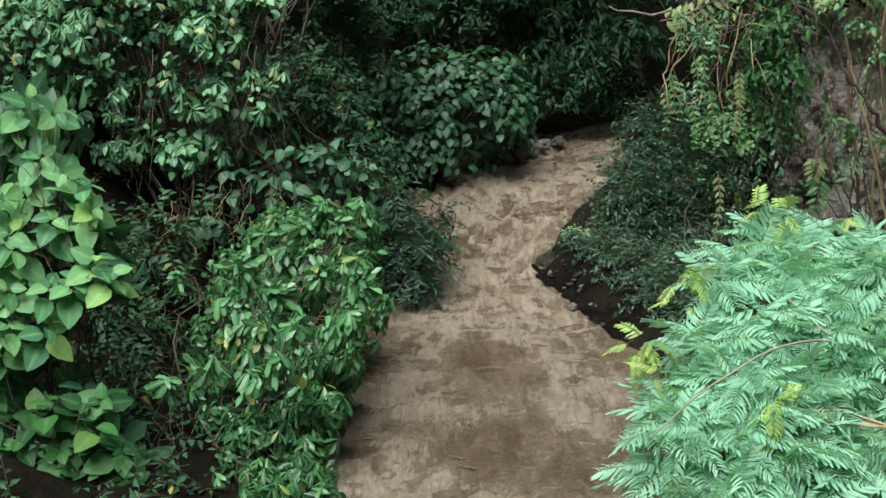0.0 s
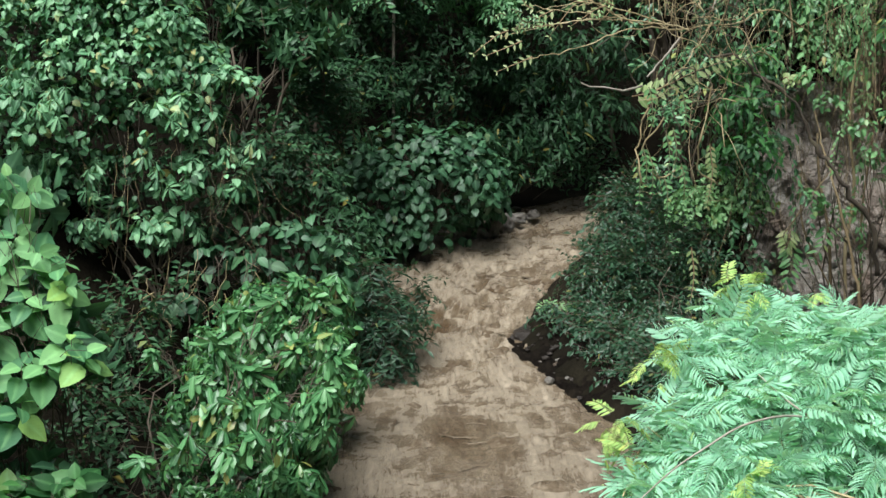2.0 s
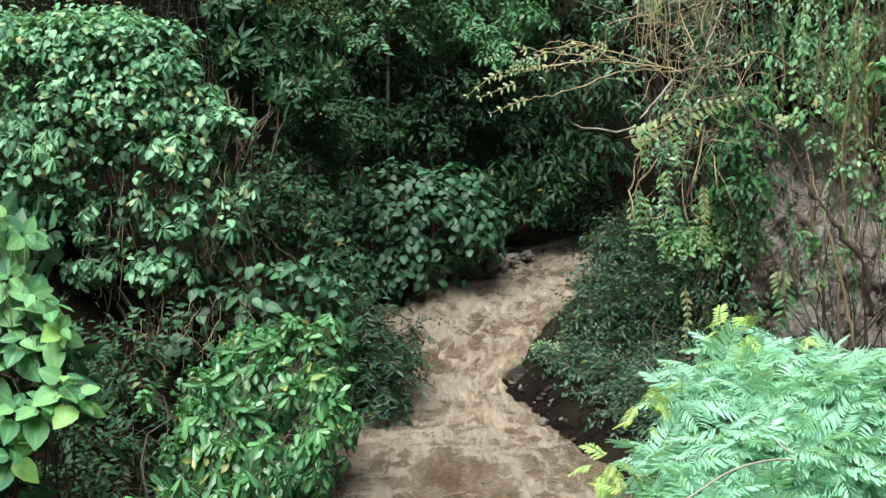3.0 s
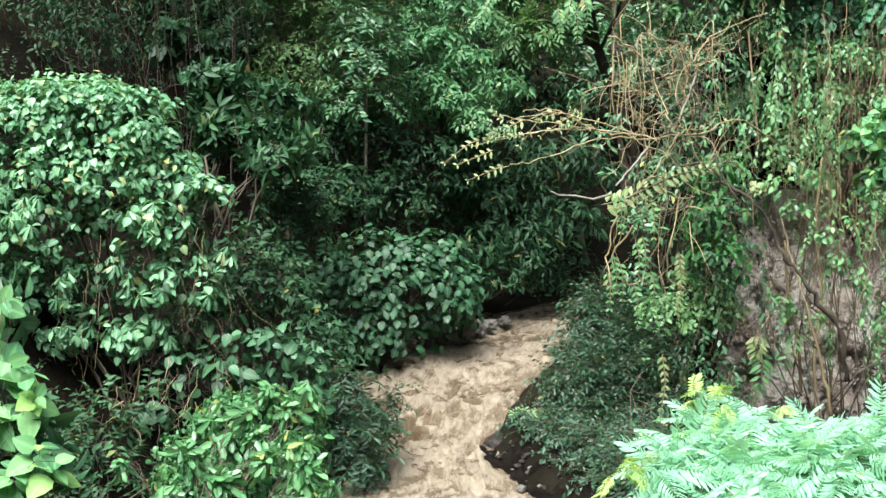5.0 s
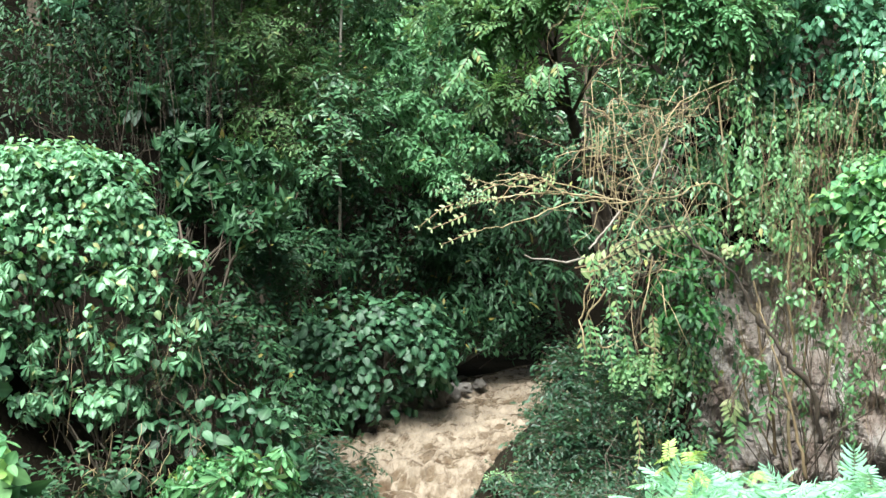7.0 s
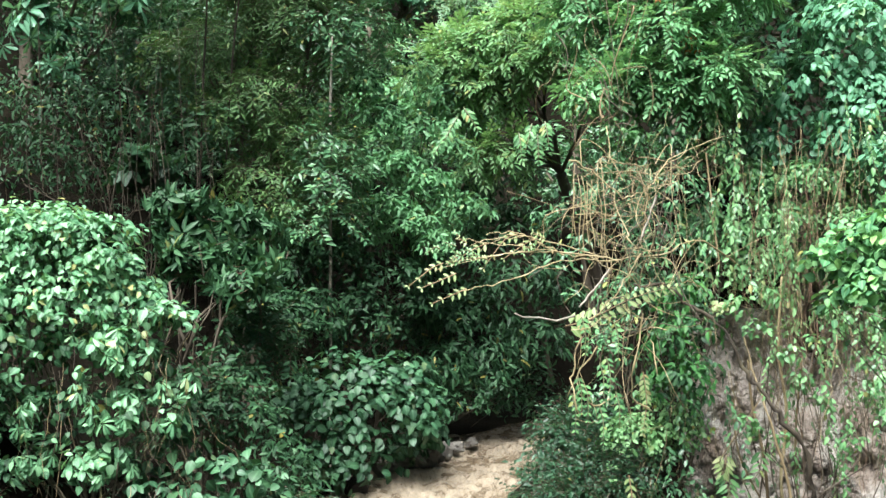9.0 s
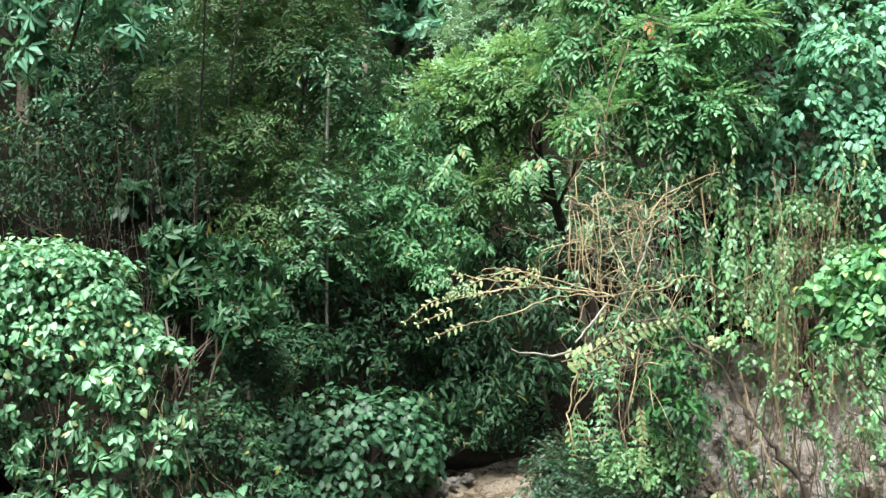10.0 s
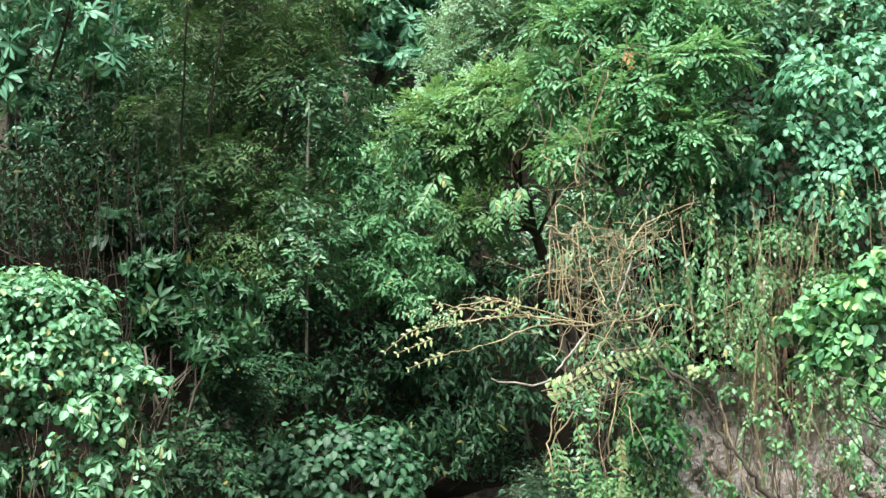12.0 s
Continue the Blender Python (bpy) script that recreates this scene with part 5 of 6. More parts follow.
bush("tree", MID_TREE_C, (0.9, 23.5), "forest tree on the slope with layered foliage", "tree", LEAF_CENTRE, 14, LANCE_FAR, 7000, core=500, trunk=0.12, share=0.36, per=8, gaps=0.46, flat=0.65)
# both bushes round the bend carry the hollow's shade in their colour
bush("bush", GAP_TREE, (1.4, 20.6), "bush with long drooping leaves over the far bend, shade in its colour", "bush", LEAF_DARK_SHADE, 15, [leaf(0.22, 0.06, 0.12, 0.4), leaf(0.19, 0.055, 0.12, 0.25)], 5200, core=900, share=0.36, per=7, gaps=0.48, droop=1.0)
bush("bush", BEHIND, (1.4, 21.4), "shrubs above the far bank, shade in their leaf colour", "bush", LEAF_DARK_SHADE, 16, LANCE, 5600, core=1200, share=0.36, per=6, gaps=0.46)

# unseen crown, added high above the slope to keep sun off it
SHADE_CANOPY = [(-4.0, 16.0, 9.3, 0.8), (-3.3, 15.4, 9.2, 0.7), (-2.4, 15.0, 9.0, 0.6), (-3.9, 14.6, 9.1, 0.8), (0.5, 16.4, 9.0, 0.65), (1.1, 16.6, 9.0, 0.6), (0.7, 15.7, 9.0, 0.6), (1.3, 16.0, 9.2, 0.6), (-5.2, 14.4, 9.2, 0.7), (-3.3, 14.5, 8.4, 0.6), (-3.8, 15.2, 8.5, 0.7)]
plant("tree", SHADE_CANOPY, (-6.8, 16.6), "unseen tree added to shade the slope and hollows below", "tree", LOOSE_FAR, 1900, LEAF_TREE, 45, trunk=0.16, per=5, share=0.45, stem=0.05)

# right side
plant("tree", further([b for b in CENTRE_TREE if b[2] > 5.3 or b[0] < 1.9], 1.2), (4.4, 22.0), "leaning tree with bright drooping leaves above the bend", "tree", kinds(sprig_pinnate, 106, pairs=4, size=0.125, wide=0.042, span=0.34, droop=0.4), 1500, LEAF_LIME, 17, trunk=0.12, hang=0.3, per=5, share=0.42)
plant("tree", further(FINE_TREE, 1.15), (3.4, 23.2), "grey-green tree with very fine feathery foliage", "tree", LOOSE_MIST, 2300, LEAF_MIST, 30, trunk=0.05, hang=0.3, per=6, share=0.4)
plant("tree", further(TEAL_TREE, 1.3), (0.3, 29.0), "tall tree with blue-green drooping leaf whorls", "tree", kinds(sprig_umbrella, 141, count=8, size=0.34, wide=0.09, fall=0.9), 300, LEAF_STAR, 31, trunk=0.035, hang=-0.3, per=5, share=0.4)
plant("tree", RIGHT_TREE, (4.9, 17.4), "tree on the spur with layered drooping foliage", "tree", kinds(sprig_pinnate, 107, pairs=4, size=0.105, wide=0.038, span=0.27, droop=0.5), 2500, LEAF_CENTRE, 18, trunk=0.13, per=6, share=0.4, hang=0.2)
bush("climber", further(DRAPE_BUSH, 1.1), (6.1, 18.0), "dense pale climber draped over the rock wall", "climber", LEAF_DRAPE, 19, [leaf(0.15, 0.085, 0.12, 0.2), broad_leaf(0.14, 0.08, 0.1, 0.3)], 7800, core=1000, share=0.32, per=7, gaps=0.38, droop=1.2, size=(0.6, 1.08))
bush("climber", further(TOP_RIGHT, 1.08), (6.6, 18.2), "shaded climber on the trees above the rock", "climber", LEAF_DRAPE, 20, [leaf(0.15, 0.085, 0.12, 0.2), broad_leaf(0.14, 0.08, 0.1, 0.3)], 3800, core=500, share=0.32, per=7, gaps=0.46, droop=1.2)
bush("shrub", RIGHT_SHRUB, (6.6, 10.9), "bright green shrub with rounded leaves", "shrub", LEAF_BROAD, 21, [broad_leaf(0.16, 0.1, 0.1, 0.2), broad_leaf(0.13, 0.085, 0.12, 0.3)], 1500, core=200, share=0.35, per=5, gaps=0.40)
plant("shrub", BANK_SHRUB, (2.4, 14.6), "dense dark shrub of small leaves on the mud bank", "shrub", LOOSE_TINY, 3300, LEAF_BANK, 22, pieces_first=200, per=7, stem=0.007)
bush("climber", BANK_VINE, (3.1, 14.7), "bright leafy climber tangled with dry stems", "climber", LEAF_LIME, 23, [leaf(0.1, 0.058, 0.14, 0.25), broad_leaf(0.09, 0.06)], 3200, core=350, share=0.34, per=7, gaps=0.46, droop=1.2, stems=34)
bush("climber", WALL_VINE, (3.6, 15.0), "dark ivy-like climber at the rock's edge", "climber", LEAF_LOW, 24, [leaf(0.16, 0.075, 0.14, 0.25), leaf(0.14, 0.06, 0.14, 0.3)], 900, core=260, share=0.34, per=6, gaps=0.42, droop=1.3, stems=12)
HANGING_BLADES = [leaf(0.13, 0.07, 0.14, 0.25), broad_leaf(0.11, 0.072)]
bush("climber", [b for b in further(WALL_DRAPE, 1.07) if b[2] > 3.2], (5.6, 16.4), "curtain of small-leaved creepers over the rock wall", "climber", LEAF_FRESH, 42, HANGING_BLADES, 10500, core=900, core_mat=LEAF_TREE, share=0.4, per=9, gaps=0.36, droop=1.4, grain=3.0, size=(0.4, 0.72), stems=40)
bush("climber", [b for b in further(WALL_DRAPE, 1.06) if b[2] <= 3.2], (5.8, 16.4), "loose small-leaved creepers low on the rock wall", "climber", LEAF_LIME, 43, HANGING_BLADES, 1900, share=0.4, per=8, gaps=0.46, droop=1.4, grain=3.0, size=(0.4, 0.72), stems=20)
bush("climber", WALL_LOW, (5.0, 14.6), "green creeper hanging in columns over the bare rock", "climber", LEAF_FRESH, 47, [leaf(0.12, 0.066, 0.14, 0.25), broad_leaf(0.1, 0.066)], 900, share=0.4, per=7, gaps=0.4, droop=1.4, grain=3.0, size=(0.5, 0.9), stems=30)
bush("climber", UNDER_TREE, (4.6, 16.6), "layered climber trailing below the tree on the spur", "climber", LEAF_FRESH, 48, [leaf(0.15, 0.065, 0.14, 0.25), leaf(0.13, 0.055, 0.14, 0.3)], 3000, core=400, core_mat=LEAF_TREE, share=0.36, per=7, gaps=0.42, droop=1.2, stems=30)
# dark fill between the bank shrubs, its leaf colour standing in for shade
plant("thicket", INNER_SHADE, (-2.0, 10.9), "tangled thicket under the bank, shade in its leaf colour", "thicket", LOOSE, 240, LEAF_DARK_SHADE, 27, stem=0.005, hang=0.5)
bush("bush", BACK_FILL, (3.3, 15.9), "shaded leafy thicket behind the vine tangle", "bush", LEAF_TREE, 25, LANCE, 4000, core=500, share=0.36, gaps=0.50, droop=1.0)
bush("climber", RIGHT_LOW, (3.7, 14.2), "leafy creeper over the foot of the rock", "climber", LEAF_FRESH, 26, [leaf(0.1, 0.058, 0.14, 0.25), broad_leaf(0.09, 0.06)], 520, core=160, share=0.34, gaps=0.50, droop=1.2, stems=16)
# another dark fill: the hollow's shade as leaf colour
plant("bush", GAP_LEFT, (-1.4, 14.9), "shrubby growth in a hollow, shade in its leaf colour", "bush", LOOSE, 200, LEAF_DARK_SHADE, 29, stem=0.012, hang=0.6)

# ---- broad-leaved shrub on the near left bank: every leaf by itself ----
def shoots(ob, places, rng, size, per, meshes, name="leaf", out=(0.35, -0.6, 0.75)):
    """Whorls of broad leaves at shoot ends, opening towards the light over the stream."""
    mats, at = [], []
    for x, y, z, r in places:
        axis = unit(np.array(out) + rng.normal(0, 0.25, 3))
        side = unit(np.cross(axis, [0.2, 0.9, 0.1]))
        other = np.cross(axis, side)
        turn = rng.random() * 6
        for k in range(per):
            a = turn + k * 2.4
            tilt = 0.75 - 0.13 * k
            way = (np.cos(a) * side + np.sin(a) * other) * (1.1 - 0.3 * tilt) + axis * tilt * 0.8 + np.array([0, 0, -0.25])
            scale = size * (0.55 + 0.12 * k) * (0.85 + 0.3 * rng.random())
            mats.append(basis(way[None], (axis + 0.3 * rng.normal(0, 1, 3))[None])[0] * min(scale, size * 1.15))
            at.append(np.array([x, y, z]) - axis * 0.025 * k)
    pieces(name, meshes, np.array(mats), np.array(at), ob, rng)


BROAD_MESHES = [mesh_of("leaf", broad_leaf(1.0, w, 0.1, d), LEAF_BROAD) for w, d in ((0.68, 0.15), (0.74, 0.25), (0.64, 0.35), (0.7, 0.08))]
# low shrub's leaves: the same blades in the colour darkened for shade
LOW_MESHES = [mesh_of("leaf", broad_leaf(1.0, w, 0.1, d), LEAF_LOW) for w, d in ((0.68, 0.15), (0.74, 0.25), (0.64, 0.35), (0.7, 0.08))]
for spots, base_xy, size, seed, per, meshes, label in ((BROAD_SHOOTS, (-2.7, 9.3), 0.215, 31, 8, BROAD_MESHES, "tall shrub with broad bright green leaves"), (BROAD_LOW, (-2.4, 8.7), 0.21, 32, 7, LOW_MESHES, "low broad-leaved shrub by the water, shade put into its leaf colour")):
    rng = rng_of(seed)
    base = (*base_xy, ground_at(*base_xy) - 0.05)
    shrub = thing("shrub", base, label, "shrub")
    add_limbs(shrub, base, spots, rng, 0.008, name="stem")
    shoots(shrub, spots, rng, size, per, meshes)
    # leaves behind the shoots in a darker material, in place of interior shade
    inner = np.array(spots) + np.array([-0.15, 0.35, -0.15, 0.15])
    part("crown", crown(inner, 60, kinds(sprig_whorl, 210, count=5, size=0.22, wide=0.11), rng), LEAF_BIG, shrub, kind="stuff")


# ---- feathery tree on the near right bank ----
def oblong(length, width, droop=0.3, sweep=0.25):
    """A soft finger-like pinna with a rounded end, curved towards the frond's tip and drooping."""
    w = width / 2
    verts = [(0, 0, 0)]
    for t, share in ((0.18, 0.7), (0.4, 1.0), (0.65, 1.0), (0.88, 0.85), (1.0, 0.5)):
        bow, z = sweep * length * t * t, -droop * length * t * t
        verts += [(bow - w * share, t * length, z - 0.25 * w), (bow, t * length, z), (bow + w * share, t * length, z - 0.25 * w)]
    faces = [(0, 2, 1), (0, 3, 2)]
    for k in range(4):
        i = 1 + 3 * k
        faces += [(i, i + 1, i + 4, i + 3), (i + 1, i + 2, i + 5, i + 4)]
    return shape(verts, faces, [0.5] + [1, 0.3, 1] * 5)


def frond(rng, pairs=9, span=0.15, size=0.05, wide=0.0088):
    t = (np.arange(pairs) + 0.6) / pairs
    forms = []
    for s in (-1, 1):
        mats, places = [], []
        for k in range(pairs):
            fan = 0.1 + 0.55 * t[k] ** 2
            way = np.array([s, fan * 0.9 + rng.normal(0, 0.12), -0.12 + rng.normal(0, 0.1)])
            grow = (0.75 + 0.35 * np.sin(np.pi * min(1, 0.25 + t[k] * 0.7))) * (0.85 + 0.3 * rng.random())
            mats.append(basis(way[None], np.array([[s * 0.2, 0.1, 1.0]]))[0] * grow), places.append((0, t[k] * span, -0.45 * span * t[k] ** 2))
        forms.append(scatter(oblong(size, wide, 0.42, -0.3 * s), np.array(mats), np.array(places)))
    return merged(forms + [twig(span, 0.0015, 0.45)])


FRONDS = [frond(rng_of(300 + k), pairs=n) for k, n in enumerate((13, 14, 15, 13))]
rng = rng_of(41)
base = (2.5, 5.0, ground_at(2.5, 5.0) - 0.05)
feather = thing("feathery_tree", base, "feathery-leaved young tree with minty green fronds and yellow tips", "tree")
fork = (2.0, 4.8, 1.2)
part("trunk", tube(bent(base, fork, rng, 0, 0.04, 6), np.linspace(0.06, 0.04, 6), 8), BARK, feather)
add_limbs(feather, fork, FEATHER, rng, 0.013, -0.03, DRY_VINE)
small = clumps(FEATHER, 0.4, 7, rng)
how = {"hang": 0.15, "spread": 0.4, "size": (0.6, 1.1), "level": 0.7}
mats, places = sprays(small, 300, rng, **how)
pieces("frond", [mesh_of("frond", f, LEAF_MIMOSA) for f in FRONDS], mats, places, feather, rng)
part("crown", merged([crown(small, 1500, FRONDS, rng, **how)]), LEAF_MIMOSA, feather, kind="stuff")
for points in ([(0.61, 3.85, 2.00), (0.77, 3.95, 2.10), (0.89, 4.00, 2.16), (1.01, 4.05, 2.21), (1.17, 4.15, 2.21), (1.34, 4.30, 2.15)], [(1.15, 4.50, 2.28), (1.18, 4.35, 2.25), (1.22, 4.25, 2.22), (1.29, 4.25, 2.17)], [(1.75, 4.5, 1.7), (1.45, 4.2, 1.95), (1.3, 4.05, 1.95)]):
    part("branch", tube(curve(points), np.linspace(0.0022, 0.0045, 16), 6), PALE_WOOD, feather)
tips = np.array([(0.80, 4.40, 2.36, 0.04), (0.85, 4.40, 2.38, 0.04), (0.78, 4.40, 2.32, 0.04), (0.78, 4.40, 2.27, 0.04), (0.62, 4.15, 2.20, 0.04), (0.64, 4.15, 2.21, 0.04), (0.62, 4.15, 2.17, 0.04), (0.68, 4.05, 2.13, 0.04), (0.67, 4.05, 2.09, 0.04), (1.14, 4.75, 2.52, 0.04), (1.20, 4.75, 2.51, 0.04), (1.10, 4.70, 2.49, 0.04), (1.00, 3.95, 2.07, 0.04), (1.04, 3.95, 2.05, 0.04), (1.40, 4.60, 2.50, 0.04), (1.02, 3.95, 2.03, 0.04)])
mats, places = sprays(tips, 46, rng, hang=0.45, size=(0.35, 0.65))
pieces("young_frond", [mesh_of("young_frond", f, LEAF_MIMOSA_NEW) for f in FRONDS[:2]], mats, places, feather, rng)


# ---- dry stems, creepers and hanging roots on the right ----
rng = rng_of(51)
tangle = thing("vine_tangle", (3.6, 14.2, ground_at(3.6, 14.2)), "tangle of dry tan vines and bare branches", "vine")
for points, r in (
    ([(4.3, 14.6, 3.3), (3.7, 14.0, 3.62), (3.2, 13.6, 3.5), (2.69, 13.2, 3.44), (2.3, 13.1, 3.47), (1.93, 13.0, 3.54), (1.4, 13.0, 3.52), (0.78, 13.0, 3.38)], 0.022),
    ([(2.45, 13.1, 3.46), (1.9, 12.95, 3.4), (1.5, 13.0, 3.25), (1.25, 13.0, 3.22), (0.99, 13.0, 3.15)], 0.016),
    ([(1.95, 13.0, 3.54), (1.75, 13.0, 3.66), (1.5, 13.0, 3.67), (1.2, 13.0, 3.58)], 0.012),
    ([(2.15, 13.0, 4.42), (2.4, 13.1, 4.3), (2.71, 13.2, 4.08), (3.0, 13.4, 4.15), (3.3, 13.5, 4.45), (3.9, 13.8, 4.7)], 0.02),
    ([(2.9, 13.3, 3.5), (2.6, 13.2, 3.1), (2.3, 13.1, 2.8), (2.2, 13.1, 2.4)], 0.018),
    ([(3.0, 13.4, 4.15), (2.95, 13.4, 3.75), (2.85, 13.3, 3.5)], 0.022),
):
    part("branch", tube(curve(points, 24) + rng.normal(0, 0.013, (24, 3)), 0.45 * np.linspace(r, r * 0.4, 24) * (1 + 0.15 * rng.normal(0, 1, 24)), 7), DRY_VINE, tangle)
for k in range(3):
    part("hanging_stem", strand((rng.choice([2.17, 2.2, 2.23, 2.32, 2.45]) + rng.normal(0, 0.015), 13.0, 4.42 - 0.02 * k), 0.7 + 0.5 * rng.random(), rng, 0.004 + 0.005 * rng.random(), 0.05), DRY_VINE, tangle)
for k in range(170):
    p = np.array([2.35 + 0.9 * rng.random(), 13.0 + 0.7 * rng.random(), 4.4 - 1.7 * rng.random() ** 1.6])
    q = p + np.array([rng.normal(0, 0.4), rng.normal(0, 0.15), rng.normal(-0.25, 0.45)])
    part("vine", tube(bent(p, q, rng, rng.normal(-0.05, 0.2), 0.2, 12), 0.0022 + 0.0035 * rng.random() ** 3, 4), (DRY_VINE, ROOT, DRY_VINE, BARK)[k % 4], tangle)
for a, b, c in (((2.25, 13.1, 2.7), (2.12, 13.1, 2.3), (2.2, 13.15, 1.9)), ((2.4, 13.1, 2.6), (2.2, 13.1, 2.15), (2.6, 13.2, 2.1)), ((2.9, 13.3, 2.9), (2.75, 13.2, 2.3), (3.0, 13.4, 1.9))):
    part("vine", tube(bent(a, b, rng, 0.1, 0.1, 6), 0.009, 5), DRY_VINE, tangle)
    part("vine", tube(bent(b, c, rng, 0.2, 0.1, 6), 0.008, 5), DRY_VINE, tangle)
for points in ([(2.61, 13.0, 3.44), (2.14, 13.0, 3.52), (1.70, 13.0, 3.59), (1.32, 13.0, 3.64), (1.02, 13.0, 3.69)], [(2.47, 13.05, 3.47), (1.98, 13.0, 3.62), (1.65, 13.0, 3.70), (1.37, 13.0, 3.68), (1.16, 13.0, 3.61)], [(2.25, 13.0, 3.49), (1.86, 13.0, 3.55), (1.54, 12.95, 3.53), (1.21, 12.95, 3.48), (0.91, 12.95, 3.44)], [(2.08, 13.0, 3.50), (1.78, 13.0, 3.67), (1.54, 13.0, 3.74), (1.32, 13.0, 3.72)]):
    part("twig", tube(curve(points, 18) + rng.normal(0, 0.009, (18, 3)), np.linspace(0.007, 0.003, 18), 5), DRY_VINE, tangle)
for x, top, low in ((2.23, 4.28, 3.54), (2.27, 4.27, 3.50), (2.32, 4.22, 3.57), (2.37, 4.23, 3.54), (2.19, 4.18, 3.68)):
    part("hanging_stem", tube(bent((x, 13.02, top), (x + 0.01, 13.02, low), rng, 0, 0.03, 9), 0.0045, 5), DRY_VINE, tangle)
for points in ([(3.02, 13.1, 4.06), (2.95, 13.1, 3.87), (2.84, 13.1, 3.60)], [(2.52, 13.0, 3.36), (2.37, 13.0, 3.17), (2.21, 13.0, 2.98)]):
    part("branch", tube(curve(points, 12) + rng.normal(0, 0.005, (12, 3)), np.linspace(0.012, 0.009, 12), 7), PALE_WOOD, tangle)
part("twig", tube([(1.58, 13.0, 2.95), (1.66, 13.0, 2.91), (1.82, 13.05, 2.9), (2.0, 13.1, 2.86), (2.2, 13.2, 2.9)], (0.006, 0.007, 0.009, 0.011, 0.012), 7), PALE_WOOD, tangle, "pale broken twig")


def leafy_frond(points, size, wide, count, rng, mat, parent, name="frond", droop=0.2):
    """A stem with leaflets in pairs along a line of points."""
    p = np.array(points, float)
    t = np.linspace(0.05, 1, count)
    s = np.linspace(0, 1, len(p))
    at = np.stack([np.interp(t, s, p[:, k]) for k in range(3)], 1)
    along = unit(np.gradient(at, axis=0))
    face = np.array([-0.15, -0.85, 0.5])
    side = unit(np.cross(along, face))
    mats, places = [], []
    for sign in (-1, 1):
        way = side * sign + along * 0.6 + rng.normal(0, 0.12, (count, 3)) + np.array([0, 0, -droop])
        grow = (0.75 + 0.4 * rng.random(count)) * (1.15 - 0.5 * t)
        mats.append(basis(way, np.tile(face, (count, 1)) + rng.normal(0, 0.2, (count, 3))) * grow[:, None, None]), places.append(at)
    stem = part(name, tube(curve(p, 9), np.linspace(0.007, 0.003, 9), 4), mat, parent)
    blade = mesh_of("leaflet", leaf(size, wide, 0.12, 0.2), mat)
    root = np.array(parent.location)
    for m, at_ in zip(np.concatenate(mats), np.concatenate(places)):
        ob = new("leaflet", blade)
        ob.parent = stem
        full = np.eye(4)
        full[:3, :3], full[:3, 3] = m, at_ - root
        ob.matrix_basis = Matrix([list(map(float, row)) for row in full])
    return stem


leafy_frond([(2.1, 13.2, 2.8), (2.35, 13.2, 2.86), (2.65, 13.25, 3.0), (2.95, 13.35, 3.1), (3.28, 13.45, 3.15)], 0.14, 0.058, 17, rng, LEAF_YELLOW, tangle)
for tip in ((0.78, 13.0, 3.4), (1.0, 13.0, 3.15), (1.2, 13.0, 3.58), (1.5, 13.0, 3.66), (0.9, 12.95, 3.3), (1.7, 13.0, 3.62)):
    end = np.array(tip) + np.array([-0.22, -0.05, -0.12 + rng.normal(0, 0.06)])
    leafy_frond([np.array(tip) + np.array([0.12, 0, 0.05]), tip, end], 0.07, 0.028, 5, rng, LEAF_YELLOW, tangle)
for k in range(13):
    x = rng.uniform(0.85, 1.9)
    p = np.array([x, 12.97, 3.42 + 0.2 * rng.random() + 0.1 * (x - 0.85)])
    leafy_frond([p, p + np.array([-0.05, -0.02, 0.02]), p + np.array([-0.12, -0.03, rng.normal(0, 0.05)])], 0.05, 0.02, 4, rng, (LEAF_LIME, LEAF_YELLOW, LEAF_FRESH)[k % 3], tangle)
for k in range(9):
    p = np.array([2.1 + 0.5 * rng.random(), 13.1, 2.9 - 0.9 * rng.random()])
    leafy_frond([p, p + np.array([0.03, -0.03, -0.15]), p + np.array([0.02, -0.05, -0.35])], 0.075, 0.035, 6, rng, LEAF_FRESH, tangle)

wall_plants = thing("creeper", (4.4, 15.0, ground_at(4.4, 15.0)), "creepers with dry stems and hanging roots over the rock wall", "creeper")
part("branch", tube(curve([(2.99, 14.20, 3.16), (3.26, 13.90, 3.16), (3.48, 13.85, 2.95), (3.67, 13.80, 2.85), (3.91, 13.80, 2.59), (4.06, 13.80, 2.26), (4.23, 13.80, 2.05), (4.42, 13.80, 1.78), (4.70, 13.85, 1.39), (4.82, 14.00, 0.82)], 40) + rng.normal(0, 0.012, (40, 3)), np.linspace(0.012, 0.026, 40) * (1 + 0.2 * rng.normal(0, 1, 40)), 9), DARK_BARK, wall_plants, "crooked dark branch")
for points, r in (
    ([(4.75, 14.75, 0.3), (4.7, 14.7, 1.0), (4.78, 14.7, 1.7), (4.72, 14.75, 2.4), (4.8, 14.8, 3.2)], 0.03),
    ([(4.55, 14.7, 0.6), (4.5, 14.65, 1.2), (4.38, 14.65, 1.8), (4.36, 14.7, 2.3)], 0.028),
    ([(4.86, 14.6, 0.4), (4.84, 14.6, 1.4), (4.95, 14.65, 2.3)], 0.02),
    ([(3.9, 14.4, 1.2), (4.3, 14.4, 1.75), (4.4, 14.4, 1.9)], 0.012),
    ([(4.1, 14.4, 1.9), (4.15, 14.4, 1.3), (4.5, 14.5, 0.6)], 0.018),
    ([(4.0, 14.9, 4.6), (4.05, 14.85, 3.9), (4.1, 14.8, 3.3)], 0.016),
):
    part("stem", tube(curve(points), 0.7 * np.linspace(r, r * 0.7, 16), 7), ROOT if r < 0.03 else DRY_VINE, wall_plants)
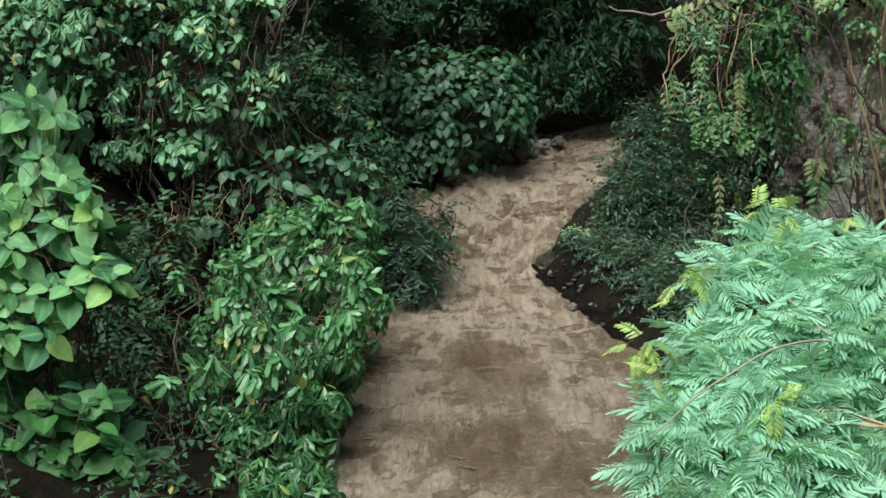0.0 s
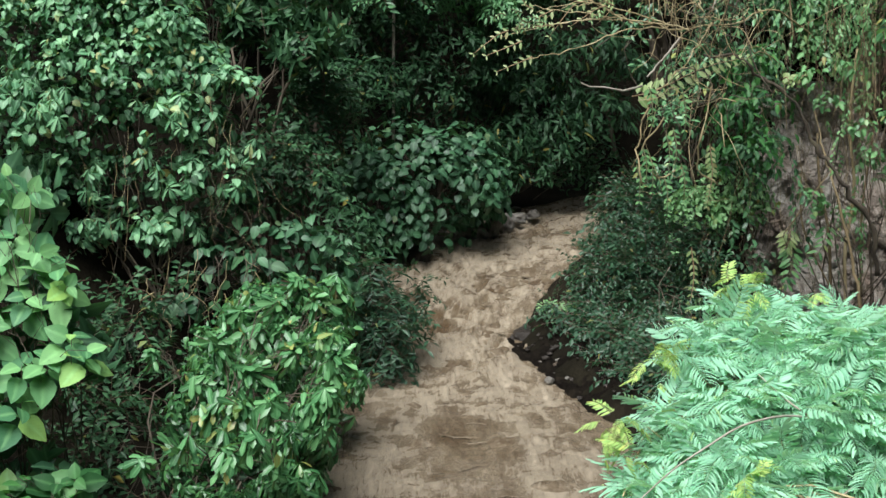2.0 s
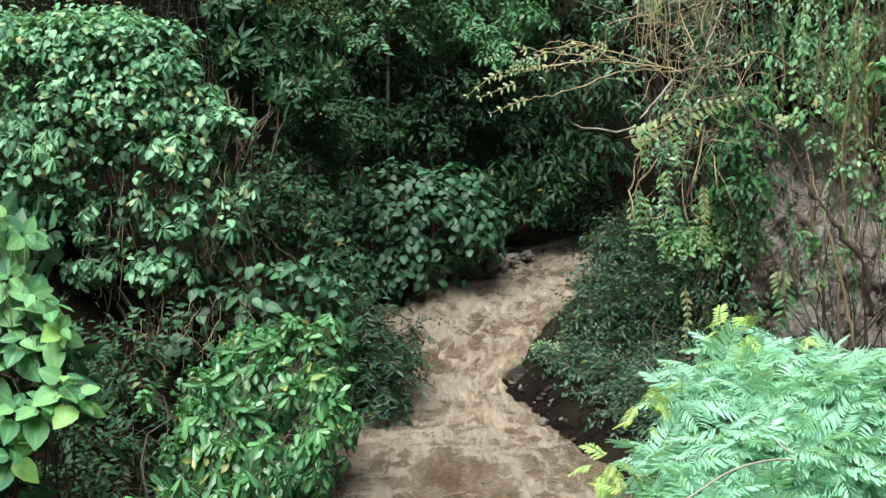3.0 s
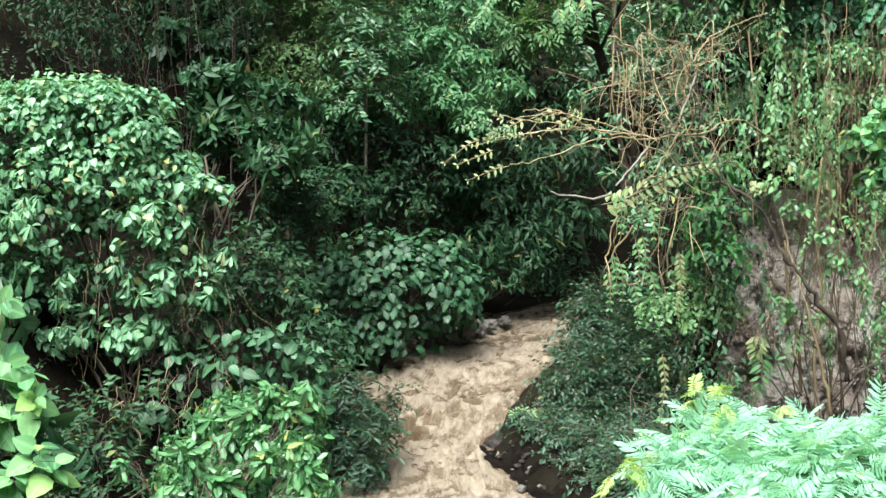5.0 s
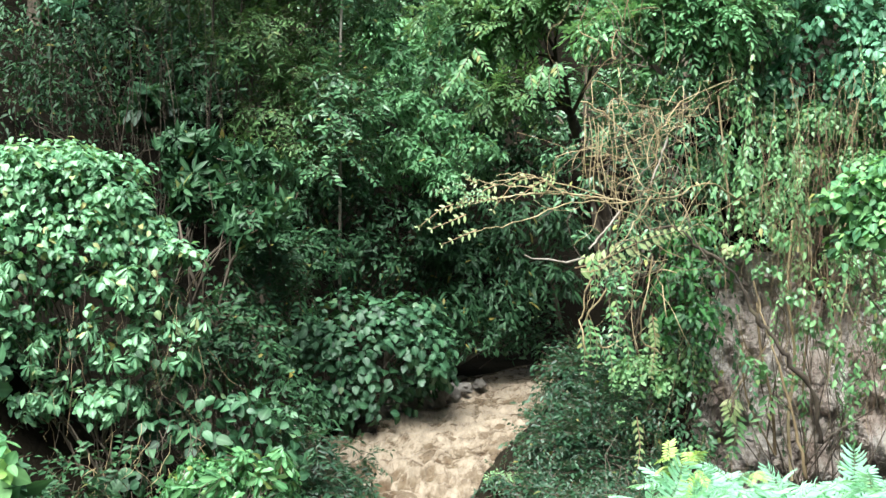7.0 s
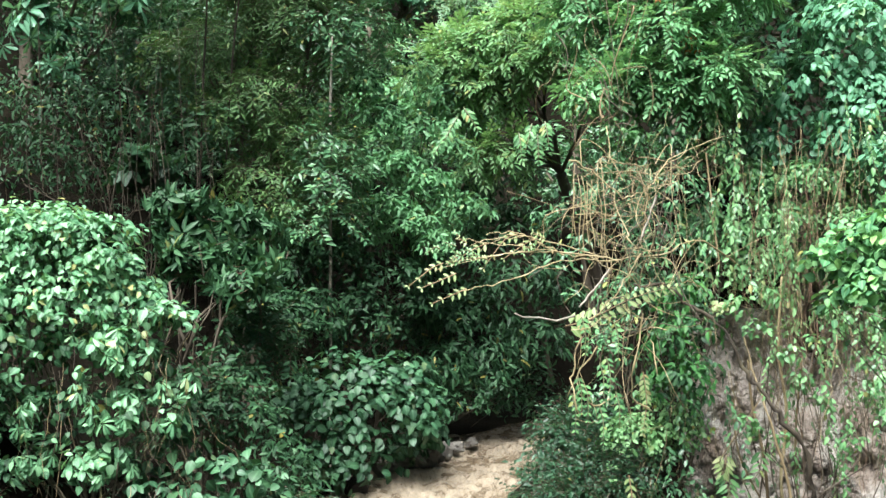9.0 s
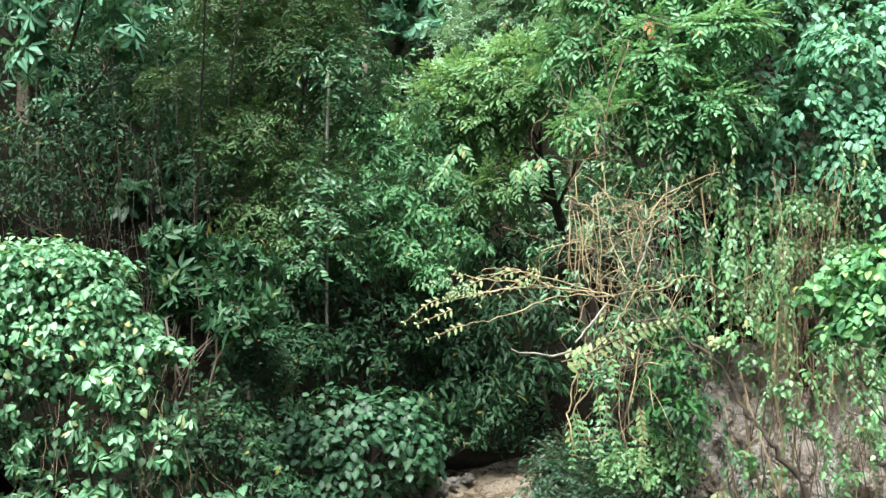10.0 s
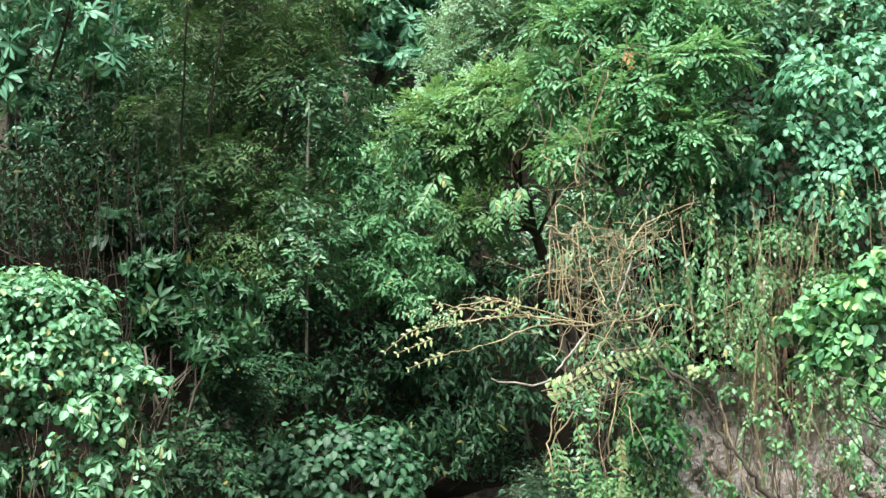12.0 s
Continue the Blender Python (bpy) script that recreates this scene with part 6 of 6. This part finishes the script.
roots = []
for k in range(150):
    x = 3.5 + 3.6 * rng.random()
    top = 2.0 + 3.2 * rng.random()
    roots.append(strand((x, 14.15 + 0.9 * rng.random(), top), 0.6 + 1.6 * rng.random(), rng, 0.002 + 0.003 * rng.random() ** 3, 0.2))
for form in roots[:80]:
    part("hanging_root", form, DRY_VINE if rng.random() < 0.55 else ROOT, wall_plants)
part("root_mass", merged(roots[80:]), ROOT, wall_plants, kind="stuff")
for x, y, top, length, width, count in ((4.69, 13.95, 4.57, 1.78, 0.13, 10), (5.00, 13.95, 4.50, 1.35, 0.12, 6), (5.27, 13.9, 4.55, 0.98, 0.10, 5), (4.58, 13.95, 2.92, 1.10, 0.10, 5), (4.27, 14.0, 3.66, 0.98, 0.10, 7), (4.77, 13.9, 2.79, 1.45, 0.10, 4)):
    for k in range(count):
        part("hanging_root", strand((x + rng.normal(0, width), y + rng.normal(0, 0.1), top + rng.normal(0, 0.15)), length * rng.uniform(0.6, 1.15), rng, 0.002 + 0.003 * rng.random() ** 3, 0.14, 13), (ROOT, DRY_VINE, ROOT)[k % 3], wall_plants)
for k in range(70):
    x = rng.choice([4.35, 4.6, 4.8, 4.95, 5.2, 5.5]) + rng.normal(0, 0.1)
    part("hanging_root", strand((x, 14.15 + 0.35 * rng.random(), 3.4 + rng.normal(0, 0.7)), rng.uniform(1.0, 2.6), rng, 0.002 + 0.004 * rng.random() ** 3, 0.16, 13), (RED_ROOT, RED_ROOT, ROOT)[k % 3], wall_plants)
part("root", tube(curve([(4.30, 14.60, 2.53), (4.32, 14.35, 2.18), (4.43, 14.20, 1.71), (4.57, 14.10, 1.06), (4.72, 14.10, 0.39)], 24) + rng.normal(0, 0.008, (24, 3)), np.linspace(0.008, 0.018, 24) * (1 + 0.12 * rng.normal(0, 1, 24)), 9), ROOT, wall_plants, "thick pale root")
for points, mat in (([(4.4, 14.4, 1.35), (4.36, 14.35, 1.15), (4.2, 14.3, 0.92)], LEAF_FRESH), ([(4.02, 14.4, 1.12), (4.02, 14.35, 0.95), (3.96, 14.3, 0.72)], LEAF_FRESH), ([(4.0, 14.4, 1.3), (3.98, 14.35, 1.2), (3.95, 14.35, 1.1)], LEAF_YELLOW)):
    leafy_frond(points, 0.16, 0.05, 7, rng, mat, wall_plants)
for x, z, n in ((2.95, 2.3, 12), (2.78, 1.25, 9)):
    leafy_frond([(x, 13.6, z), (x + 0.02, 13.55, z - 0.3), (x - 0.04, 13.5, z - 0.62)], 0.08, 0.035, n, rng, LEAF_YELLOW, wall_plants, droop=0.5)


def chain(rng, length=0.9, count=22, size=0.078, wide=0.036):
    """A hanging stem with a leaf on each side all the way down; it hangs along +Y."""
    t = np.linspace(0.05, 1, count)
    side = np.where(np.arange(count) % 2, 1.0, -1.0)
    way = np.stack([0.6 * side + rng.normal(0, 0.3, count), 0.9 + rng.normal(0, 0.3, count), rng.normal(0.25, 0.3, count)], 1)
    up = np.stack([rng.normal(0, 0.4, count), rng.normal(-0.5, 0.35, count), np.ones(count)], 1)
    mats = basis(way, up) * (0.5 + 0.75 * rng.random(count))[:, None, None]
    sway = 0.04 * np.sin(t * 5 + rng.random() * 6)
    return merged([scatter(leaf(size, wide, 0.14, 0.3), mats, np.stack([sway, t * length, t * 0], 1)), twig(length, 0.003, 0)])


CHAINS = [chain(rng_of(400 + k), 0.6 + 0.2 * k) for k in range(4)]
for count, low, high, zlow, zhigh, mat, depth in ((170, 3.1, 4.0, 1.2, 4.6, LEAF_DARK_SHADE, 15.0), (80, 3.9, 6.6, 2.6, 5.2, LEAF_FRESH, 14.6), (60, 3.4, 6.9, 1.0, 3.8, LEAF_TREE, 14.7), (120, 3.6, 6.9, 1.2, 4.2, LEAF_FRESH, 14.5), (90, 2.9, 4.2, 0.8, 2.6, LEAF_TREE, 14.3), (110, 5.0, 7.4, 0.6, 4.5, LEAF_FRESH, 14.3), (40, 3.7, 6.6, 2.0, 4.6, LEAF_LIME, 14.1), (40, 3.7, 6.2, 2.0, 4.4, LEAF_FRESH, 14.1), (40, 4.3, 6.8, 1.2, 4.4, LEAF_FRESH, 13.85), (30, 5.2, 6.8, 1.6, 4.4, LEAF_DRAPE, 13.8)):
    places = np.stack([rng.uniform(low, high, count), depth + rng.uniform(-0.2, 0.35, count), rng.uniform(zlow, zhigh, count)], 1)
    clump = 0.65 * value_noise(places[:, 0] * 1.6, places[:, 2] * 0.7, 91) + 0.35 * value_noise(places[:, 0] * 4, places[:, 2] * 2, 93) > 0.42
    clump &= ~((places[:, 0] > 3.78) & (places[:, 0] < 4.4) & (places[:, 2] < 3.7) & (rng.random(count) < 0.85))
    clump &= (places[:, 0] < 4.0) | (places[:, 0] > 5.9) | (places[:, 2] > 3.3) | (rng.random(count) < 0.3)
    places = places[clump]
    n = len(places)
    way = np.array([0, -0.12, -1.0]) + rng.normal(0, 0.15, (n, 3))
    mats = basis(way, np.tile([0.0, -0.8, 0.5], (n, 1)) + rng.normal(0, 0.55, (n, 3))) * rng.uniform(0.6, 1.4, n)[:, None, None]
    which = rng.integers(4, size=n)
    part("foliage", merged([scatter(CHAINS[k], mats[which == k], places[which == k]) for k in range(4) if (which == k).any()]), mat, wall_plants, kind="stuff")

# thin stems in the shade of the far trees
shade = thing("hanging_vine", (-2.2, 15.4, ground_at(-2.2, 15.4)), "thin dark stems hanging in the shade under the trees", "vine")
for x, y, z in zip(rng.uniform(-3.8, -1.6, 26), rng.uniform(14.6, 16.6, 26), rng.uniform(4.8, 7.2, 26)):
    part("stem", strand((x, y + 0.5, z), rng.uniform(1.2, 2.4), rng, 0.004, 0.08), BARK if rng.random() < 0.5 else DARK_BARK, shade)
for x, y, z in zip(rng.uniform(-2.7, -1.3, 36), rng.uniform(11.7, 12.3, 36), rng.uniform(1.0, 1.6, 36)):
    part("stem", strand((x, y, z), rng.uniform(0.3, 0.7), rng, 0.004, 0.15), BARK if rng.random() < 0.5 else DRY_VINE, shade)
for x, y, z in zip(rng.uniform(-2.2, -1.35, 40), rng.uniform(12.6, 13.4, 40), rng.uniform(1.3, 2.4, 40)):
    part("stem", strand((x, y, z), rng.uniform(0.4, 0.9), rng, 0.0026, 0.3), BARK if rng.random() < 0.6 else ROOT, shade)
pole = thing("tree", (-0.22, 17.3, ground_at(-0.22, 17.3)), "slim pale-barked tree trunk in the forest", "tree")
part("trunk", tube(curve([(-0.32, 17.5, ground_at(-0.22, 17.3) - 0.1), (-0.22, 17.3, 5.11), (-0.18, 17.25, 6.05), (-0.17, 17.3, 6.35)], 20), np.linspace(0.022, 0.012, 20), 9), PALE_WOOD, pole)
part("crown", crown([(-0.17, 17.15, 6.48, 0.3), (0.13, 17.2, 6.43, 0.35), (-0.21, 17.0, 4.94, 0.3), (-0.16, 16.9, 4.49, 0.35), (-0.26, 16.8, 3.99, 0.35)], 300, LOOSE, rng, hang=0.6), LEAF_TREE, pole, kind="stuff")
for low_end, high_end in (((-1.40, 17.10, 6.26), (-1.09, 17.10, 7.70)), ((-1.70, 16.90, 6.73), (-1.64, 16.90, 7.66))):
    slim = thing("sapling", (low_end[0], low_end[1], ground_at(low_end[0], low_end[1])), "slim dark leaning sapling in the shade", "sapling")
    foot = (low_end[0] - 0.5, low_end[1] + 1.2, ground_at(low_end[0], low_end[1]) - 0.1)
    above = np.array(high_end) + (np.array(high_end) - np.array(low_end)) * 0.8
    part("stem", tube(curve([foot, low_end, high_end, above], 20) + rng.normal(0, 0.006, (20, 3)), np.linspace(0.014, 0.009, 20), 7), DARK_BARK, slim)
    part("crown", crown([(*above, 0.6)], 60, LOOSE_FAR, rng, hang=0.6), LEAF_DARK_SHADE, slim, kind="stuff")
crown_vines = thing("hanging_vine", (3.3, 14.8, ground_at(3.3, 14.8)), "brown vines trailing through the crowns above the rock", "vine")
for x, top, length in ((2.85, 6.64, 0.88), (2.64, 5.95, 1.26), (3.06, 6.32, 1.51), (2.47, 5.76, 0.94), (2.94, 5.57, 0.95), (3.23, 6.51, 1.01), (2.74, 5.32, 0.88)):
    for k in range(3):
        p = np.array([x + rng.normal(0, 0.12), 14.75 + rng.normal(0, 0.08), top + rng.normal(0, 0.12)])
        part("vine", tube(bent(p, p + np.array([rng.normal(0, 0.22), 0.0, -length * rng.uniform(0.6, 1.1)]), rng, rng.normal(0, 0.2), 0.22, 14), 0.003 + 0.004 * rng.random() ** 2, 4), (ROOT, BARK, ROOT, DARK_BARK, DRY_VINE)[k], crown_vines)


# ---- trees of the wooded slopes ----
def forest_tree(rng, high, wide, mat, sprigs, count, label):
    ob = thing("tree", (0, 0, 0), label, "tree", "trees of the wooded slope")
    top = np.array([rng.normal(0, 0.2), rng.normal(0, 0.2), high])
    part("trunk", tube(bent((0, 0, -0.4), top, rng, 0, 0.03, 8), np.linspace(0.14, 0.05, 8), 8), BARK, ob)
    n = 9
    d = unit(rng.normal(0, 1, (n, 3))) * np.array([wide, wide, high * 0.32])
    lumps = np.concatenate([d * 0.75 + [0, 0, high * 0.72], (wide * (0.35 + 0.25 * rng.random((n, 1))))], 1)
    add_limbs(ob, (0, 0, high * 0.4), lumps[:6], rng, 0.05)
    part("crown", crown(clumps(lumps, 0.5, 5, rng), count, sprigs, rng, hang=0.5, size=(0.8, 1.2)), mat, ob, kind="stuff")
    return ob


models = [
    forest_tree(rng_of(601), 4.2, 1.5, LEAF_TREE, LOOSE_FAR, 285, "leafy forest tree on the wooded slope"),
    forest_tree(rng_of(602), 5.2, 1.4, LEAF_FAR, DROOPING_FAR, 255, "forest tree with drooping mid-green leaves"),
    forest_tree(rng_of(603), 3.4, 1.6, LEAF_DARK_SHADE, LOOSE_FAR, 285, "dark bushy forest tree"),
    forest_tree(rng_of(604), 4.8, 1.3, LEAF_TREE, LOOSE_FAR, 270, "slender forest tree with dense foliage"),
]
rng = rng_of(610)
spots = []
for y in np.arange(22.5, 48, 2.6):
    for x in np.arange(-0.14 * y - 1, 0.24 * y + 1, 2.0 + 0.03 * y):
        spots.append((x + rng.normal(0, 0.4), y + rng.normal(0, 0.5)))
spots += [(-3.2, 22.0), (-5.2, 22.5), (-1.2, 21.2), (7.6, 16.8), (9.5, 15.5), (6.2, 18.2), (4.8, 18.0), (8.5, 18.5)]
spots += [(x, y) for x in (-9, 12) for y in (8, 14, 20, 27, 34)]
# both banks downstream, behind and beside the eye: unseen, added to block skylight
spots += [(x, y) for y in (-4, -8, -12) for x in (-8.5, -5.5, -3.2, 4.0, 6.5, 9.5)] + [(-7, 1), (-8, 4), (8, 1), (7.5, 4.5), (6.2, 7.6), (6.8, 10.2)]
used = 0
for x, y in spots:
    d = np.min(np.hypot(LINE[:, 0] - x, LINE[:, 1] - y) - LINE[:, 2])
    if d < 1.2:
        continue
    m = pose(x, y, ground_at(x, y) - 0.1, 0, 0, 360 * rng.random())
    model = models[int(rng.integers(4))]
    if used < 4:
        models[used].matrix_basis = m
    else:
        copy_thing(model, m)
    used += 1

# ---- low growth over the soil ----
rng = rng_of(620)
p = np.stack([rng.uniform(-6, 7, 3600), rng.uniform(-5, 24, 3600), np.zeros(3600)], 1)
gap = np.full(len(p), 9.0)
for cx, cy, w, z in LINE[::8]:
    gap = np.minimum(gap, np.hypot(p[:, 0] - cx, p[:, 1] - cy) - w)
p = p[(gap > 0.35) & ~((p[:, 0] > 0) & (p[:, 1] < 14.2) & (p[:, 1] > 11) & (gap < 1.2))]
p[:, 2] = bare_ground(p) + 0.05
n = len(p)
mats = basis(rng.normal(0, 0.6, (n, 3)) + [0, 0, 0.5], np.tile([0, -0.3, 1.0], (n, 1))) * rng.uniform(0.8, 1.6, n)[:, None, None]
# ground plants share the leaf colour with shade in it
low = new("undergrowth", mesh_of("undergrowth", merged([scatter(LOOSE_TINY[k], mats[k::4], p[k::4]) for k in range(4)]), LEAF_DARK_SHADE))
tagged(low, "low leafy plants covering the forest soil, shade in their colour", "undergrowth", kind="stuff")

# small ferny tuft beside the boulder, and driftwood on the far bank
rng = rng_of(630)
tuft = thing("fern", (1.45, 14.05, 0.33), "small bright green fern at the water's edge", "fern")
for k in range(9):
    a = 0.7 * k
    tip = np.array([1.45 + 0.2 * math.cos(a), 14.0 + 0.15 * math.sin(a), 0.52 + 0.1 * rng.random()])
    leafy_frond([(1.45, 14.05, 0.33), (np.array([1.45, 14.05, 0.56]) + tip) / 2 + [0, 0, 0.05], tip], 0.07, 0.022, 8, rng, LEAF_LIME, tuft)
for k, (x, y, z, turn) in enumerate(((1.05, 17.95, 0.98, 20), (1.2, 18.15, 1.0, -35), (1.75, 19.15, 1.02, 10), (0.9, 17.8, 1.0, 75))):
    way = np.array([math.cos(math.radians(turn)), math.sin(math.radians(turn)), 0.15])
    stick = thing("driftwood", (x, y, z), "dead stick washed against the far bank", "driftwood", "driftwood on the far bank")
    part("stick", tube(bent(np.array([x, y, z]) - way * 0.25, np.array([x, y, z]) + way * 0.3, rng, 0, 0.1, 9), np.linspace(0.016, 0.007, 9), 6), PALE_WOOD if k % 2 else BARK, stick)

# withered and bright sprays on the trees to the right
spray = thing("leaf_spray", (3.85, 15.0, 5.9), "withered orange leaves hanging in the green crown", "leaves")
for x, y, z in ((3.85, 14.9, 6.0), (3.78, 14.9, 5.93), (3.98, 14.9, 6.42), (3.45, 14.9, 6.5), (3.9, 14.9, 5.85)):
    leafy_frond([(x, y, z), (x + 0.02, y - 0.03, z - 0.08), (x + 0.03, y - 0.04, z - 0.17)], 0.1, 0.045, 3, rng, LEAF_ORANGE, spray, droop=0.6)
spray = thing("leaf_spray", (1.9, 13.4, 4.8), "bright green drooping leaf sprays above the vine tangle", "leaves")
for x, y, z in ((1.82, 13.2, 4.8), (1.95, 13.2, 4.82), (1.88, 13.25, 4.7), (1.18, 14.4, 5.0), (1.1, 14.4, 4.85), (1.25, 14.4, 5.1), (1.7, 13.3, 4.72)):
    d = rng.normal(0, 0.1)
    leafy_frond([(x, y, z), (x + d * 0.6, y - 0.05, z - 0.1), (x + d * 1.4, y - 0.08, z - 0.26)], 0.095, 0.036, 7, rng, LEAF_FRESH, spray, droop=0.4)
spray = thing("leaf_spray", (3.95, 14.45, 2.85), "yellow leaf tuft sprouting from the dark branch", "leaves")
for k in range(5):
    leafy_frond([(3.9, 14.45, 2.9), (3.93 + 0.03 * k, 14.4, 2.92), (3.95 + 0.05 * k, 14.35, 2.9 + 0.03 * (k - 2))], 0.08, 0.05, 3, rng, LEAF_YELLOW, spray)


# ---- what moves: rigid scraps of wave and foam carried down the stream ----
def scrap(long, wide, high, seed):
    """A torn, low crest of muddy water laced with foam, sunk at its ragged rim."""
    u, v = np.meshgrid(np.linspace(-1, 1, 26), np.linspace(-1, 1, 26))
    r = np.hypot(u, v) * 1.1 + 1.1 * fbm(u * 2.2 + seed * 7, v * 2.2, 70, 4)
    body = np.clip(1 - r * r, 0, 1)
    x, y = u * long / 2, v * wide / 2
    rag = chop(y * 3.2 + seed * 3.3, x * 3.2, 80)
    z = high * body**2 * (0.2 + 1.3 * rag) + 0.04 * fbm(x * 12 + seed, y * 12, 71, 4) * body - 0.03 * ramp01(r, 0.2, 1.2) - 0.012
    lace = 0.45 * threads(y * 4 + seed, x * 4, 90, 9) + 0.35 * threads(y * 9 + seed, x * 9, 95, 8)
    return sheet(x, y, z, np.clip(0.2 * rag + lace * ramp01(body, 0.0, 0.5), 0, 1))


def foam_streak(rng):
    """One ragged streak of foam: a wavering ribbon, here broad, there almost torn."""
    n, long = 40, 0.05 + 0.14 * rng.random() ** 2
    t = np.linspace(-1, 1, n)
    wave = 0.13 * long * (np.sin(t * 2.5 + 6 * rng.random()) + 0.5 * np.sin(t * 7 + 6 * rng.random()) + 0.25 * np.sin(t * 17 + 6 * rng.random()))
    wide = (0.004 + 0.03 * rng.random(n) ** 3) * np.sqrt(1 - t**2) + 0.001
    rows = [np.stack([wave + s * wide, t * long, np.full(n, h)], 1) for s, h in ((-1, -0.004), (0, 0.002), (1, -0.004))]
    return sheet(*[np.stack([r[:, c] for r in rows]) for c in range(3)], np.tile(0.6 - 0.3 * np.abs(t), (3, 1)))


def motions():
    rng = rng_of(500)
    waves = [mesh_of("wave", scrap(0.16 + 0.2 * rng.random(), 0.2 + 0.35 * rng.random(), 0.02 + 0.04 * rng.random(), k), WATER) for k in range(20)]
    nets = [mesh_of("foam", foam_streak(rng), WATER) for k in range(30)]
    start = np.interp(5.5, LINE[:, 1], LINE_S)
    total = 400
    for k in range(total):
        if k % 3 == 0:
            ob = new("wave", waves[k // 3 % 20])
            tagged(ob, "low muddy wave laced with pale foam", "wave", "waves on the stream")
        else:
            ob = new("foam", nets[k % 30])
            tagged(ob, "ragged streak of pale foam on muddy water", "foam", "foam on the stream")
        s0 = start + 34 * (k + rng.random()) / total
        lane = rng.uniform(-0.85, 0.85)
        speed, turn, lift = rng.uniform(1.2, 1.7), rng.uniform(-40, 40), rng.uniform(-0.01, 0.015)
        rows = []
        for t in np.arange(0, 12.01, 1.0):
            s = s0 - speed * t
            x, y, w, z = (float(np.interp(s, LINE_S, LINE[:, c])) for c in range(4))
            dx, dy = (float(np.interp(s, LINE_S, LINE_WAY[:, c])) for c in range(2))
            slope = (float(np.interp(s + 0.3, LINE_S, LINE[:, 3])) - float(np.interp(s - 0.3, LINE_S, LINE[:, 3]))) / 0.6
            rows.append((float(t), pose(x + dy * w * lane, y - dx * w * lane, z + lift + 0.02 * math.sin(3 * t + k), 0, -math.degrees(math.atan(slope)), math.degrees(math.atan2(dy, dx)) + turn * math.sin(0.4 * t + k))))
        walk(ob, rows)


motions()
